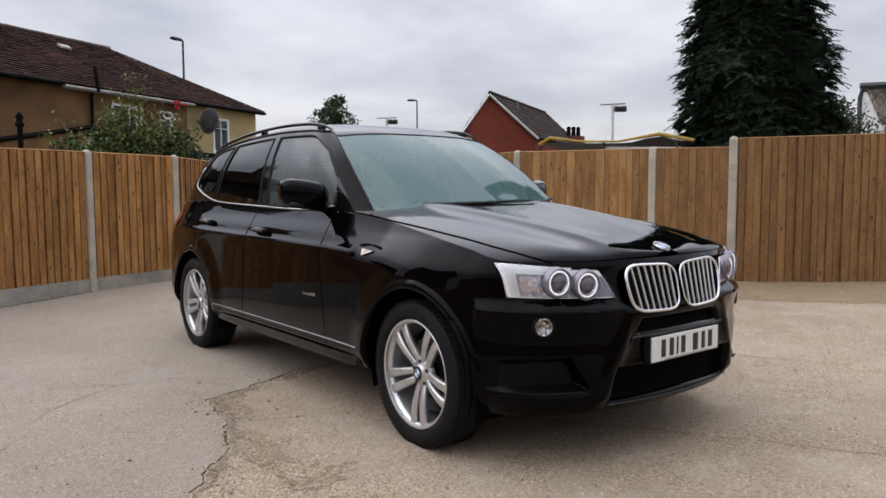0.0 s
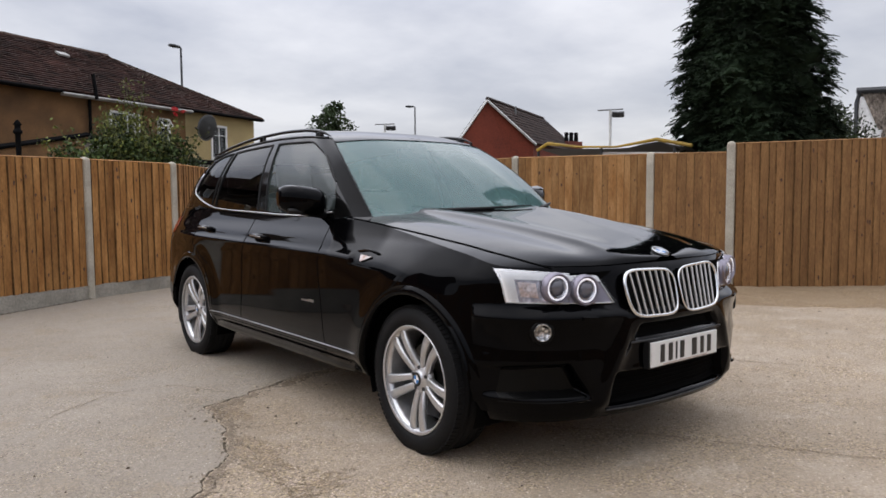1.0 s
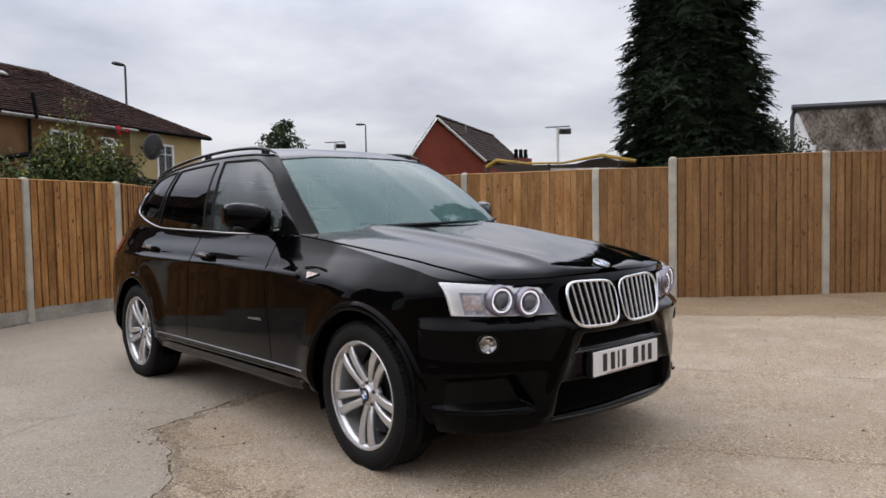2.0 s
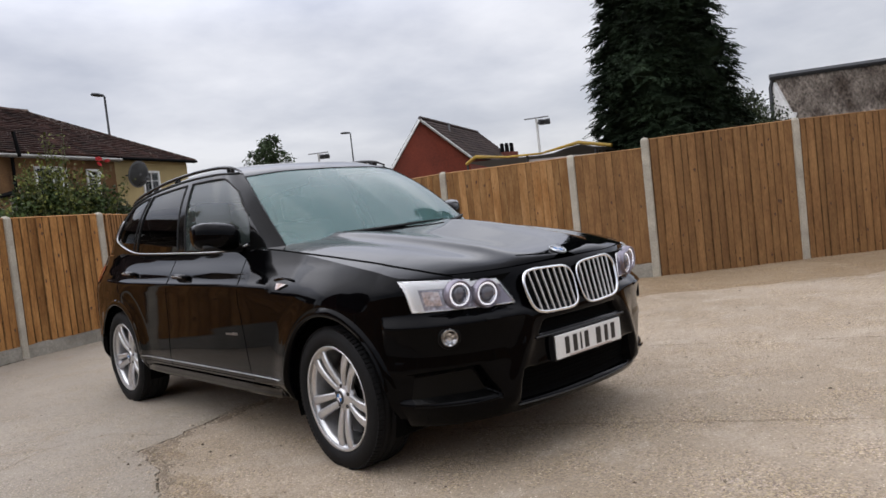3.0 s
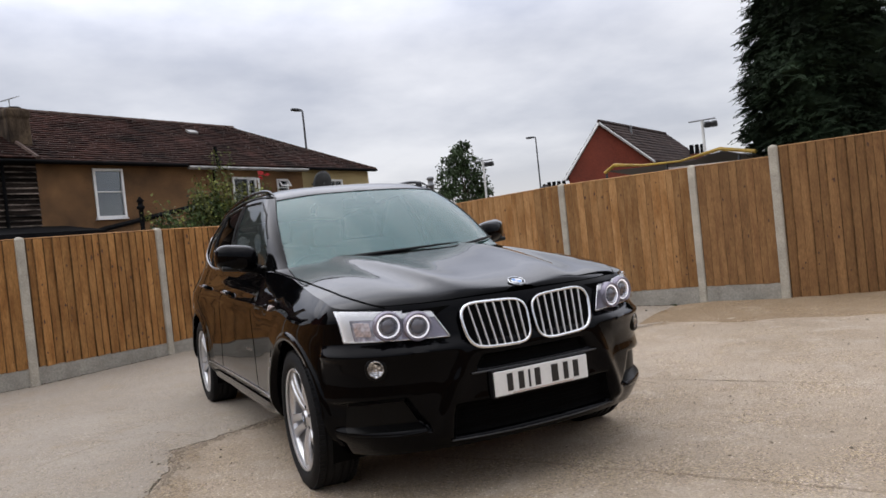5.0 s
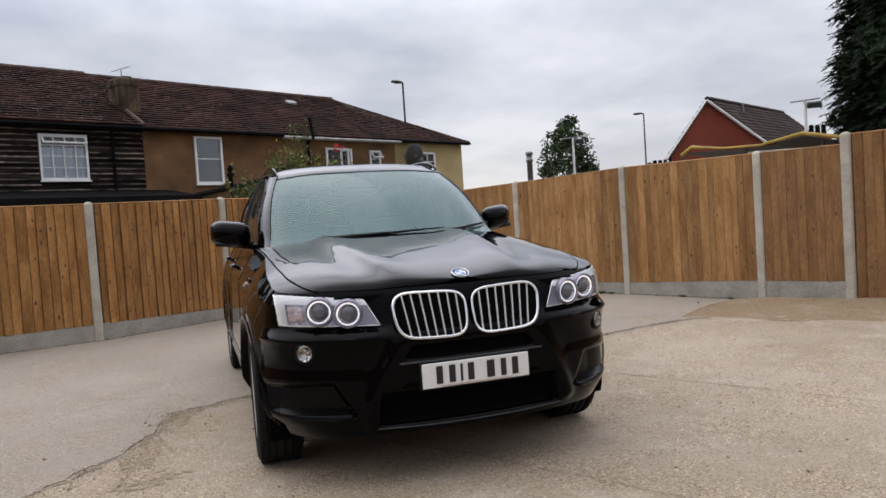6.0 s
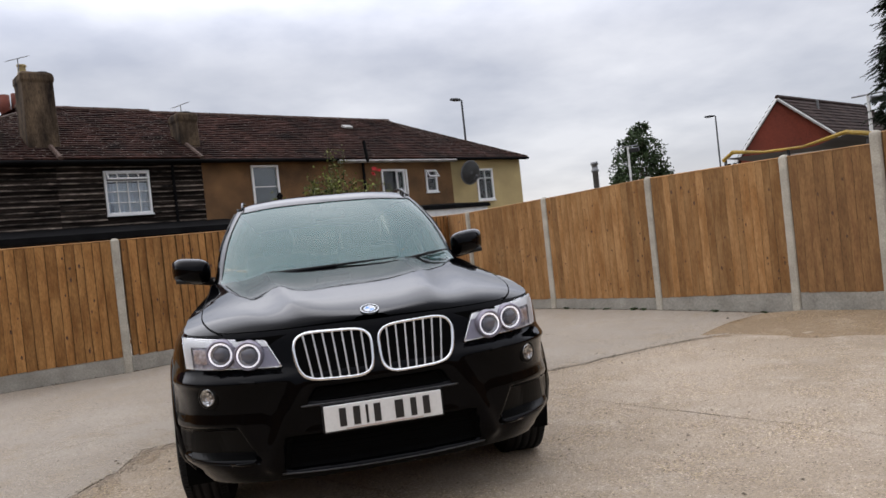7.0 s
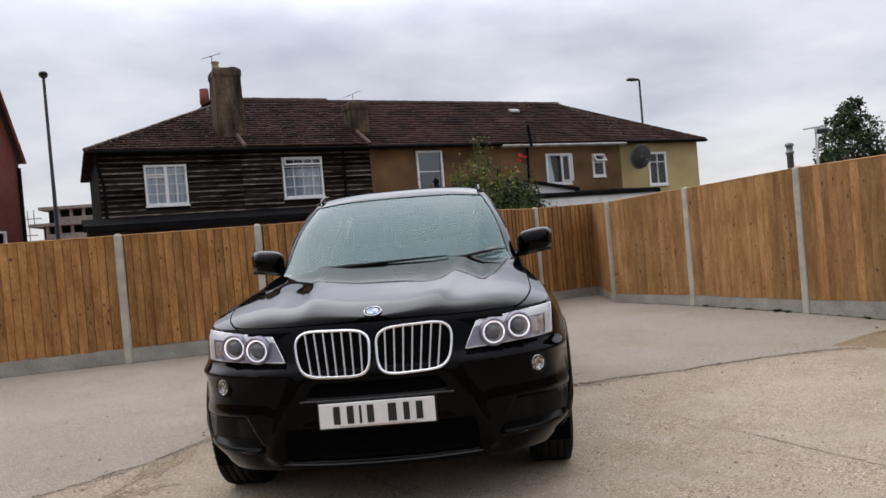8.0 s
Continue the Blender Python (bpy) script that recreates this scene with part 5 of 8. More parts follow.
street_lamp(9.95, 32.2, 8.52, 0.1, 205, "dark grey street lamp column behind the terrace")
street_lamp(31.6, 42.3, 8.15, 0.1, 150, "dark grey street lamp column beside the brick house")
street_lamp(-14.15, 20.57, 8.4, -0.25, -61, "tall dark street lamp at the end of the terrace")


def flood_mast(x, y, top, turn, lamps=True):
    o = thing("flood_light", "white mast with a crossbar and two dark floodlights" if lamps else "thin white mast beyond the fence", "flood light", pose(x, y, -0.03, 0, 0, turn), group="flood lights")
    bm = bmesh.new()
    tube(bm, [(0, 0, 0), (0, 0, top)], 0.035, 8)
    part("mast", bm, M_FASCIA_WHITE, o)
    bm = bmesh.new()
    tube(bm, [(-0.32, 0, top), (0.32, 0, top + 0.02)], 0.02, 6)
    part("crossbar", bm, M_STEEL, o)
    for dx, tilt in ((0.12, 20), (0.27, -15)) if lamps else ():
        bm = bmesh.new()
        box(bm, -0.075, 0.075, -0.05, 0.05, -0.09, 0.05, 0.015, pose(dx, -0.05, top - 0.1, 25, 0, tilt))
        part("floodlight", bm, M_LAMP_GREY, o)
    return o


flood_mast(12.52, 8.08, 3.43, -45)
flood_mast(10.65, 15.7, 3.56, -35)
bm = bmesh.new()
lathe(bm, [(0.17, 0), (0.17, 4.3), (0.22, 4.32), (0.22, 4.45), (0.17, 4.47), (0.17, 4.72), (0.24, 4.74), (0.2, 4.9), (0.02, 4.92)], 14, "Z")
bmesh.ops.translate(bm, vec=(18.5, 35.2, 0), verts=bm.verts)
tagged(part("flue", bm, M_STEEL, smooth=True), "grey metal flue with a cowl beyond the fence", "flue")

# roofs of distant houses at the end of the fence
far_a = gabled_house("distant_house", "far dark-roofed house with chimney pots", (27.5, 39.0, 2.7), (30.5, 37.0, 2.7), (28.9, 38.0, 3.95), (6, 6, 0), M_BROWN_RENDER, M_DARK_TILE, 41, board_m=M_LAMP_GREY)
for k in range(4):
    bm = bmesh.new()
    lathe(bm, [(0.16, 0), (0.13, 0.5), (0.15, 0.5)], 10, "Z")
    bmesh.ops.translate(bm, vec=(30.2 + 0.33 * k, 39.2 - 0.15 * k, 3.85), verts=bm.verts)
    part("chimney_pot", bm, M_FELT, far_a)
part("chimney", box(bmesh.new(), 30.0, 31.4, 38.5, 39.4, 2.5, 3.87), M_STACK, far_a)

# the sheeted frame just behind the fence
cover = thing("sheeted_frame", "yellow and black sheeted frame with a white side behind the fence", "awning")
L, R = Vector((6.95, 5.3, 2.10)), Vector((7.28, 2.3, 1.95))
bm = bmesh.new()
tube(bm, [L + Vector((0, 0, -0.06)), L.lerp(R, 0.08) + Vector((0, 0, 0.06)), L.lerp(R, 0.3) + Vector((0, 0, 0.0)), L.lerp(R, 0.55), L.lerp(R, 0.8) + Vector((0, 0, 0.12)), R + Vector((0, 0, 0.02))], [0.030, 0.034, 0.020, 0.018, 0.032, 0.028], 7)
part("yellow_edge", bm, M_YELLOW, cover, "yellow padded edge")
bm = bmesh.new()
far_edge = Vector((1.3, 0.5, -0.1))
sheet(bm, [[L.lerp(R, t) + far_edge * s + Vector((0, 0, -0.03 + 0.12 * math.exp(-((t - 0.8) / 0.12) ** 2))) for t in np.linspace(0, 1, 12)] for s in (0.0, 0.5, 1.0)])
part("dark_cover", bm, M_DARK_SHEET, cover)
bm = bmesh.new()
sheet(bm, [[L.lerp(R, t) + Vector((0.1, 0.04, dz)) for t in np.linspace(0.45, 0.9, 6)] for dz in (-0.6, -0.08)])
part("white_side", bm, M_WHITE_WALL, cover)
for t in (0.0, 0.45, 0.9):
    bm = bmesh.new()
    p = L.lerp(R, t)
    tube(bm, [(p.x + 0.06, p.y + 0.03, 0), (p.x + 0.06, p.y + 0.03, p.z)], 0.025, 6)
    part("post", bm, M_LAMP_GREY, cover)


# ---- the shed with the corrugated roof ----
shed = thing("shed", "white-gabled shed with a weathered corrugated roof", "shed")
r0, r1 = Vector((27.7, 8.1, 5.08)), Vector((33.2, -0.75, 5.08))
down = Vector((-0.80, -1.15, -2.02))
bm = bmesh.new()
n = 220
rows = []
for i in range(5):
    row = []
    for k in range(n + 1):
        p = r0.lerp(r1, k / n) + down * (i / 4)
        p.z += 0.05 * math.sin(k * math.pi / 3.0) + 0.01 * noise.noise(p * 0.7)
        row.append(p)
    rows.append(row)
sheet(bm, rows)
bmesh.ops.solidify(bm, geom=list(bm.faces), thickness=0.02)
part("roof", bm, M_ASBESTOS, shed, "lichened grey corrugated sheeting", smooth=True)
bm = bmesh.new()
rows = [[r0.lerp(r1, k / 4) + Vector((0.12, 0.17, -0.3)) * i for k in range(5)] for i in (0, 1)]
sheet(bm, rows)
part("rear_roof", bm, M_ASBESTOS, shed)
bm = bmesh.new()
tube(bm, [r0 + Vector((-0.1, 0.15, 0.07)), r1 + Vector((0, 0, 0.07))], 0.13, 6)
part("ridge_cap", bm, M_LAMP_GREY, shed, "dark grey ridge capping")
bm = bmesh.new()
g = [r0 + down * 0.90 + Vector((-0.02, 0.03, -0.14)), r0 + Vector((-0.02, 0.03, -0.16)), r0 + Vector((0.1, 0.15, -0.36)), r0 + Vector((0.1, 0.15, -5.15)), r0 + Vector((-1.0, -1.44, -5.15))]
vs = [bm.verts.new(p) for p in g]
f = bm.faces.new(vs)
ex = bmesh.ops.extrude_face_region(bm, geom=[f])
bmesh.ops.translate(bm, vec=(r1 - r0) * 0.98, verts=[v for v in ex["geom"] if isinstance(v, bmesh.types.BMVert)])
bmesh.ops.recalc_face_normals(bm, faces=bm.faces)
part("wall", bm, M_WHITE_WALL, shed, "white painted gable wall")
bm = bmesh.new()
tube(bm, [g[3] + Vector((-0.05, 0.05, 2.5)), g[2] + Vector((-0.05, 0.05, 0)), r0 + Vector((0, 0.06, 0.02))], 0.08, 4)
part("bargeboard", bm, M_LAMP_GREY, shed)
box_part("meter_box", 26.9, 27.15, 7.1, 7.4, 3.25, 3.55, M_WHITE_WALL, shed, 0.03)
for k in range(2):
    bm = bmesh.new()
    tube(bm, [r0 + Vector((-0.1, 0.1, -0.75 - 0.28 * k)), r0 + Vector((-0.7, 1.6, -1.0 - 0.3 * k)), r0 + Vector((-1.5, 3.6, -1.1 - 0.32 * k))], 0.018, 4)
    tagged(part("overhead_cable", bm, M_LAMP_GREY), "thin dark overhead cable running to the shed gable", "cable")

# the concrete frame of a building under construction, far off
site = thing("building_site", "unfinished concrete-framed block far beyond the terrace", "building", pose(-57.3, 99.0, 0, 0, 0, 15))
for k in range(5):
    z = 1.0 + 2.35 * k
    x0 = -6.8 + 0.85 * k + (0.6 if k > 3 else 0)
    box_part("floor_slab", x0, 12.0, 0, 14, z, z + 0.45, M_SITE, site)
    if k < 4:
        box_part("parapet", x0 + 2.2 + 0.6 * k, 12.0, 0.05, 0.3, z + 0.45, z + 1.2, M_SITE, site)
        # added dark panel: the shade between two floors, put into its colour
        box_part("core_wall", x0 + 2.0, 11.6, 3.0, 3.4, z + 0.45, z + 2.34, M_SHADE, site)
for i in range(11):
    box_part("column", -5.4 + 1.65 * i, -5.0 + 1.65 * i, 0.35, 0.8, 0, 10.4 if i > 2 else 5.7 + 2.35 * (i > 1), M_SITE, site)
for k in range(4):
    bm = bmesh.new()
    for x in (-7.0 + 0.7 * k, -6.2 + 0.7 * k, -5.4 + 0.7 * k):
        tube(bm, [(x, -0.4, 1.0 + 2.35 * k), (x, -0.4, 3.4 + 2.35 * k)], 0.07, 4)
    tube(bm, [(-7.6 + 0.7 * k, -0.4, 2.2 + 2.35 * k), (-4.4 + 0.7 * k, -0.4, 2.2 + 2.35 * k)], 0.07, 4)
    part("scaffold", bm, M_STEEL, site)


# ---- trees and shrubs ----
def leaf_cloud(vs, fs, centre, spread, count, size, r, flat=1.0, droop=0.0):
    """Small leaves scattered round a place."""
    for _ in range(count):
        p = Vector((r.gauss(0, spread), r.gauss(0, spread), r.gauss(0, spread * flat)))
        d = Vector((r.gauss(0, 1), r.gauss(0, 1), r.gauss(0, 1) - droop)).normalized()
        u = d.orthogonal().normalized()
        u.rotate(Matrix.Rotation(r.uniform(0, 6.3), 3, d))
        s = size * r.uniform(0.6, 1.3)
        c = centre + p
        k = len(vs)
        vs += [c, c + d * s * 0.5 + u * s * 0.32, c + d * s, c + d * s * 0.5 - u * s * 0.32]
        fs.append((k, k + 1, k + 2, k + 3))


def conifer(x, y, height, radius, seed, size):
    """A tall dense conifer: tufts of flat sprays on drooping boughs round one trunk, closed by dark inner growth."""
    r = random.Random(seed)
    o = thing("conifer", "tall dense dark green conifer behind the fence", "tree", pose(x, y, -0.03))
    bm = bmesh.new()
    tube(bm, [(0, 0, 0), (0.05, 0, height * 0.3), (0, 0.04, height * 0.7), (0, 0, height * 0.98)], [0.34, 0.26, 0.12, 0.02], 10)
    bmesh.ops.scale(bm, vec=(size, size, size), verts=bm.verts)
    part("trunk", bm, M_BARK, o)

    def reach_at(a, z):
        lump = noise.noise((1.4 * math.cos(a), 1.4 * math.sin(a), z * 0.75 + seed)) + 0.7 * noise.noise((3.4 * math.cos(a), 3.4 * math.sin(a), z * 1.9 - seed))
        return radius * (1.0 - z / height) ** 0.85 * (0.93 + 0.26 * lump) + 0.12

    # the inner growth: a lumpy closed mass well inside the tufts
    bm = bmesh.new()
    rows = []
    for z in np.linspace(0.35, height - 0.6, 90):
        row = []
        for a in np.linspace(0, 2 * math.pi, 73)[:-1]:
            q = 0.80 * reach_at(a, z) * (1 + 0.10 * noise.noise((5 * math.cos(a), 5 * math.sin(a), 4 * z))) * (0.9 + 0.1 * math.sin(7.5 * z + 2.0 * math.sin(3 * a)))
            row.append((q * math.cos(a), q * math.sin(a), z))
        rows.append(row)
    ends = sheet(bm, rows, closed=True)
    bm.faces.new(ends[-1])
    bmesh.ops.scale(bm, vec=(size, size, size), verts=bm.verts)
    part("inner_growth", bm, M_CONIFER, o)["kind"] = "stuff"
    vs, fs = [], []

    def finger(c, d, l, w):
        """One narrow spray tip, a little bent down."""
        flat = d.cross(Vector((r.gauss(0, 0.5), r.gauss(0, 0.5), 1))).normalized() * w
        mid, tip = c + d * l * 0.5, c + d * l - Vector((0, 0, 0.22 * l))
        q = len(vs)
        vs.extend([c - flat * 0.6, c + flat * 0.6, mid + flat, mid - flat, tip])
        fs.extend([(q, q + 1, q + 2, q + 3), (q + 3, q + 2, q + 4)])

    count = 2600
    for k in range(count):
        t = (k + r.random()) / count
        z = 0.5 + (height - 0.9) * (1 - (1 - t) ** 0.62)
        a = k * 2.39996 + r.uniform(-0.4, 0.4)
        out = reach_at(a, z) * r.uniform(0.80, 1.0)
        way = Vector((math.cos(a), math.sin(a), 0))
        side = Vector((-way.y, way.x, 0))
        # one tuft: short fronds that fan out from a bough's end
        c0 = way * (out - 0.22) + Vector((0, 0, z - 0.04))
        for m in range(6):
            turn = r.uniform(-1.1, 1.1)
            frond = (way * math.cos(turn) + side * math.sin(turn) + Vector((0, 0, r.uniform(-0.55, 0.12)))).normalized()
            across = frond.cross(Vector((0, 0, 1))).normalized()
            long = r.uniform(0.20, 0.40) * (1.0 if m else 1.25)
            for i in range(8):
                v = (i + 0.5) / 8
                p = c0 + frond * long * v - Vector((0, 0, 0.16 * long * v * v))
                for sgn in (-1, 1):
                    d = (frond * 0.9 + across * sgn * r.uniform(0.3, 0.8) + Vector((0, 0, r.uniform(-0.25, 0.12)))).normalized()
                    finger(p, d, (0.055 + 0.075 * (1 - v)) * r.uniform(0.8, 1.3), r.uniform(0.010, 0.018))
    raw("crown", [v * size for v in vs], fs, M_CONIFER, o, "layered drooping sprays of dark needles")
    return o


conifer(8.74, 2.18, 14.6, 2.38, 11, 0.685)


def bushy_tree(name, label, x, y, trunk_h, crowns, leaf, count, seed, material, z=0.0):
    """A branching trunk under a crown of many small leaves in uneven clumps."""
    r = random.Random(seed)
    o = thing(name, label, "tree", pose(x, y, z - 0.03))
    bm = bmesh.new()
    tube(bm, [(0, 0, 0), (0.06, 0.03, trunk_h * 0.5), (0, 0, trunk_h)], [0.16, 0.12, 0.08], 8)
    vs, fs = [], []
    for cx, cy, cz, rad in crowns:
        tube(bm, [(0, 0, trunk_h * 0.8), (cx * 0.5, cy * 0.5, (trunk_h + cz) / 2), (cx, cy, cz)], [0.07, 0.045, 0.015], 5)
        for _ in range(int(count * rad)):
            d = Vector((r.gauss(0, 1), r.gauss(0, 1), r.gauss(0, 0.9))).normalized() * rad * r.uniform(0.25, 1.0) ** 0.5
            leaf_cloud(vs, fs, Vector((cx, cy, cz)) + d, rad * 0.13, 9, leaf, r, droop=0.5)
    part("trunk", bm, M_BARK, o)
    raw("crown", vs, fs, material, o)
    return o


BIRCH = [(0, 0, 7.4, 1.0), (-0.9, 0.4, 6.6, 1.1), (1.0, 0, 6.4, 1.15), (-1.5, 0, 5.2, 1.1), (1.5, 0.2, 5.0, 1.15), (0.2, 0.3, 5.6, 1.3), (0.4, 0, 8.3, 0.5), (-1.0, 0, 4.2, 1.2), (1.2, 0, 4.0, 1.2),
         (-0.3, 0, 7.9, 0.6), (1.9, 0, 4.3, 0.7), (-2.0, 0, 4.3, 0.7)]
bushy_tree("birch_tree", "light drooping green tree far beyond the fence", 37.6, 65.2, 5.0, [tuple(1.3 * q for q in c) for c in BIRCH], 0.30, 58, 21, M_FAR_LEAF)
bushy_tree("dark_shrub", "dark broad-leaved shrub beside the conifer", 18.6, 5.9, 1.5,
           [(0, 0, 3.0, 1.0), (0.6, -0.6, 2.6, 1.0), (-0.7, 0.3, 3.2, 1.0), (-0.1, 0.1, 3.7, 0.6), (0.5, -0.6, 2.4, 0.8), (0.2, -0.3, 3.3, 0.7)], 0.09, 330, 22, M_SHRUB)

rose = bushy_tree("rose_bush", "tall rose bush with red flowers behind the fence", 0.9, 9.0, 0.9,
                  [(0, 0, 1.6, 0.72), (-0.75, 0, 1.7, 0.55), (0.7, 0.1, 1.5, 0.6), (-1.15, 0.1, 1.5, 0.5), (-0.35, 0.1, 2.05, 0.42), (0.2, 0.1, 1.95, 0.48), (0.75, 0.2, 1.95, 0.42), (1.1, 0, 1.3, 0.5), (0.1, 0, 1.1, 0.9)],
                  0.068, 300, 23, M_LEAF)
# Airy young growth: thin shoots that carry sparse yellow-green leaves.
bm = bmesh.new()
rr = random.Random(5)
young_vs, young_fs = [], []
for k in range(74):
    if k < 9:
        x, y, z = rr.gauss(0.05, 0.13), rr.uniform(-0.1, 0.25), rr.uniform(2.75, 3.25)
    elif k < 16:
        x, y, z = rr.uniform(-0.6, -0.1), rr.uniform(-0.1, 0.25), rr.uniform(2.5, 2.95)
    elif k < 22:
        x, y, z = rr.uniform(-1.45, -0.8), rr.uniform(-0.2, 0.3), rr.uniform(2.1, 2.5)
    else:
        x, y, z = rr.uniform(-0.6, 1.05), rr.uniform(-0.35, 0.4), rr.uniform(2.05, 2.72)
    p0, p1, p2 = Vector((x * 0.5, y * 0.5, 1.5)), Vector((x * 0.8, y, 1.5 + (z - 1.5) * 0.6)), Vector((x, y, z))
    tube(bm, [p0, p1, p2], [0.010, 0.007, 0.003], 4)
    for u in np.linspace(0.25, 1.0, 9):
        c = p0.lerp(p1, u * 2) if u < 0.5 else p1.lerp(p2, u * 2 - 1)
        leaf_cloud(young_vs, young_fs, c, 0.055, 5 if z < 2.72 else 4, 0.062, rr, droop=0.5)
part("shoot_growth", bm, M_STEM, rose)
raw("young_growth", young_vs, young_fs, M_YOUNG_LEAF, rose, "sparse yellow-green young leaves")


def rose_flower(x, y, z, s, seed):
    r = random.Random(seed)
    bm = bmesh.new()
    for ring, (n, lean, rad) in enumerate(((3, 0.3, 0.35), (5, 0.7, 0.7), (6, 1.1, 1.0))):
        for k in range(n):
            a = 2 * math.pi * k / n + ring * 0.5
            d, u = Vector((math.cos(a), math.sin(a), 0)), Vector((-math.sin(a), math.cos(a), 0))
            b = Vector((0, 0, 0))
            m = d * s * rad * 0.6 + Vector((0, 0, s * (1 - lean * 0.3)))
            t = d * s * rad + Vector((0, 0, s * (1.1 - lean * 0.5)))
            v = [bm.verts.new(p) for p in (b, m + u * s * 0.4, t, m - u * s * 0.4)]
            bm.faces.new(v)
    ob = part("flower", bm, M_PETAL, rose, "red rose flower")
    ob.matrix_local = pose(x, y, z, r.uniform(-40, 40), r.uniform(-40, 40), 0)
    return ob


rose_flower(0.81, 0.35, 2.82, 0.075, 1)
rose_flower(0.75, 0.2, 2.72, 0.06, 2)
rose_flower(0.88, 0.1, 2.76, 0.06, 3)


# ---- the parked car ----
car = thing("car", "black five-door sport utility car with alloy wheels, parked", "car")
AXLE_F, AXLE_R, HUB_Z = -1.515, 1.375, 0.346

# plan of the lower body: half outline from the nose to the tail
HALF_PLAN = [(0, -2.352), (0.2, -2.347), (0.4, -2.318), (0.58, -2.262), (0.725, -2.185), (0.842, -2.06), (0.908, -1.88), (0.938, -1.6), (0.940, -1.3), (0.927, -0.8),
             (0.922, 0), (0.925, 0.9), (0.932, 1.38), (0.91, 1.8), (0.86, 2.06), (0.74, 2.2), (0.45, 2.27), (0, 2.29)]
plan = np.array([(p.x, p.y) for p in spline([(x, y, 0) for x, y in HALF_PLAN], 16)])
arc = np.r_[0, np.cumsum(np.hypot(*np.diff(plan, axis=0).T))]
arc /= arc[-1]
# closer steps over the nose, where the bumper is modelled
us = np.r_[np.linspace(0, 0.27, 130)[:-1], np.linspace(0.27, 1, 150)]
NU = len(us)
PX, PY = np.interp(us, arc, plan[:, 0]), np.interp(us, arc, plan[:, 1])
TX, TY = np.gradient(PX), np.gradient(PY)
TL = np.hypot(TX, TY)
NX, NY = -TY / TL * -1, TX / TL * -1
side_in = curve1([(0.2, 0.12), (0.26, 0.065), (0.33, 0.012), (0.37, -0.006), (0.42, -0.012), (0.5, -0.010), (0.62, -0.004), (0.76, 0.0), (0.86, 0.002), (0.90, 0.012), (0.98, 0.05), (1.05, 0.092), (1.12, 0.125), (1.2, 0.15)], 0.012)
front_in = curve1([(0.2, 0.08), (0.26, 0.03), (0.32, 0.006), (0.42, 0.0), (0.56, 0.0), (0.62, 0.002), (0.69, 0.003), (0.712, 0.012), (0.742, 0.040), (0.78, 0.050), (0.88, 0.075), (0.96, 0.12), (1.1, 0.2)], 0.012)
rear_in = curve1([(0.2, 0.1), (0.32, 0.03), (0.5, 0.0), (0.7, 0.0), (0.78, 0.035), (1.0, 0.05), (1.15, 0.09)], 0.02)
top_z = curve1([(-2.4, 0.905), (-2.26, 0.905), (-2.05, 0.915), (-1.85, 0.955), (-1.5, 1.005), (-1.1, 1.06), (-0.8, 1.092), (-0.5, 1.092), (0.2, 1.098), (1.0, 1.115), (1.6, 1.14), (2.0, 1.13), (2.3, 1.10)], 0.06)
low_z = curve1([(-2.4, 0.262), (-2.1, 0.238), (-1.9, 0.24), (-1.6, 0.26), (-1.0, 0.285), (0.9, 0.295), (1.8, 0.33), (2.3, 0.36)], 0.08)


def arch_swell(y, z):
    d = min(math.hypot(y - AXLE_F, z - HUB_Z), math.hypot(y - AXLE_R, z - HUB_Z))
    return 0.014 * max(0.0, 1 - abs(d - 0.42) / 0.16) ** 2 * (3 - 2 * max(0.0, 1 - abs(d - 0.42) / 0.16))


def within(x, z, corners, soft):
    """1 well inside a convex outline given anticlockwise, 0 outside it, with soft sides."""
    d = 1.0
    for (ax, az), (bx, bz) in zip(corners, corners[1:] + corners[:1]):
        d = min(d, ((bx - ax) * (z - az) - (bz - az) * (x - ax)) / math.hypot(bx - ax, bz - az))
    t = min(1.0, max(0.0, d / soft))
    return t * t * (3 - 2 * t)


def off_line(x, z, a, b):
    """Distance from a segment."""
    ux, uz = b[0] - a[0], b[1] - a[1]
    t = min(1.0, max(0.0, ((x - a[0]) * ux + (z - a[1]) * uz) / (ux * ux + uz * uz)))
    return math.hypot(x - a[0] - t * ux, z - a[1] - t * uz)


SIDE_INTAKE = [(0.535, 0.352), (0.905, 0.352), (0.905, 0.505), (0.625, 0.512)]
LOW_INTAKE = [(-0.46, 0.288), (0.46, 0.288), (0.435, 0.452), (-0.435, 0.452)]
SLOT = [(-0.335, 0.578), (0.335, 0.578), (0.285, 0.652), (-0.285, 0.652)]


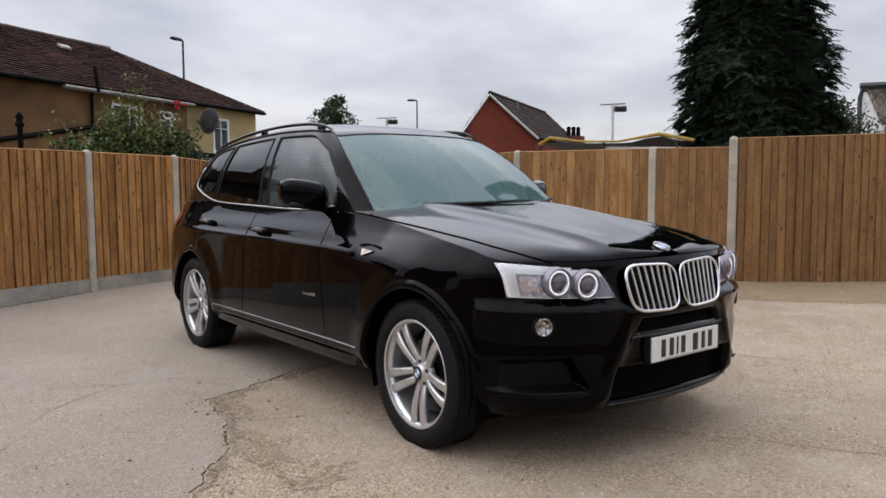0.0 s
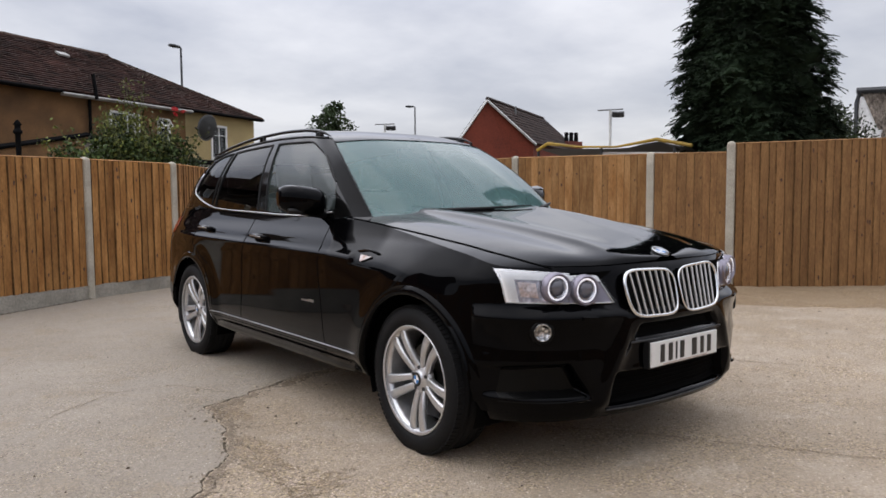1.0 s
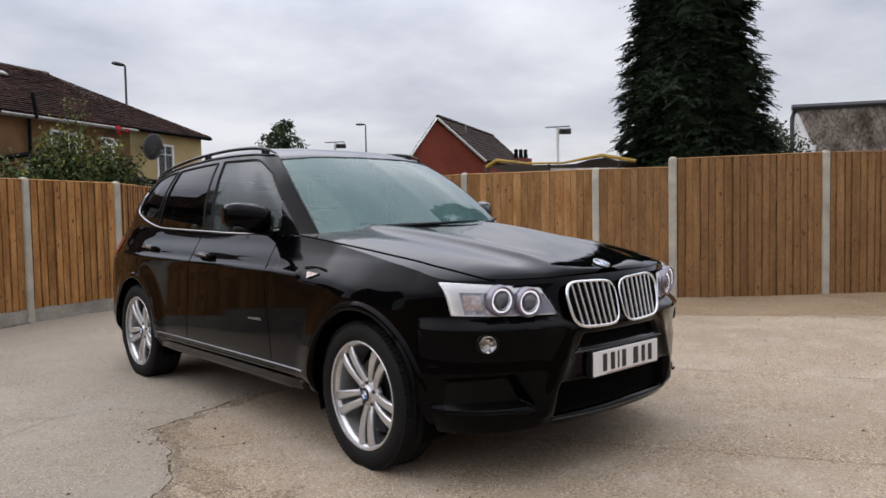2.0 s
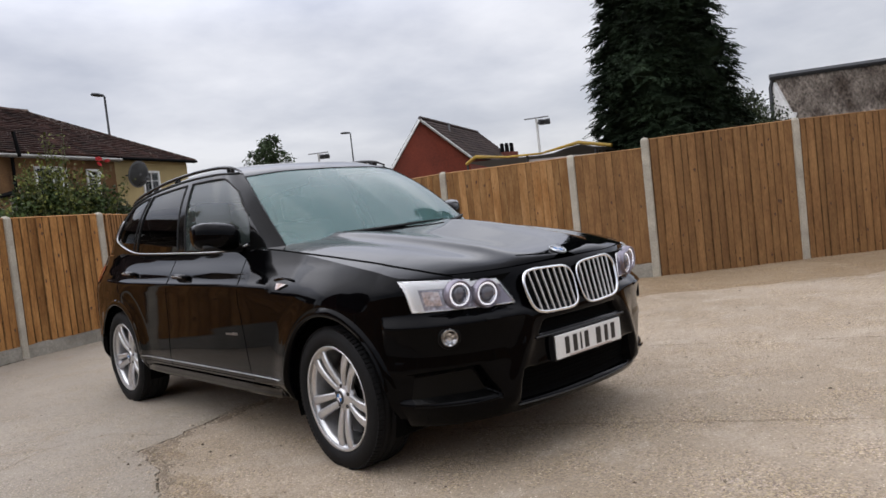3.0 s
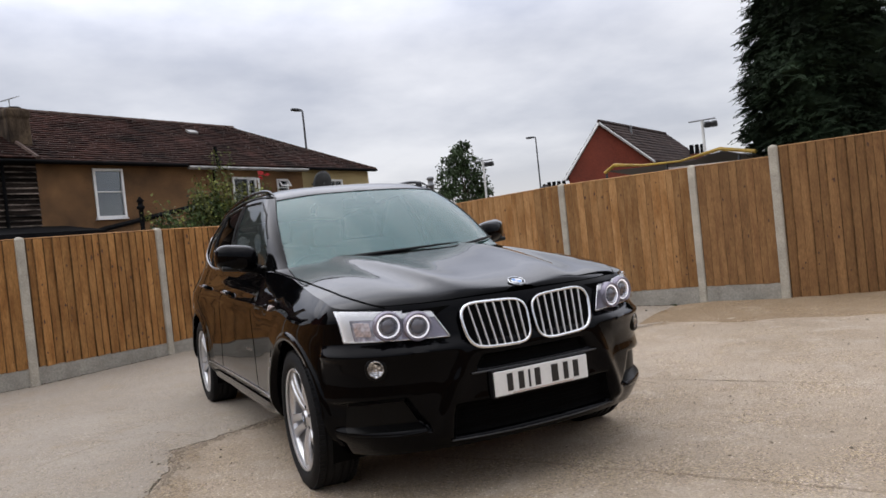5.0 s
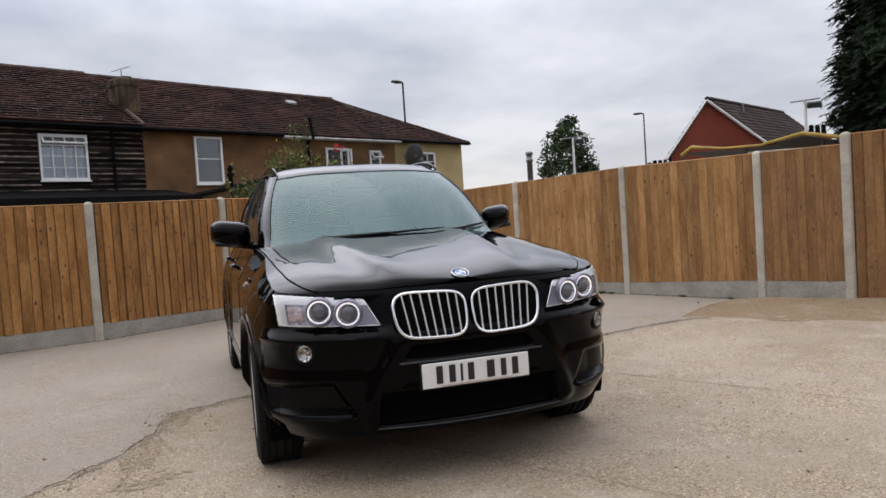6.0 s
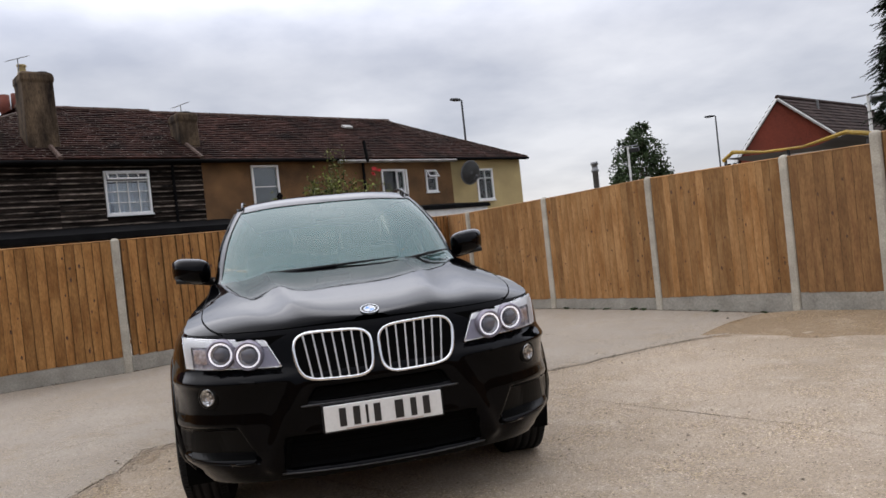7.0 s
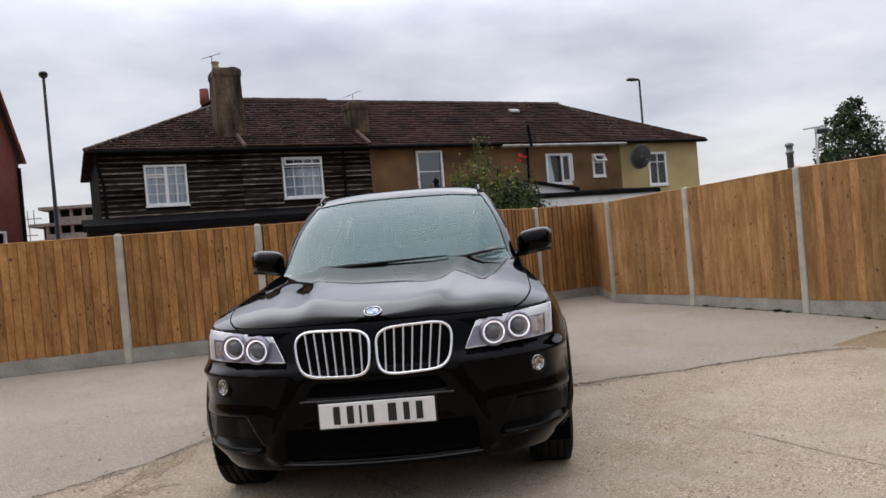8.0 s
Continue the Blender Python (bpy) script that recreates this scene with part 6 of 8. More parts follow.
def bumper_relief(x, z):
    """How far the bumper is pressed in at (x, z): intakes and slot sunk, two ridges between them proud."""
    if z > 0.750:
        return 0.0
    d = 0.070 * within(x, z, SIDE_INTAKE, 0.030) * min(1.0, max(0.25, (0.93 - x) / 0.18))
    d += 0.060 * within(x, z, LOW_INTAKE, 0.022)
    d += 0.040 * within(x, z, SLOT, 0.020)
    d -= 0.018 * math.exp(-(off_line(x, z, (0.30, 0.80), (0.505, 0.325)) / 0.036) ** 2) * min(1.0, max(0.0, (0.70 - z) / 0.14))
    # the shelf under the headlamps: it slopes out to a sharp brow and falls back below it
    reach = min(1.0, max(0.0, (x - 0.34) / 0.14)) * min(1.0, max(0.0, (1.0 - x) / 0.12))
    fall = (0.750 - z) / 0.048 if z > 0.702 else max(0.0, 1 - (0.702 - z) / 0.022) * 0.4 + max(0.0, 1 - (0.702 - z) / 0.14) * 0.6
    d -= 0.024 * reach * fall
    # a hollow under the shelf, between the ridges and round the fog lamps
    d += 0.008 * within(x, z, [(0.46, 0.50), (1.05, 0.50), (1.05, 0.70), (0.40, 0.70)], 0.09)
    d += 0.008 * within(abs(x), z, [(-0.2, 0.42), (0.42, 0.42), (0.36, 0.60), (-0.2, 0.60)], 0.08)
    return d


def body_point(k, z):
    """The shell at plan sample k (float) and height z, on the car's +x side."""
    if k == int(k):
        px, py, nx, ny = (float(q[int(k)]) for q in (PX, PY, NX, NY))
    else:
        px, py, nx, ny = (float(np.interp(k, np.arange(NU), q)) for q in (PX, PY, NX, NY))
    fr = front_in(z) if py < 0 else rear_in(z)
    sunk = bumper_relief(px, z) if py < -1.93 else 0.0
    x = px - nx * (side_in(z) + sunk)
    y = py - ny * (fr + sunk)
    if -2.1 < py < 2.0:
        x += arch_swell(y, z) * abs(nx)
        # a waist crease above the handles and a hollow in the doors
        x += 0.007 * math.exp(-((z - (0.905 + 0.012 * py)) / 0.02) ** 2) * (1 if -0.95 < py < 1.9 else 0.0)
        # the wing rolls in towards the bonnet
        roll = min(1.0, max(0.0, (py + 2.08) / 0.2)) * min(1.0, max(0.0, (-0.70 - py) / 0.45))
        x -= 0.052 * roll * min(1.0, max(0.0, (z - 0.75) / 0.25)) ** 2
    return Vector((max(0.0, x), y, z))


K_NOSE = [k for k in range(NU) if PY[k] < -1.7]


def nose_y(x, z):
    """How far forward the nose reaches at (x, z)."""
    pts = [body_point(k, z) for k in K_NOSE]
    return float(np.interp(abs(x), [p.x for p in pts], [p.y for p in pts]))


def flank_x(y, z):
    pts = [body_point(k, z) for k in range(max(0, int(np.searchsorted(PY, y)) - 3), min(NU, int(np.searchsorted(PY, y)) + 4))]
    return float(np.interp(y, [p.y for p in pts], [p.x for p in pts]))


def build_shell():
    """The lower body, open at the wheel arches."""
    bm = bmesh.new()
    NZ = 60
    for sgn in (1, -1):
        grid = []
        for k in range(NU):
            lo, hi = low_z(PY[k]), top_z(PY[k])
            col = []
            for j in range(NZ + 1):
                p = body_point(k, lo + (hi - lo) * j / NZ)
                col.append(bm.verts.new((sgn * p.x, p.y, p.z)))
            grid.append(col)
        for a, b in zip(grid, grid[1:]):
            for j in range(NZ):
                f = (a[j], b[j], b[j + 1], a[j + 1]) if sgn > 0 else (a[j], a[j + 1], b[j + 1], b[j])
                bm.faces.new(f)
    bmesh.ops.remove_doubles(bm, verts=[v for v in bm.verts if abs(v.co.x) < 1e-5], dist=0.0005)
    R = 0.415

    def inside(v):
        return abs(v.co.x) > 0.5 and min(math.hypot(v.co.y - AXLE_F, v.co.z - HUB_Z), math.hypot(v.co.y - AXLE_R, v.co.z - HUB_Z)) < R
    bmesh.ops.delete(bm, geom=[f for f in bm.faces if all(inside(v) for v in f.verts)], context="FACES")
    for v in bm.verts:
        if inside(v):
            cy = AXLE_F if v.co.y < 0 else AXLE_R
            d = math.hypot(v.co.y - cy, v.co.z - HUB_Z)
            v.co.y, v.co.z = cy + (v.co.y - cy) * R / d, HUB_Z + (v.co.z - HUB_Z) * R / d
    bmesh.ops.recalc_face_normals(bm, faces=bm.faces)
    return part("body", bm, M_PAINT, car, "gloss black body shell", smooth=True)


build_shell()

# bonnet and wing tops: one crowned surface with two long creases
hood_mid = curve1([(-2.4, 0.885), (-2.262, 0.926), (-2.2, 0.950), (-2.1, 0.977), (-2.0, 0.998), (-1.8, 1.034), (-1.6, 1.066), (-1.4, 1.095), (-1.2, 1.121), (-0.9, 1.150), (-0.6, 1.165)], 0.03)
seam_x = curve1([(-2.4, 0.40), (-2.2, 0.62), (-2.08, 0.72), (-1.9, 0.765), (-1.6, 0.78), (-1.1, 0.785), (-0.7, 0.80)], 0.05)


EDGE = [(body_point(k, top_z(PY[k])), k) for k in range(NU) if PY[k] < -0.35]
EY, EX, EZ = [p.y for p, _ in EDGE], [p.x for p, _ in EDGE], [p.z for p, _ in EDGE]


def top_at(x, y):
    """Height of the bonnet and the wing tops."""
    xe, ze = float(np.interp(y, EY, EX)), float(np.interp(y, EY, EZ))
    t = min(1.0, abs(x) / max(0.02, xe))
    zc = max(hood_mid(y), ze)
    z = ze + (zc - ze) * (1 - t ** 3.6)
    ridge = 0.30 + 0.16 * (y + 2.2) / 1.3
    # the raised middle: a sharp crease, then a hollow flank towards the wing
    fade = min(1, max(0, (y + 2.3) / 0.3))
    over = abs(x) - ridge
    z += fade * (0.013 * math.exp(-((over / (0.045 if over > 0 else 0.12)) ** 2)) - 0.007 * math.exp(-(((over - 0.13) / 0.07) ** 2)))
    return z


def build_top(name, inner, lift, label):
    bm = bmesh.new()
    ys = np.linspace(-2.262, -0.62, 60)
    for sgn in ((1,) if inner else (1, -1)):
        rows = []
        for y in ys:
            xe, xs = float(np.interp(y, EY, EX)), min(seam_x(y), float(np.interp(y, EY, EX)) - 0.004)
            if inner:
                row = [(x, min(y, -1.09 + 0.33 * (x / 0.78) ** 2), 0) for x in np.linspace(-xs + 0.003, xs - 0.003, 81)]
                row = [(x, yy, top_at(x, yy) + lift) for x, yy, _ in row]
            else:
                row = [(sgn * x, y, top_at(x, y)) for x in np.linspace(xs, xe, 12)]
            rows.append(row)
        sheet(bm, rows)
    bmesh.ops.dissolve_degenerate(bm, dist=0.0002, edges=list(bm.edges))
    bmesh.ops.recalc_face_normals(bm, faces=bm.faces)
    if sum(f.normal.z for f in bm.faces) < 0:
        bmesh.ops.reverse_faces(bm, faces=list(bm.faces))
    return part(name, bm, M_PAINT, car, label, smooth=True)


build_top("bonnet", True, 0.004, "gloss black bonnet with two raised creases")
build_top("wing_top", False, 0.0, "")
# shadow gap under the bonnet's edge
for sgn in (1, -1):
    bm = bmesh.new()
    tube(bm, [(sgn * seam_x(y), y, top_at(seam_x(y), y) + 0.001) for y in np.linspace(-2.15, -0.8, 40)], 0.0035, 5)
    part("bonnet_gap", bm, M_GRILLE_BLACK, car)

# ---- cabin: windows, pillars and roof over one smooth form ----
CAB_LOW = [(0, -1.10, 1.118), (0.42, -1.035, 1.125), (0.742, -0.80, 1.142), (0.803, -0.30, 1.088), (0.815, 0.42, 1.098), (0.805, 1.10, 1.118), (0.775, 1.66, 1.15), (0.70, 2.03, 1.15), (0.40, 2.15, 1.11), (0, 2.19, 1.10)]
CAB_TOP = [(0, -0.262, 1.618), (0.34, -0.245, 1.612), (0.590, -0.185, 1.588), (0.622, 0.05, 1.606), (0.628, 0.50, 1.612), (0.620, 1.05, 1.592), (0.598, 1.50, 1.555), (0.555, 1.80, 1.512), (0.32, 1.87, 1.535), (0, 1.89, 1.54)]
N_CAB = 24
low_line, top_line = spline(CAB_LOW, N_CAB), spline(CAB_TOP, N_CAB)


def cab(u, v, out=0.0):
    """A place on the cabin: u counts the knots from the screen's middle to the tail's middle, v goes from waist to roof."""
    sgn = -1 if u < 0 else 1
    i = min(len(low_line) - 1.001, abs(u) * N_CAB)
    k, f = int(i), i - int(i)
    a, b = low_line[k].lerp(low_line[k + 1], f), top_line[k].lerp(top_line[k + 1], f)
    p = a.lerp(b, v)
    swell = 0.034 * math.sin(math.pi * min(1, max(0, v))) + out
    c = Vector((0, 0.35, p.z))
    d = p - c
    n = Vector((d.x / 0.75 ** 2, d.y / 1.45 ** 2, 0.0))
    if abs(u) > 2.15 and abs(u) < 6.8:
        n = Vector((1, 0, 0.35))
    elif abs(u) <= 2.15:
        w = min(1, max(0, (abs(u) - 1.7) / 0.45))
        n = Vector((0.35 * p.x, -0.62, 0.75)).normalized().lerp(Vector((1, 0, 0.35)).normalized(), w)
    n.normalize()
    p = p + n * swell
    return Vector((sgn * p.x, p.y, p.z))


def cab_sheet(bm, u0, u1, v0, v1, nu=20, nv=10, out=0.0):
    sheet(bm, [[cab(u, v, out) for u in np.linspace(u0, u1, nu + 1)] for v in np.linspace(v0, v1, nv + 1)])
    return bm


def outward(bm):
    bm.normal_update()
    for f in bm.faces:
        c = f.calc_center_median() - Vector((0, 0.4, 1.1))
        if f.normal.dot(c) < 0:
            f.normal_flip()
    return bm


V0, V1 = 0.05, 0.925
WIN = {"front": (2.20, 3.80), "rear": (3.98, 5.16), "quarter": (5.28, 6.22)}


def sill_v(u):
    """The lower edge of the side windows: a sail at the front corner, a kink upwards at the tail."""
    u = abs(u)
    return V0 + 0.30 * max(0.0, 1 - (u - 2.20) / 0.26) + 0.20 * min(1.0, max(0.0, (u - 5.05) / 1.17)) ** 1.6


def head_v(u):
    """The upper edge, rounded down to the windscreen pillar and a little to the tail."""
    u = abs(u)
    return V1 - 0.22 * max(0.0, 1 - (u - 2.20) / 0.62) ** 2 - 0.05 * max(0.0, (u - 5.6) / 0.62) ** 2


def side_sheet(u0, u1, low, high, nu, nv, out=0.0):
    """A strip of the cabin's side between two edges."""
    bm = bmesh.new()
    sheet(bm, [[cab(u, low(u) + (high(u) - low(u)) * j / nv, out) for u in np.linspace(u0, u1, nu + 1)] for j in range(nv + 1)])
    return outward(bm)


screen = part("windscreen", outward(cab_sheet(bmesh.new(), -1.90, 1.90, -0.09, 0.905, 44, 16)), M_SCREEN_GLASS, car, "tinted windscreen", smooth=True)
screen.visible_shadow = False
for sgn in (1, -1):
    for name, (a, b) in WIN.items():
        g = part("side_window" if name != "quarter" else "quarter_window", side_sheet(sgn * a, sgn * b, sill_v, head_v, 22, 8, -0.004),
                 M_SIDE_GLASS if name == "front" else M_PRIVACY_GLASS, car, "clear front side window" if name == "front" else "dark privacy glass", smooth=True)
        if name == "front":
            g.visible_shadow = False
    part("windscreen_pillar", outward(cab_sheet(bmesh.new(), sgn * 1.90, sgn * 2.20, -0.14, 1.0, 10, 14)), M_PAINT, car, smooth=True)
    for name, a, b in (("door_pillar", 3.80, 3.98), ("rear_pillar", 5.16, 5.28)):
        part(name, side_sheet(sgn * a, sgn * b, sill_v, head_v, 4, 8), M_BLACK_GLOSS, car, smooth=True)
    part("tail_pillar", outward(cab_sheet(bmesh.new(), sgn * 6.22, sgn * 7.25, -0.03, 1.0, 8, 10)), M_PAINT, car, smooth=True)
    part("window_header", side_sheet(sgn * 2.20, sgn * 6.22, head_v, lambda u: 1.0, 60, 3), M_PAINT, car, smooth=True)
    part("waist_rail", side_sheet(sgn * 2.20, sgn * 6.22, lambda u: -0.06, sill_v, 60, 3), M_BLACK_GLOSS, car, smooth=True)
    # bright strip round the lower edge of the windows
    bm = bmesh.new()
    pts = [cab(sgn * u, sill_v(u) - 0.026, 0.006) for u in np.linspace(2.52, 6.16, 70)]
    pts += [cab(sgn * u, v, 0.006) for u, v in ((6.25, 0.27), (6.30, 0.36), (6.30, 0.5), (6.27, 0.62))]
    tube(bm, pts, 0.0055, 6)
    part("window_strip", bm, M_SATIN, car, "satin aluminium window strip", smooth=True)
    # rubber seals
    bm = bmesh.new()
    tube(bm, [cab(sgn * 1.905, v, 0.002) for v in np.linspace(0, 0.93, 16)], 0.004, 6)
    for a, b in WIN.values():
        loop = [cab(sgn * a, v, 0.0) for v in np.linspace(sill_v(a), head_v(a), 8)] + [cab(sgn * u, head_v(u), 0.0) for u in np.linspace(a, b, 24)] + [cab(sgn * b, v, 0.0) for v in np.linspace(head_v(b), sill_v(b), 8)]
        tube(bm, loop, 0.007, 5)
    tube(bm, [cab(sgn * u, 1.0, 0.004) for u in np.linspace(2.0, 6.6, 50)], 0.006, 6)
    part("window_seal", bm, M_BLACK_PLASTIC, car)
bm = bmesh.new()
tube(bm, [cab(u, 0.905, 0.0) for u in np.linspace(-1.9, 1.9, 40)], 0.0055, 6)
part("screen_header_seal", bm, M_BLACK_PLASTIC, car)
part("tail_window", outward(cab_sheet(bmesh.new(), 7.25, 9.0, 0.1, 0.95, 20, 8)), M_PRIVACY_GLASS, car, "dark tail window", smooth=True)
part("tail_window", outward(cab_sheet(bmesh.new(), -9.0, -7.25, 0.1, 0.95, 20, 8)), M_PRIVACY_GLASS, car, "dark tail window", smooth=True)
for a, b in ((0.95, 1.0), (-0.05, 0.1)):
    part("tail_frame", outward(cab_sheet(bmesh.new(), 7.25, 9.0, a, b, 20, 2)), M_PAINT, car, smooth=True)
    part("tail_frame", outward(cab_sheet(bmesh.new(), -9.0, -7.25, a, b, 20, 2)), M_PAINT, car, smooth=True)

# roof skin, drawn in from the top line
bm = bmesh.new()
RING_U = list(np.linspace(-9.0, 9.0, 181))[:-1]
ring = [cab(u, 1.0) for u in RING_U]


def roof_at(p, q):
    return Vector((p.x * q, 0.78 + (p.y - 0.78) * q, p.z + (1.698 - 0.018 * abs(p.y - 0.6) - p.z) * (1 - q ** 3.6)))


# the front edge rolls down to the windscreen
rows = []
for j in range(7):
    row = []
    for u, p in zip(RING_U, ring):
        w = min(1.0, max(0.0, (2.05 - abs(u)) / 0.2))
        s = j / 6
        roll = cab(u, 0.905) * (1 - s) ** 2 + cab(u, 0.99) * 2 * s * (1 - s) + roof_at(p, 1 - 1.5 / 12) * s * s
        row.append(roof_at(p, 1 - s * 1.5 / 12).lerp(roll, w))
    rows.append(row)
for k in range(2, 12):
    t = k / 12
    q = 1 - t
    rows.append([roof_at(p, q) for p in ring])
vs = sheet(bm, rows, closed=True)
bm.faces.new(vs[-1])
part("roof", outward(bm), M_PAINT, car, "gloss black roof", smooth=True)
bm = bmesh.new()
sheet(bm, [[(p.x * q * 0.96, 0.78 + (p.y - 0.78) * q * 0.96, p.z - 0.035) for p in ring] for q in (1, 0.7, 0.4, 0.05)], closed=True)
part("headliner", bm, M_HEADLINER, car, "pale roof lining")

# roof rails: slim bars that run down into the roof at both ends
for sgn in (1, -1):
    bm = bmesh.new()
    base = [Vector((sgn * 0.588, y, z)) for y, z in ((-0.20, 1.596), (-0.10, 1.628), (0.04, 1.648), (0.2, 1.658), (0.5, 1.662), (0.95, 1.645), (1.35, 1.606), (1.6, 1.568), (1.72, 1.535))]
    line = spline(base, 6)
    tube(bm, line, [0.0105 * min(1.0, 0.35 + 0.65 * min(k, len(line) - 1 - k) / 8) for k in range(len(line))], 8, flat=1.15)
    for y, z in ((-0.06, 1.622), (0.78, 1.642), (1.62, 1.55)):
        box(bm, sgn * 0.588 - 0.009, sgn * 0.588 + 0.009, y - 0.04, y + 0.04, z - 0.03, z + 0.01, 0.004)
    part("roof_rail", bm, M_BLACK_GLOSS, car, "gloss black roof rail", smooth=True)

# cowl, wipers
bm = bmesh.new()
sheet(bm, [[(x, -1.14 + 0.36 * (x / 0.78) ** 2 + d, z + 0.022 * (x / 0.74) ** 2) for x in np.linspace(-0.76, 0.76, 30)] for d, z in ((0.0, 1.055), (0.05, 1.06), (0.12, 1.07))])
part("cowl", outward(bm), M_BLACK_PLASTIC, car, "black plastic cowl", smooth=True)


def wiper(pts, name):
    bm = bmesh.new()
    tube(bm, pts, [0.010, 0.0105, 0.0095, 0.007, 0.004][: len(pts)], 6)
    return part(name, bm, M_BLACK_PLASTIC, car, smooth=True)


def on_screen(u, v, out=0.018):
    return cab(u, v, out)


wiper([on_screen(-1.05, -0.004), on_screen(-0.6, 0.010), on_screen(-0.1, 0.020), on_screen(0.4, 0.028), on_screen(0.8, 0.030)], "wiper")
wiper([on_screen(0.92, -0.002), on_screen(1.15, 0.008), on_screen(1.4, 0.014), on_screen(1.62, 0.018), on_screen(1.84, 0.020)], "wiper")
wiper([on_screen(-0.95, -0.022, 0.026), on_screen(-0.6, -0.004, 0.026), on_screen(-0.1, 0.012, 0.026)], "wiper_arm")
wiper([on_screen(0.9, -0.020, 0.026), on_screen(1.15, -0.004, 0.026), on_screen(1.4, 0.009, 0.026)], "wiper_arm")


# ---- the nose ----
def nose_patch(quad, nx, nz, out, bulge=0.0):
    """A patch that lies on the nose: quad gives (x, z) for two shares from 0 to 1."""
    rows = []
    for j in range(nz + 1):
        row = []
        for i in range(nx + 1):
            x, z = quad(i / nx, j / nz)
            lift = out + bulge * math.sin(math.pi * i / nx) * math.sin(math.pi * j / nz)
            row.append((x, nose_y(x, z) - lift, z))
        rows.append(row)
    bm = bmesh.new()
    sheet(bm, rows)
    bm.normal_update()
    for f in bm.faces:
        if f.normal.y > 0:
            f.normal_flip()
    return bm


def nose_line(points, out):
    return [Vector((x, nose_y(x, z) - out, z)) for x, z in points]


def kidney_outline(sgn, n=48):
    """Rounded upright grille outline in (x, z)."""
    cx, cz, hw, hh = sgn * 0.185, 0.780, 0.170, 0.102
    pts = []
    for k in range(n):
        a = 2 * math.pi * k / n
        c, s = math.cos(a), math.sin(a)
        x = hw * math.copysign(abs(c) ** 0.42, c)
        z = hh * math.copysign(abs(s) ** 0.55, s)
        # the outer side draws in towards the foot
        x = x * (1.015 - 0.13 * max(0.0, (0.3 - z / hh) / 1.3) ** 1.3) if c > 0 else x * (0.99 + 0.02 * z / hh)
        pts.append((cx + sgn * x, cz + z + 0.006 * (x / hw)))
    return pts


def grille_y(x, z):
    return nose_y(x, 0.65) - 0.002 + max(0.0, z - 0.68) * 0.24


for sgn in (1, -1):
    out = kidney_outline(sgn)
    bm = bmesh.new()
    loop = [Vector((x, grille_y(x, z), z)) for x, z in out]
    loop.append(loop[0])
    loop.append(loop[1])
    tube(bm, loop, 0.0058, 8, caps=False, flat=1.4)
    kid = part("grille_frame", bm, M_CHROME, car, "chrome kidney grille frame", smooth=True)
    bm = bmesh.new()
    c = bm.verts.new((sgn * 0.185, grille_y(0.185, 0.78) + 0.005, 0.78))
    ringv = [bm.verts.new((p.x, p.y + 0.005, p.z)) for p in loop[:-2]]
    for a, b in zip(ringv, ringv[1:] + ringv[:1]):
        bm.faces.new((a, b, c))
    outward(bm)
    part("grille_back", bm, M_GRILLE_BLACK, kid)
    # seven slats that fan with the grille's sides
    for k in range(7):
        share = (k + 0.78) / 7.56
        x_top, x_low = sgn * (0.024 + 0.322 * share), sgn * (0.023 + 0.292 * share)
        inside = []
        for t in np.linspace(0, 1, 41):
            x, z = x_low + (x_top - x_low) * t, 0.678 + 0.204 * t
            zs = [z0 + (z1 - z0) * (x - x0) / (x1 - x0) for (x0, z0), (x1, z1) in zip(out, out[1:] + out[:1]) if (x0 - x) * (x1 - x) <= 0 and x0 != x1]
            if len(zs) > 1 and min(zs) < z < max(zs):
                inside.append((x, z))
        (x0, z0), (x1, z1) = inside[0], inside[-1]
        bm = bmesh.new()
        rows = []
        for t in np.linspace(0, 1, 7):
            x, z = x0 + (x1 - x0) * t, z0 + (z1 - z0) * t
            y = grille_y(x, z) + 0.002
            rows.append([(x - 0.0042, y - 0.003, z), (x - 0.0025, y - 0.006, z), (x + 0.0025, y - 0.006, z), (x + 0.0042, y - 0.003, z), (x + 0.0030, y + 0.012, z), (x - 0.0030, y + 0.012, z)])
        sheet(bm, rows, closed=True)
        bmesh.ops.recalc_face_normals(bm, faces=bm.faces)
        part("grille_slat", bm, M_SLAT, kid, "titanium-grey grille slat")

# dark panel behind the grilles
bm = bmesh.new()
sheet(bm, [[(x, nose_y(x, 0.70) + 0.075, z) for x in np.linspace(-0.6, 0.6, 20)] for z in (0.55, 0.72, 0.885)])
part("radiator_panel", bm, M_GRILLE_BLACK, car)

# maker's roundel: plain rings and quarters
bm = bmesh.new()
lathe(bm, [(0.001, 0.006), (0.026, 0.006), (0.028, 0.009), (0.0415, 0.007), (0.0415, 0.0)], 32, "Z")
ROUNDEL = pose(0, -2.226, 0.943, 24, 0, 0)
bmesh.ops.transform(bm, matrix=ROUNDEL, verts=bm.verts)
badge = part("badge", bm, M_INK, car, "round enamel badge", smooth=False)


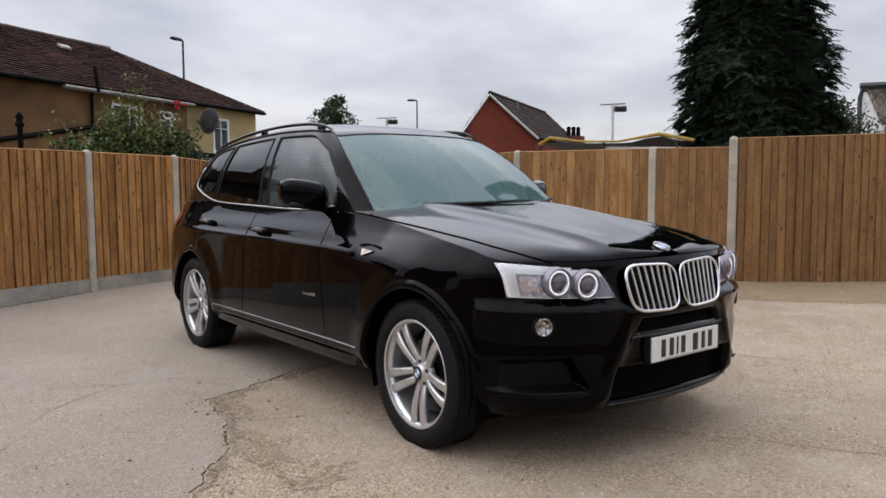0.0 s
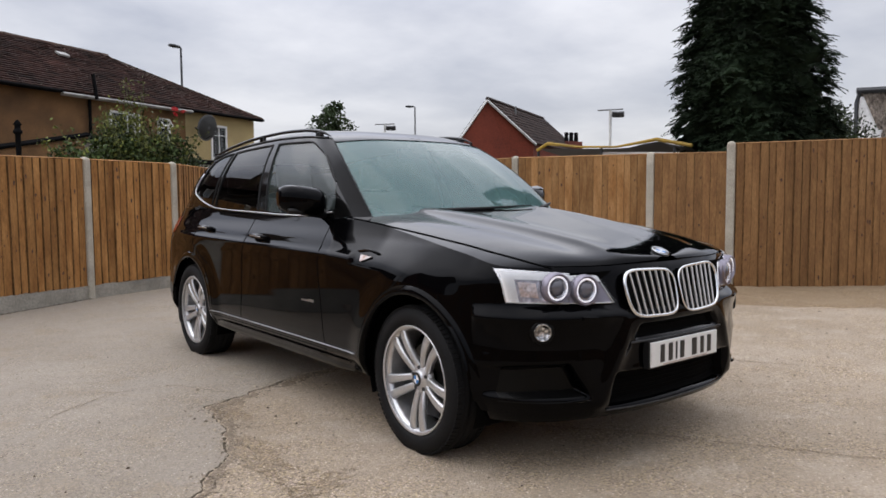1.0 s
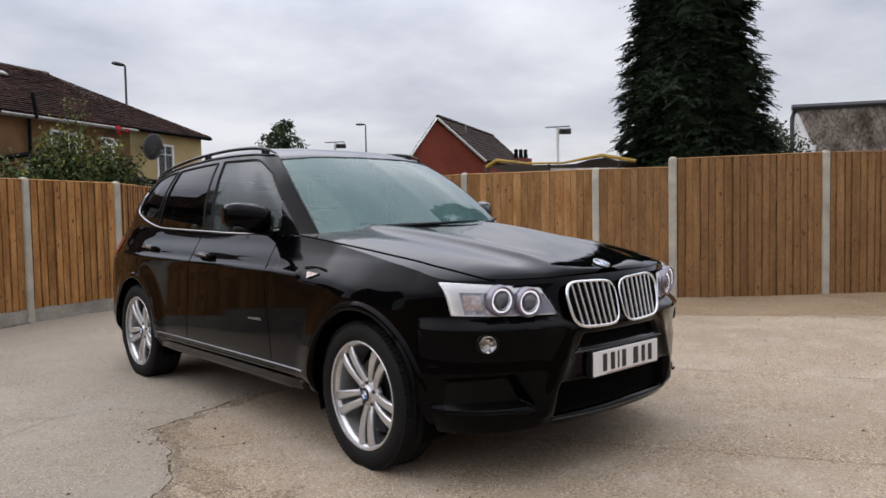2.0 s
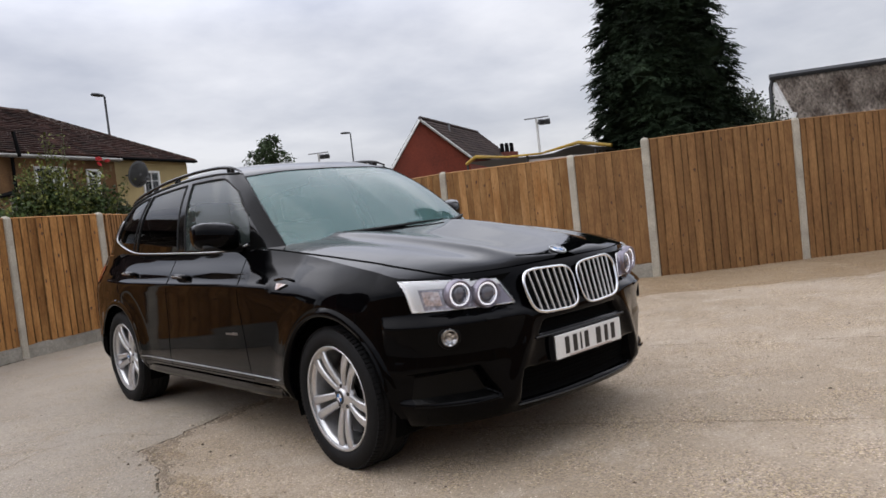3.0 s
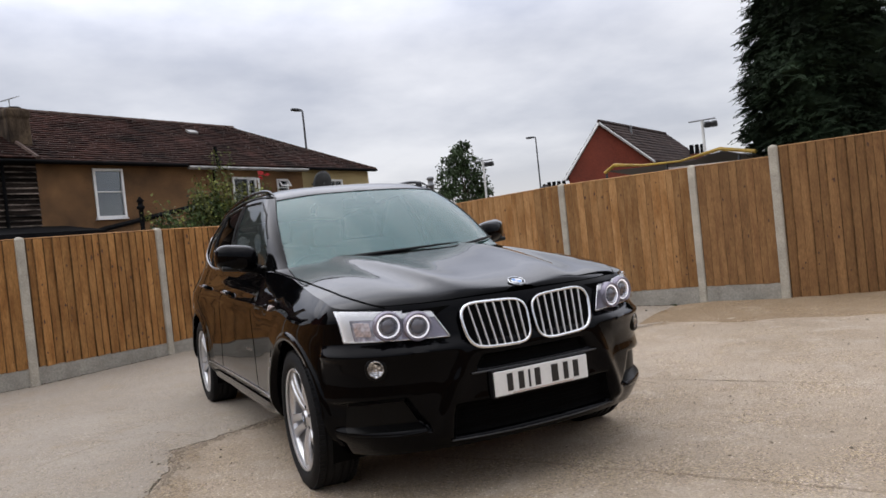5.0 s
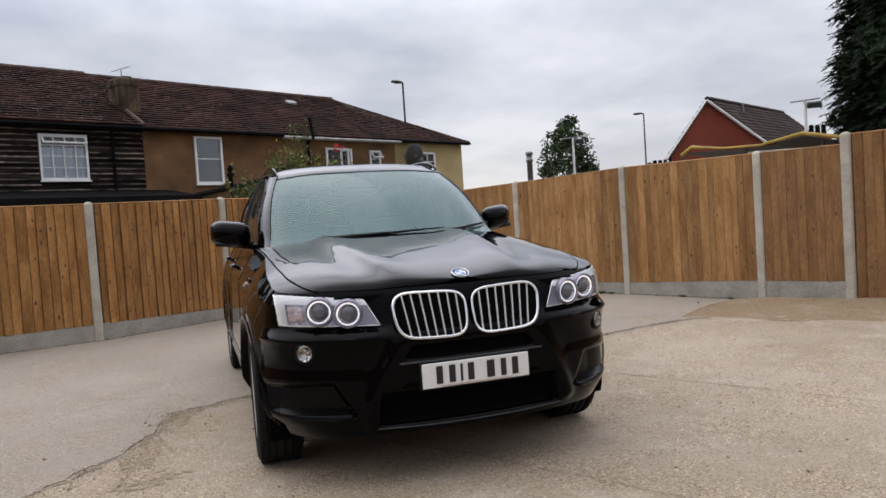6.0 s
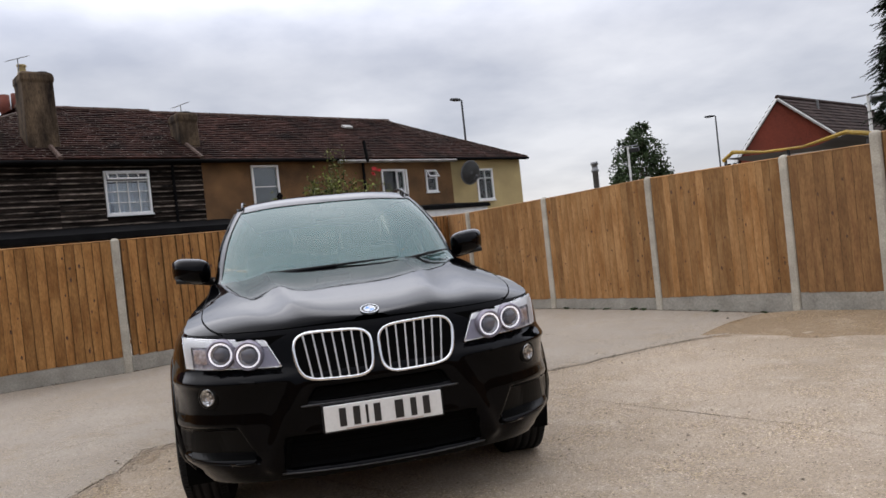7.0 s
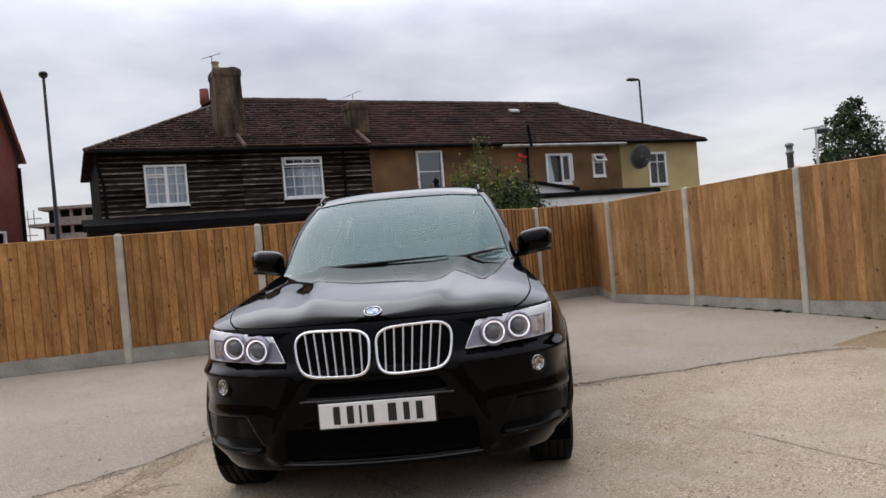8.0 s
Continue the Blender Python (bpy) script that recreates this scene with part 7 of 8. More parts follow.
def quarters(parent, m, r, lift):
    for k in range(4):
        bm = bmesh.new()
        c = bm.verts.new((0, 0, lift))
        rim = [bm.verts.new((r * math.cos(a), r * math.sin(a), lift)) for a in np.linspace(k * math.pi / 2, (k + 1) * math.pi / 2, 8)]
        for a, b in zip(rim, rim[1:]):
            bm.faces.new((c, a, b))
        bmesh.ops.transform(bm, matrix=m, verts=bm.verts)
        part("badge_quarter", bm, M_BLUE if k % 2 else M_BADGE_WHITE, parent)
    bm = bmesh.new()
    for rr, w in ((r, 0.0016), (r * 1.58, 0.0022)):
        loop = [m @ Vector((rr * math.cos(a), rr * math.sin(a), lift)) for a in np.linspace(0, 2 * math.pi, 33)]
        tube(bm, loop, w, 5, caps=False)
    part("badge_ring", bm, M_CHROME, parent)


quarters(badge, ROUNDEL, 0.0255, 0.0095)

# number plate with plain bars for its characters
plate_y = -2.372
bm = box(bmesh.new(), -0.26, 0.26, plate_y, plate_y + 0.014, 0.455, 0.566, 0.004)
plate = part("number_plate", bm, M_PLATE, car, "white number plate")
x = -0.205
for k, w in enumerate((0.05, 0.05, 0.018, 0.05, 0.0, 0.062, 0.044, 0.05)):
    if not w:
        x += 0.03
        continue
    box_part("plate_bar", x + 0.2 * w, x + 0.8 * w, plate_y - 0.0025, plate_y + 0.001, 0.472, 0.551, M_INK, plate)
    x += w + 0.011
box_part("plate_footer", -0.17, 0.17, plate_y - 0.0025, plate_y + 0.001, 0.4585, 0.4635, M_AMBER, plate, label="thin line of unreadable print")
box_part("plate_carrier", -0.268, 0.268, plate_y + 0.008, plate_y + 0.07, 0.447, 0.572, M_BLACK_PLASTIC, plate, 0.004)


def lerp2(a, b, t):
    return a[0] + (b[0] - a[0]) * t, a[1] + (b[1] - a[1]) * t


def quad_of(bl, br, tr, tl):
    return lambda i, j: lerp2(lerp2(bl, br, i), lerp2(tl, tr, i), j)


# openings in the bumper
part("lower_intake", nose_patch(quad_of((-0.445, 0.302), (0.445, 0.302), (0.425, 0.440), (-0.425, 0.440)), 36, 8, 0.004), M_GRILLE_BLACK, car, "black lower air intake")
part("upper_intake", nose_patch(quad_of((-0.315, 0.590), (0.315, 0.590), (0.275, 0.644), (-0.275, 0.644)), 24, 5, 0.004), M_GRILLE_BLACK, car, "black upper air slot")
bm = bmesh.new()
for k in range(6):
    z = 0.305 + 0.02 * k
    tube(bm, nose_line([(x, z) for x in np.linspace(-0.41, 0.41, 20)], 0.006), 0.003, 4)
part("intake_mesh", bm, M_GRILLE_BLACK, car)["kind"] = "stuff"
bm = bmesh.new()
tube(bm, nose_line([(x, 0.281 + 0.012 * abs(x)) for x in np.linspace(-0.46, 0.46, 40)], 0.004), 0.0045, 6, flat=0.8)
part("intake_lip", bm, M_DARK_SATIN, car, "grey splitter lip under the intake", smooth=True)
bm = bmesh.new()
tube(bm, nose_line([(x, 0.574) for x in np.linspace(-0.35, 0.35, 24)], 0.003), 0.005, 6)
part("slot_lip", bm, M_DARK_SATIN, car, smooth=True)
for sgn in (1, -1):
    part("side_intake", nose_patch(quad_of((sgn * 0.548, 0.340), (sgn * 0.86, 0.340), (sgn * 0.84, 0.494), (sgn * 0.635, 0.500)), 14, 8, 0.003), M_INTAKE_BLACK, car, "black side air intake")
    # a bright-edged blade along the foot of the side intake, curling up at its inner end
    bm = bmesh.new()
    blade = [(0.575, 0.376), (0.560, 0.360), (0.575, 0.350), (0.60, 0.346), (0.63, 0.344), (0.67, 0.343)]
    tube(bm, [p + Vector((0, -0.012, 0)) for p in nose_line([(sgn * x, z) for x, z in blade], 0.0)], [0.003, 0.006, 0.008, 0.009, 0.008, 0.004], 8, flat=0.7)
    part("intake_fin", bm, M_PAINT, car, smooth=True)
    # headlamp
    bl, br, tr, tl = (sgn * 0.835, 0.768), (sgn * 0.415, 0.752), (sgn * 0.475, 0.868), (sgn * 0.845, 0.905)
    lamp = part("headlamp", nose_patch(quad_of(bl, br, tr, tl), 24, 8, 0.004), M_LAMP_BOWL, car, "clear headlamp with twin lit rings", smooth=True)
    part("lamp_bezel", nose_patch(quad_of((sgn * 0.615, 0.762), (sgn * 0.422, 0.756), (sgn * 0.477, 0.860), (sgn * 0.615, 0.872)), 12, 6, 0.007), M_LAMP_BEZEL, lamp, "lilac-grey inner lamp bezel", smooth=True)
    bm = bmesh.new()
    edge = [lerp2(bl, br, t) for t in np.linspace(0, 1, 14)] + [lerp2(br, tr, t) for t in np.linspace(0, 1, 6)] + [lerp2(tr, tl, t) for t in np.linspace(0, 1, 14)] + [lerp2(tl, bl, t) for t in np.linspace(0, 1, 6)]
    tube(bm, nose_line(edge, 0.008), 0.0035, 6)
    part("lamp_edge", bm, M_LAMP_SILVER, lamp, smooth=True)
    bm = nose_patch(quad_of((sgn * 0.838, 0.866), (sgn * 0.462, 0.844), (sgn * 0.474, 0.866), (sgn * 0.845, 0.904)), 16, 3, 0.012)
    part("lamp_brow", bm, M_WHITE_ENAMEL, lamp, "white upper lamp strip", smooth=True)
    part("outer_strip", nose_patch(quad_of((sgn * 0.835, 0.770), (sgn * 0.800, 0.767), (sgn * 0.806, 0.868), (sgn * 0.845, 0.872)), 4, 6, 0.011), M_WHITE_ENAMEL, lamp, "white outer lamp strip", smooth=True)
    part("indicator", nose_patch(quad_of((sgn * 0.792, 0.790), (sgn * 0.735, 0.786), (sgn * 0.738, 0.848), (sgn * 0.796, 0.852)), 6, 4, 0.009), M_INDICATOR, lamp, "clear indicator with a faint amber bulb")
    for cx, cz in ((0.667, 0.826), (0.547, 0.812)):
        y = nose_y(cx, cz)
        face = pose(sgn * cx, y - 0.010, cz, 90, 0, 0) @ pose(0, 0, 0, 0, sgn * 12, 0)
        bm = bmesh.new()
        lathe(bm, [(0.001, 0.012), (0.03, 0.010), (0.040, 0.004), (0.043, 0.016), (0.054, 0.018), (0.057, 0.0)], 28, "Z")
        bmesh.ops.transform(bm, matrix=face, verts=bm.verts)
        proj = part("projector", bm, M_LAMP_SILVER, lamp, smooth=True)
        bm = bmesh.new()
        bmesh.ops.create_uvsphere(bm, u_segments=20, v_segments=10, radius=0.037)
        bmesh.ops.transform(bm, matrix=face @ Matrix.Diagonal((1, 1, 0.45, 1)), verts=bm.verts)
        bmesh.ops.translate(bm, vec=(0, -0.012, 0), verts=bm.verts)
        part("lens", bm, M_LAMP_DARK, proj, smooth=True)
        bm = bmesh.new()
        lathe(bm, [(0.0555, 0.012), (0.0570, 0.028), (0.062, 0.027), (0.067, 0.010), (0.068, -0.01)], 28, "Z")
        bmesh.ops.transform(bm, matrix=face, verts=bm.verts)
        part("collar", bm, M_LAMP_BEZEL, proj, "dark grey collar", smooth=True)
        bm = bmesh.new()
        sheet(bm, [[face @ Vector((q * math.cos(a), q * math.sin(a), 0.019)) for a in np.linspace(0, 2 * math.pi, 37)[:-1]] for q in (0.0450, 0.0520)], closed=True)
        part("ring", bm, M_RING, proj, "white lit ring", smooth=True)
    cover = part("lamp_cover", nose_patch(quad_of(bl, br, tr, tl), 16, 6, 0.03, 0.008), M_LENS_GLASS, lamp, smooth=True)
    cover.visible_shadow = False
    # fog lamp
    y = nose_y(0.742, 0.645)
    face = pose(sgn * 0.742, y, 0.645, 90, 0, 0) @ pose(0, 0, 0, 0, sgn * 34, 0)
    bm = bmesh.new()
    lathe(bm, [(0.001, 0.004), (0.029, 0.005), (0.035, 0.010), (0.0375, 0.010), (0.040, -0.01)], 24, "Z")
    bmesh.ops.transform(bm, matrix=face, verts=bm.verts)
    fog = part("fog_lamp", bm, M_FOG, car, "round chrome fog lamp", smooth=True)
    bm = bmesh.new()
    lathe(bm, [(0.037, 0.008), (0.042, 0.011), (0.050, 0.007), (0.054, -0.01)], 24, "Z")
    bmesh.ops.transform(bm, matrix=face, verts=bm.verts)
    part("fog_surround", bm, M_INTAKE_BLACK, fog, smooth=True)
    # washer cap and parking sensor
    bm = nose_patch(quad_of((sgn * 0.60, 0.688), (sgn * 0.53, 0.684), (sgn * 0.535, 0.708), (sgn * 0.60, 0.712)), 5, 3, 0.006)
    part("washer_cap", bm, M_PAINT, car)

# ---- the flanks ----
def flank_line(points, out, sgn):
    return [Vector((sgn * (flank_x(y, z) + out), y, z)) for y, z in points]


for sgn in (1, -1):
    gaps = {
        "front_door_gap": [(-0.60, z) for z in np.linspace(1.06, 0.80, 8)] + [(-0.60 - 0.10 * t, 0.80 - 0.44 * t) for t in np.linspace(0.1, 1, 10)],
        "door_gap": [(0.43 + 0.02 * t, 1.09 - 0.73 * t) for t in np.linspace(0, 1, 22)],
        "rear_door_gap": [(1.40 - 0.06 * t, 1.12 - 0.25 * t) for t in np.linspace(0, 1, 8)] + [(1.34 - 0.30 * t, 0.87 - 0.14 * t) for t in np.linspace(0.2, 1, 5)],
        "sill_gap": [(y, 0.365) for y in np.linspace(-0.70, 0.95, 30)],
        "tailgate_gap": [(1.93 + 0.1 * t, 1.10 - 0.5 * t) for t in np.linspace(0, 1, 12)],
    }
    for name, pts in gaps.items():
        bm = bmesh.new()
        tube(bm, flank_line(pts, -0.0002, sgn), 0.0026, 5)
        part(name, bm, M_GRILLE_BLACK, car)
    bm = bmesh.new()
    tube(bm, flank_line([(y, 0.395) for y in np.linspace(-1.02, 0.945, 40)], 0.006, sgn), 0.0050, 6, flat=0.5)
    part("sill_strip", bm, M_SATIN, car, "bright strip along the sill", smooth=True)
    bm = bmesh.new()
    rows = []
    for y in np.linspace(-0.98, 0.9, 40):
        t = min(1, min(y + 0.98, 0.9 - y) / 0.12)
        x = flank_x(y, 0.33)
        rows.append([(sgn * (x - 0.03), y, 0.345), (sgn * (x + 0.012 * t), y, 0.335), (sgn * (x + 0.024 * t), y, 0.31), (sgn * (x + 0.018 * t), y, 0.285), (sgn * (x - 0.06), y, 0.262)])
    sheet(bm, rows)
    part("side_skirt", outward(bm), M_BLACK_GLOSS, car, "gloss black side skirt", smooth=True)
    for y, z in ((0.22, 0.955), (1.16, 0.985)):
        bm = bmesh.new()
        x = flank_x(y, z)
        tube(bm, [(sgn * (x + 0.004), y - 0.115, z), (sgn * (x + 0.023), y - 0.085, z + 0.004), (sgn * (x + 0.027), y, z + 0.008), (sgn * (x + 0.023), y + 0.085, z + 0.008), (sgn * (x + 0.004), y + 0.115, z + 0.006)], [0.012, 0.016, 0.017, 0.016, 0.012], 8)
        part("door_handle", bm, M_PAINT, car, "black door handle", smooth=True)
        bm = bmesh.new()
        tube(bm, [(sgn * (x + 0.038), y - 0.08, z + 0.004), (sgn * (x + 0.042), y, z + 0.01), (sgn * (x + 0.038), y + 0.08, z + 0.01)], 0.004, 5)
        part("handle_strip", bm, M_SATIN, car)
    # side repeater
    bm = bmesh.new()
    z0, y0 = 0.895, -1.085
    vs = [bm.verts.new(p) for p in flank_line([(y0 - 0.05, z0 + 0.012), (y0 + 0.05, z0 + 0.020), (y0 + 0.035, z0 - 0.014)], 0.012, sgn)]
    f = bm.faces.new(vs)
    ex = bmesh.ops.extrude_face_region(bm, geom=[f])
    bmesh.ops.translate(bm, vec=(-sgn * 0.02, 0, 0), verts=[v for v in ex["geom"] if isinstance(v, bmesh.types.BMVert)])
    bmesh.ops.recalc_face_normals(bm, faces=bm.faces)
    part("side_repeater", bm, M_INDICATOR, car, "clear triangular side repeater")
    bm = bmesh.new()
    tube(bm, flank_line([(y0 - 0.10, z0 + 0.03), (y0, z0 + 0.045), (y0 + 0.09, z0 + 0.035)], 0.004, sgn), 0.007, 6)
    part("repeater_crease", bm, M_PAINT, car, smooth=True)
    # small model badge as plain bars
    for k in range(7):
        bm = bmesh.new()
        y = -0.42 - 0.022 * k if sgn < 0 else -0.42 - 0.022 * k
        x = flank_x(y, 0.62)
        box(bm, sgn * (x + 0.001) - 0.002, sgn * (x + 0.001) + 0.002, y - 0.007, y + 0.007, 0.612, 0.628 if k > 3 else 0.622)
        part("badge_bar", bm, M_SATIN, car)
    # tail lamp
    bm = bmesh.new()
    rows = []
    for z in np.linspace(0.93, 1.06, 5):
        rows.append([Vector((sgn * (p.x + 0.004), p.y + 0.004, p.z)) for p in (body_point(k, z) for k in np.linspace(np.searchsorted(PY, 1.86), np.searchsorted(us, 0.92), 12))])
    sheet(bm, rows)
    part("tail_lamp", outward(bm), M_RED_LAMP, car, "red tail lamp", smooth=True)
    # arch lips
    for cy in (AXLE_F, AXLE_R):
        bm = bmesh.new()
        rows = []
        for a in np.linspace(radians(-8), radians(188), 50):
            dy, dz = math.cos(a), math.sin(a)
            row = []
            for r, o in ((0.408, -0.05), (0.408, 0.004), (0.414, 0.010), (0.432, 0.010), (0.452, 0.002), (0.458, -0.012)):
                y, z = cy + r * dy, max(0.262, HUB_Z + r * dz)
                row.append((sgn * (flank_x(y, min(z, top_z(y))) + o), y, z))
            rows.append(row)
        sheet(bm, rows)
        part("arch_lip", outward(bm), M_PAINT, car, "black wheel-arch lip", smooth=True)
        bm = bmesh.new()
        rows = [[(sgn * xx, cy + 0.425 * math.cos(a), HUB_Z + 0.425 * math.sin(a)) for a in np.linspace(radians(-20), radians(200), 30)] for xx in (0.55, 0.9)]
        sheet(bm, rows)
        c = bm.verts.new((sgn * 0.55, cy, HUB_Z))
        bm.verts.ensure_lookup_table()
        inner = list(bm.verts)[:30]
        for a, b in zip(inner, inner[1:]):
            bm.faces.new((a, b, c))
        part("arch_liner", bm, M_GRILLE_BLACK, car)
    # door mirror
    bm = bmesh.new()
    mx, my, mz = 0.948, -0.47, 1.196
    rows = []
    for t, w, h in ((0.0, 0.62, 0.66), (0.1, 0.97, 0.97), (0.35, 1.0, 1.0), (0.62, 0.9, 0.9), (0.85, 0.6, 0.62), (0.97, 0.25, 0.25)):
        ring = []
        for a in np.linspace(0, 2 * math.pi, 25)[:-1]:
            c, s = math.cos(a), math.sin(a)
            x = 0.126 * w * math.copysign(abs(c) ** 0.6, c)
            z = 0.086 * h * math.copysign(abs(s) ** 0.62, s)
            ring.append((sgn * (mx + x - 0.02 * t), my + 0.055 - 0.16 * t + 0.03 * x / 0.11, mz + z + 0.012 * x / 0.11))
        rows.append(ring)
    vs = sheet(bm, rows, closed=True)
    bm.faces.new(vs[-1])
    bmesh.ops.recalc_face_normals(bm, faces=bm.faces)
    mir = part("door_mirror", bm, M_PAINT, car, "black door mirror", smooth=True)
    bm = bmesh.new()
    sheet(bm, [[(sgn * (mx + 0.095 * i), my + 0.048 + 0.028 * i, mz + 0.06 * j) for i in np.linspace(-1, 1, 5)] for j in (-1, 1)])
    part("mirror_glass", bm, M_CHROME, mir, "mirror glass")
    bm = bmesh.new()
    tube(bm, [(sgn * 0.80, -0.47, 1.115), (sgn * 0.87, -0.48, 1.122), (sgn * 0.94, -0.49, 1.132), (sgn * 1.04, -0.50, 1.138)], [0.04, 0.032, 0.028, 0.02], 10, flat=0.75)
    part("mirror_foot", bm, M_BLACK_PLASTIC, mir, smooth=True)

# underside
bm = bmesh.new()
sheet(bm, [[(sx * w, y, 0.272) for sx in (-1, 0, 1)] for y, w in ((-2.22, 0.45), (-2.0, 0.6), (-1.05, 0.6), (-1.0, 0.8), (0.88, 0.8), (0.93, 0.6), (2.1, 0.55))])
part("underbody", bm, M_GRILLE_BLACK, car)
bm = bmesh.new()
sheet(bm, [[(x, y, 0.36) for x in (-0.56, 0, 0.56)] for y in (-2.1, 0, 2.1)])
part("floor_pan", bm, M_CABIN, car)


# ---- wheels ----
def make_wheel():
    """A wheel whose outer face looks along +x, with its centre at the origin."""
    bm = bmesh.new()
    prof = [(0.258, 0.085), (0.266, 0.104), (0.287, 0.113), (0.315, 0.112), (0.338, 0.100), (0.3485, 0.084)]
    for c in (0.06, 0.022, -0.022, -0.06):
        prof += [(0.352, c + 0.013), (0.352, c + 0.006), (0.345, c + 0.0045), (0.345, c - 0.0045), (0.352, c - 0.006)]
    prof += [(0.3485, -0.084), (0.338, -0.100), (0.31, -0.112), (0.262, -0.104), (0.25, -0.085)]
    lathe(bm, prof, 72)
    bmesh.ops.recalc_face_normals(bm, faces=bm.faces)
    bm_rim = bmesh.new()
    lathe(bm_rim, [(0.250, 0.100), (0.2585, 0.105), (0.2615, 0.100), (0.2605, 0.09), (0.252, 0.088), (0.240, 0.080), (0.236, 0.06), (0.228, -0.02), (0.236, -0.09), (0.25, -0.1)], 72)
    wheel = part("wheel", bm_rim, M_ALLOY, car, "silver twin-spoke alloy wheel", smooth=True)
    part("tyre", bm, M_RUBBER, wheel, "black road tyre", smooth=True)
    bm = bmesh.new()
    for k in range(90):
        a = 2 * math.pi * k / 90
        for side in (-1, 1):
            m = Matrix.Rotation(a, 4, "X") @ Matrix.Translation((side * 0.083, 0, 0.3495)) @ Matrix.Rotation(side * 0.18, 4, "Y")
            box(bm, -0.016, 0.016, -0.0085, 0.0085, -0.004, 0.004, 0, m)
    part("tread", bm, M_RUBBER, wheel)["kind"] = "stuff"
    for k in range(5):
        for side in (-1, 1):
            bm = bmesh.new()
            rows = []
            for t in np.linspace(0, 1, 9):
                r = 0.05 + 0.199 * t
                off = side * (0.0205 + 0.021 * t)
                w = 0.0150 + 0.0085 * t + 0.03 * max(0, t - 0.88)
                x = 0.060 + 0.030 * math.sin(t * 2.1) - 0.002 * t
                d = 0.03 - 0.008 * t
                rows.append([(x - d, off - w, r), (x - 0.005, off - w, r), (x, off - w * 0.6, r), (x, off + w * 0.6, r), (x - 0.005, off + w, r), (x - d, off + w, r)])
            sheet(bm, rows, closed=True)
            bmesh.ops.rotate(bm, cent=(0, 0, 0), matrix=Matrix.Rotation(2 * math.pi * k / 5, 3, "X"), verts=bm.verts)
            bmesh.ops.recalc_face_normals(bm, faces=bm.faces)
            part("spoke", bm, M_ALLOY, wheel, smooth=True)
        bm = bmesh.new()
        lathe(bm, [(0.001, 0.058), (0.009, 0.058), (0.0095, 0.05), (0.0125, 0.05), (0.0125, 0.03)], 10)
        bmesh.ops.translate(bm, vec=(0.008, 0, 0), verts=bm.verts)
        bmesh.ops.translate(bm, vec=(0, 0.055 * math.cos(2 * math.pi * (k + 0.5) / 5 + math.pi / 2), 0.055 * math.sin(2 * math.pi * (k + 0.5) / 5 + math.pi / 2)), verts=bm.verts)
        part("wheel_bolt", bm, M_DARK_ALLOY, wheel)
    bm = bmesh.new()
    lathe(bm, [(0.034, 0.078), (0.036, 0.070), (0.045, 0.064), (0.066, 0.060), (0.078, 0.052), (0.08, 0.03)], 32)
    part("hub", bm, M_ALLOY, wheel, smooth=True)
    bm = bmesh.new()
    lathe(bm, [(0.001, 0.080), (0.034, 0.079), (0.035, 0.07)], 28)
    part("centre_cap", bm, M_INK, wheel, "small round enamel cap")
    for k in range(4):
        bm = bmesh.new()
        c = bm.verts.new((0.0812, 0, 0))
        rim = [bm.verts.new((0.0812, 0.021 * math.cos(a), 0.021 * math.sin(a))) for a in np.linspace(k * math.pi / 2, (k + 1) * math.pi / 2, 6)]
        for a, b in zip(rim, rim[1:]):
            bm.faces.new((c, a, b))
        part("cap_quarter", bm, M_BLUE if k % 2 else M_WHITE_ENAMEL, wheel)
    bm = bmesh.new()
    lathe(bm, [(0.06, 0.0), (0.165, 0.0), (0.168, -0.004), (0.165, -0.022), (0.06, -0.022)], 40)
    part("brake_disc", bm, M_DISC, wheel, smooth=False)
    bm = bmesh.new()
    box(bm, -0.05, 0.018, -0.075, 0.075, 0.11, 0.185, 0.012)
    part("brake_caliper", bm, M_DARK_ALLOY, wheel)
    bm = bmesh.new()
    lathe(bm, [(0.02, -0.06), (0.245, -0.06)], 32)
    part("wheel_back", bm, M_GRILLE_BLACK, wheel)
    return wheel


def put_wheel(source, m):
    """Another wheel under the car, on the same meshes."""
    made = source.copy()
    scene.collection.objects.link(made)
    made.parent = car
    made.matrix_local = m
    for o in source.children:
        c = o.copy()
        scene.collection.objects.link(c)
        c.parent = made
        c.matrix_local = o.matrix_local
    return made


first = make_wheel()
spot = 0.828
first.matrix_local = pose(spot, AXLE_F, HUB_Z, 0, 0, -2) @ pose(0, 0, 0, 20, 0, 0)
put_wheel(first, pose(spot - 0.013, AXLE_R, HUB_Z) @ pose(0, 0, 0, 50, 0, 0))
put_wheel(first, pose(-spot, AXLE_F, HUB_Z, 0, 0, 178) @ pose(0, 0, 0, 182, 0, 0))
put_wheel(first, pose(-spot + 0.008, AXLE_R, HUB_Z, 0, 0, 180) @ pose(0, 0, 0, 33, 0, 0))


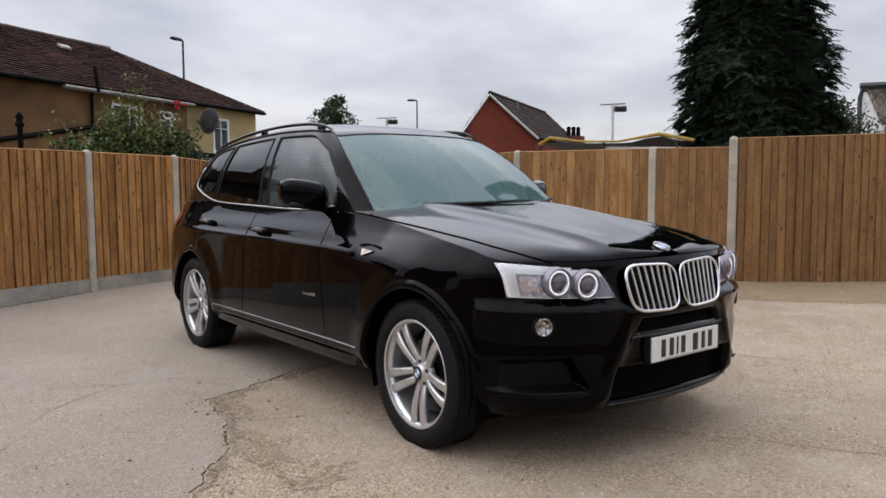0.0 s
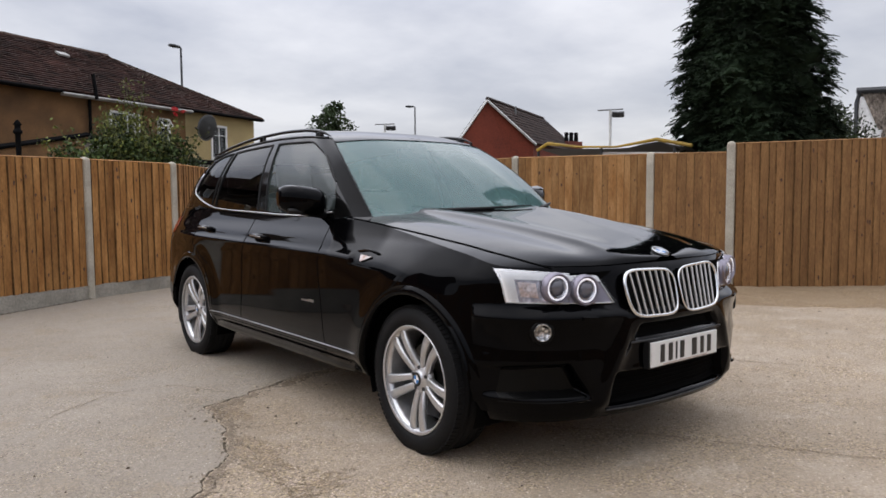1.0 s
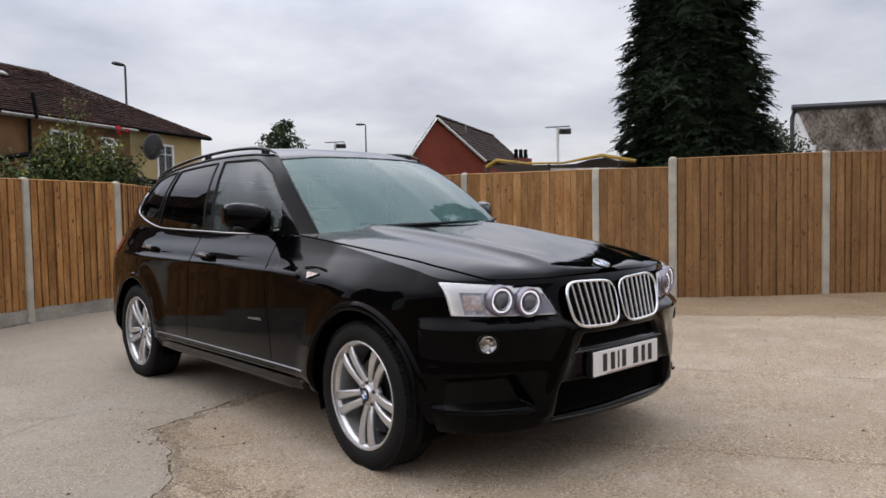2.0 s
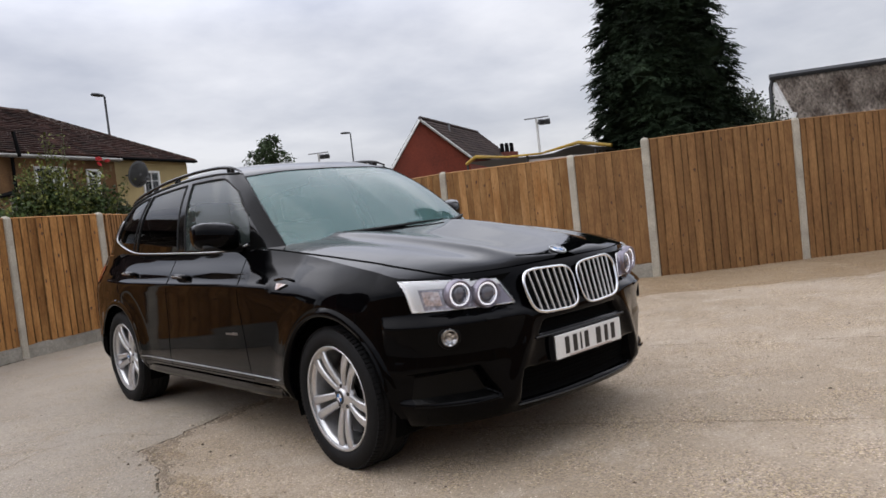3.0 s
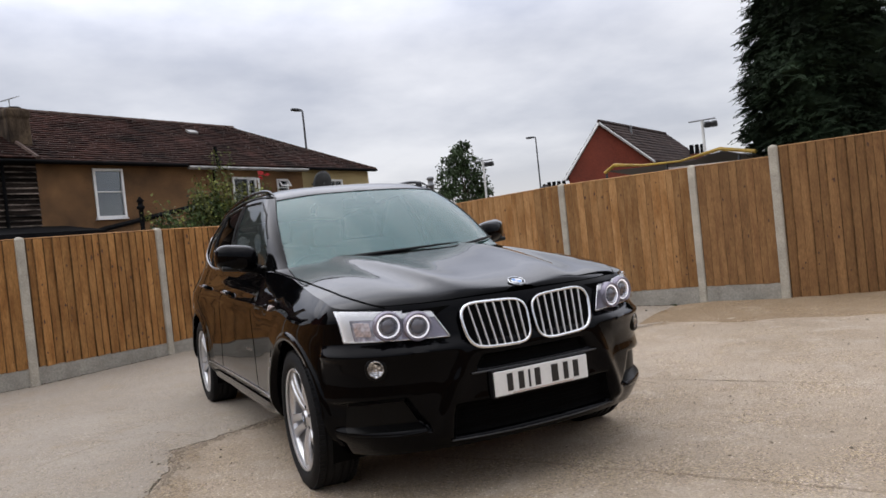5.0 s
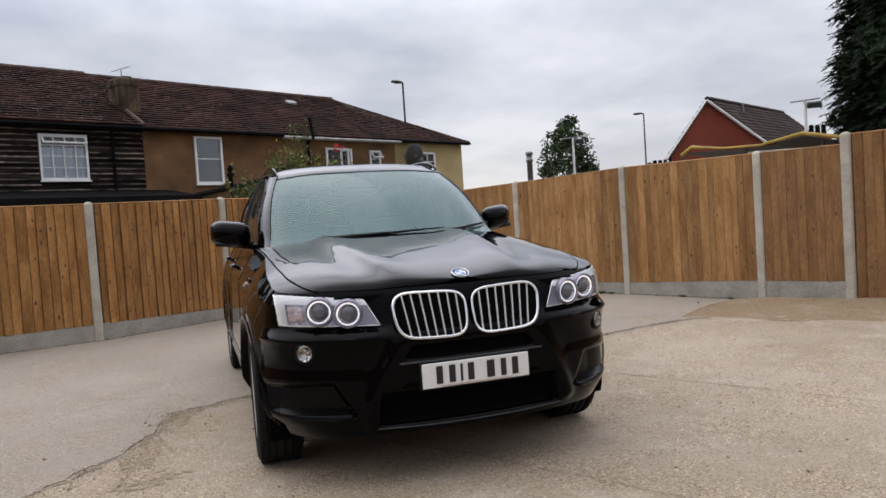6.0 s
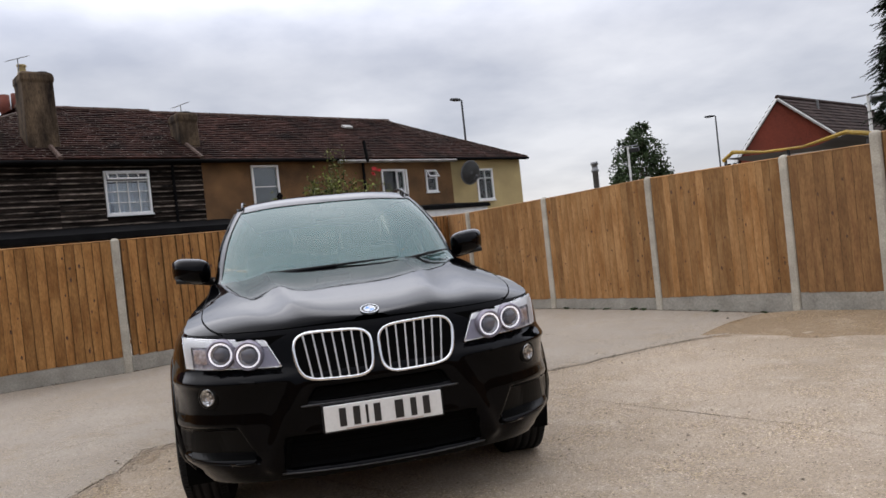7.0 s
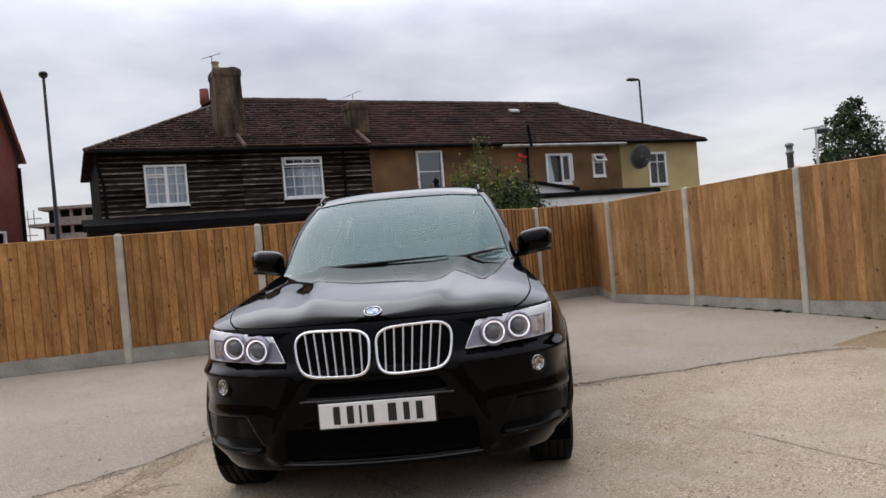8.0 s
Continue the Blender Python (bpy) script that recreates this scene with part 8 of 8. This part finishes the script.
# ---- what shows of the cabin ----
def seat(x, y, w, back_h, name="seat"):
    bm = bmesh.new()
    box(bm, x - w / 2, x + w / 2, y - 0.25, y + 0.27, 0.55, 0.72, 0.05)
    s = part(name, bm, M_SEAT, car, "dark leather seat", smooth=True)
    bm = bmesh.new()
    box(bm, -w / 2, w / 2, -0.07, 0.07, 0, back_h, 0.05, pose(x, y + 0.24, 0.66, -14, 0, 0))
    part("backrest", bm, M_SEAT, s, smooth=True)
    for dx in ((0,) if w < 0.7 else (-0.38, 0.38)):
        bm = bmesh.new()
        box(bm, -0.13, 0.13, -0.05, 0.05, 0, 0.19, 0.04, pose(x + dx, y + 0.25 + 0.25 * (back_h + 0.05), 0.66 + back_h * 0.97 + 0.03, -10, 0, 0))
        part("headrest", bm, M_SEAT, s, smooth=True)
    return s


seat(-0.37, 0.30, 0.52, 0.60)
seat(0.37, 0.30, 0.52, 0.60)
seat(0.0, 1.22, 1.25, 0.56, "rear_bench")
bm = bmesh.new()
rows = []
for y, z in ((-1.02, 1.085), (-0.85, 1.10), (-0.62, 1.08), (-0.50, 1.02), (-0.46, 0.9), (-0.5, 0.6)):
    rows.append([(x, y - 0.06 * (1 - (x / 0.72) ** 2), z - 0.015 * (x / 0.7) ** 2) for x in np.linspace(-0.73, 0.73, 16)])
sheet(bm, rows)
part("dashboard", bm, M_CABIN, car, "black dashboard", smooth=True)
bm = bmesh.new()
wheel_m = pose(-0.37, -0.30, 1.0, 68, 0, 0)
tube(bm, [wheel_m @ Vector((0.185 * math.cos(a), 0.185 * math.sin(a), 0)) for a in np.linspace(0, 2 * math.pi, 33)], 0.016, 8, caps=False)
for a in (0.1, math.pi - 0.1, -math.pi / 2):
    tube(bm, [wheel_m @ Vector((0, 0, -0.02)), wheel_m @ Vector((0.18 * math.cos(a), 0.18 * math.sin(a), 0))], 0.014, 6)
bmesh.ops.create_uvsphere(bm, u_segments=12, v_segments=8, radius=0.06, matrix=wheel_m)
part("steering_wheel", bm, M_CABIN, car, "black steering wheel", smooth=True)
bm = bmesh.new()
box(bm, -0.12, 0.12, -0.02, 0.02, -0.035, 0.035, 0.015, pose(0, -0.26, 1.50, -15, 0, 0))
tube(bm, [(0, -0.26, 1.50), (0, -0.30, 1.57)], 0.015, 6)
box(bm, -0.05, 0.05, -0.06, 0.04, -0.03, 0.03, 0.012, pose(0, -0.31, 1.555, 35, 0, 0))
part("interior_mirror", bm, M_CABIN, car, smooth=True)
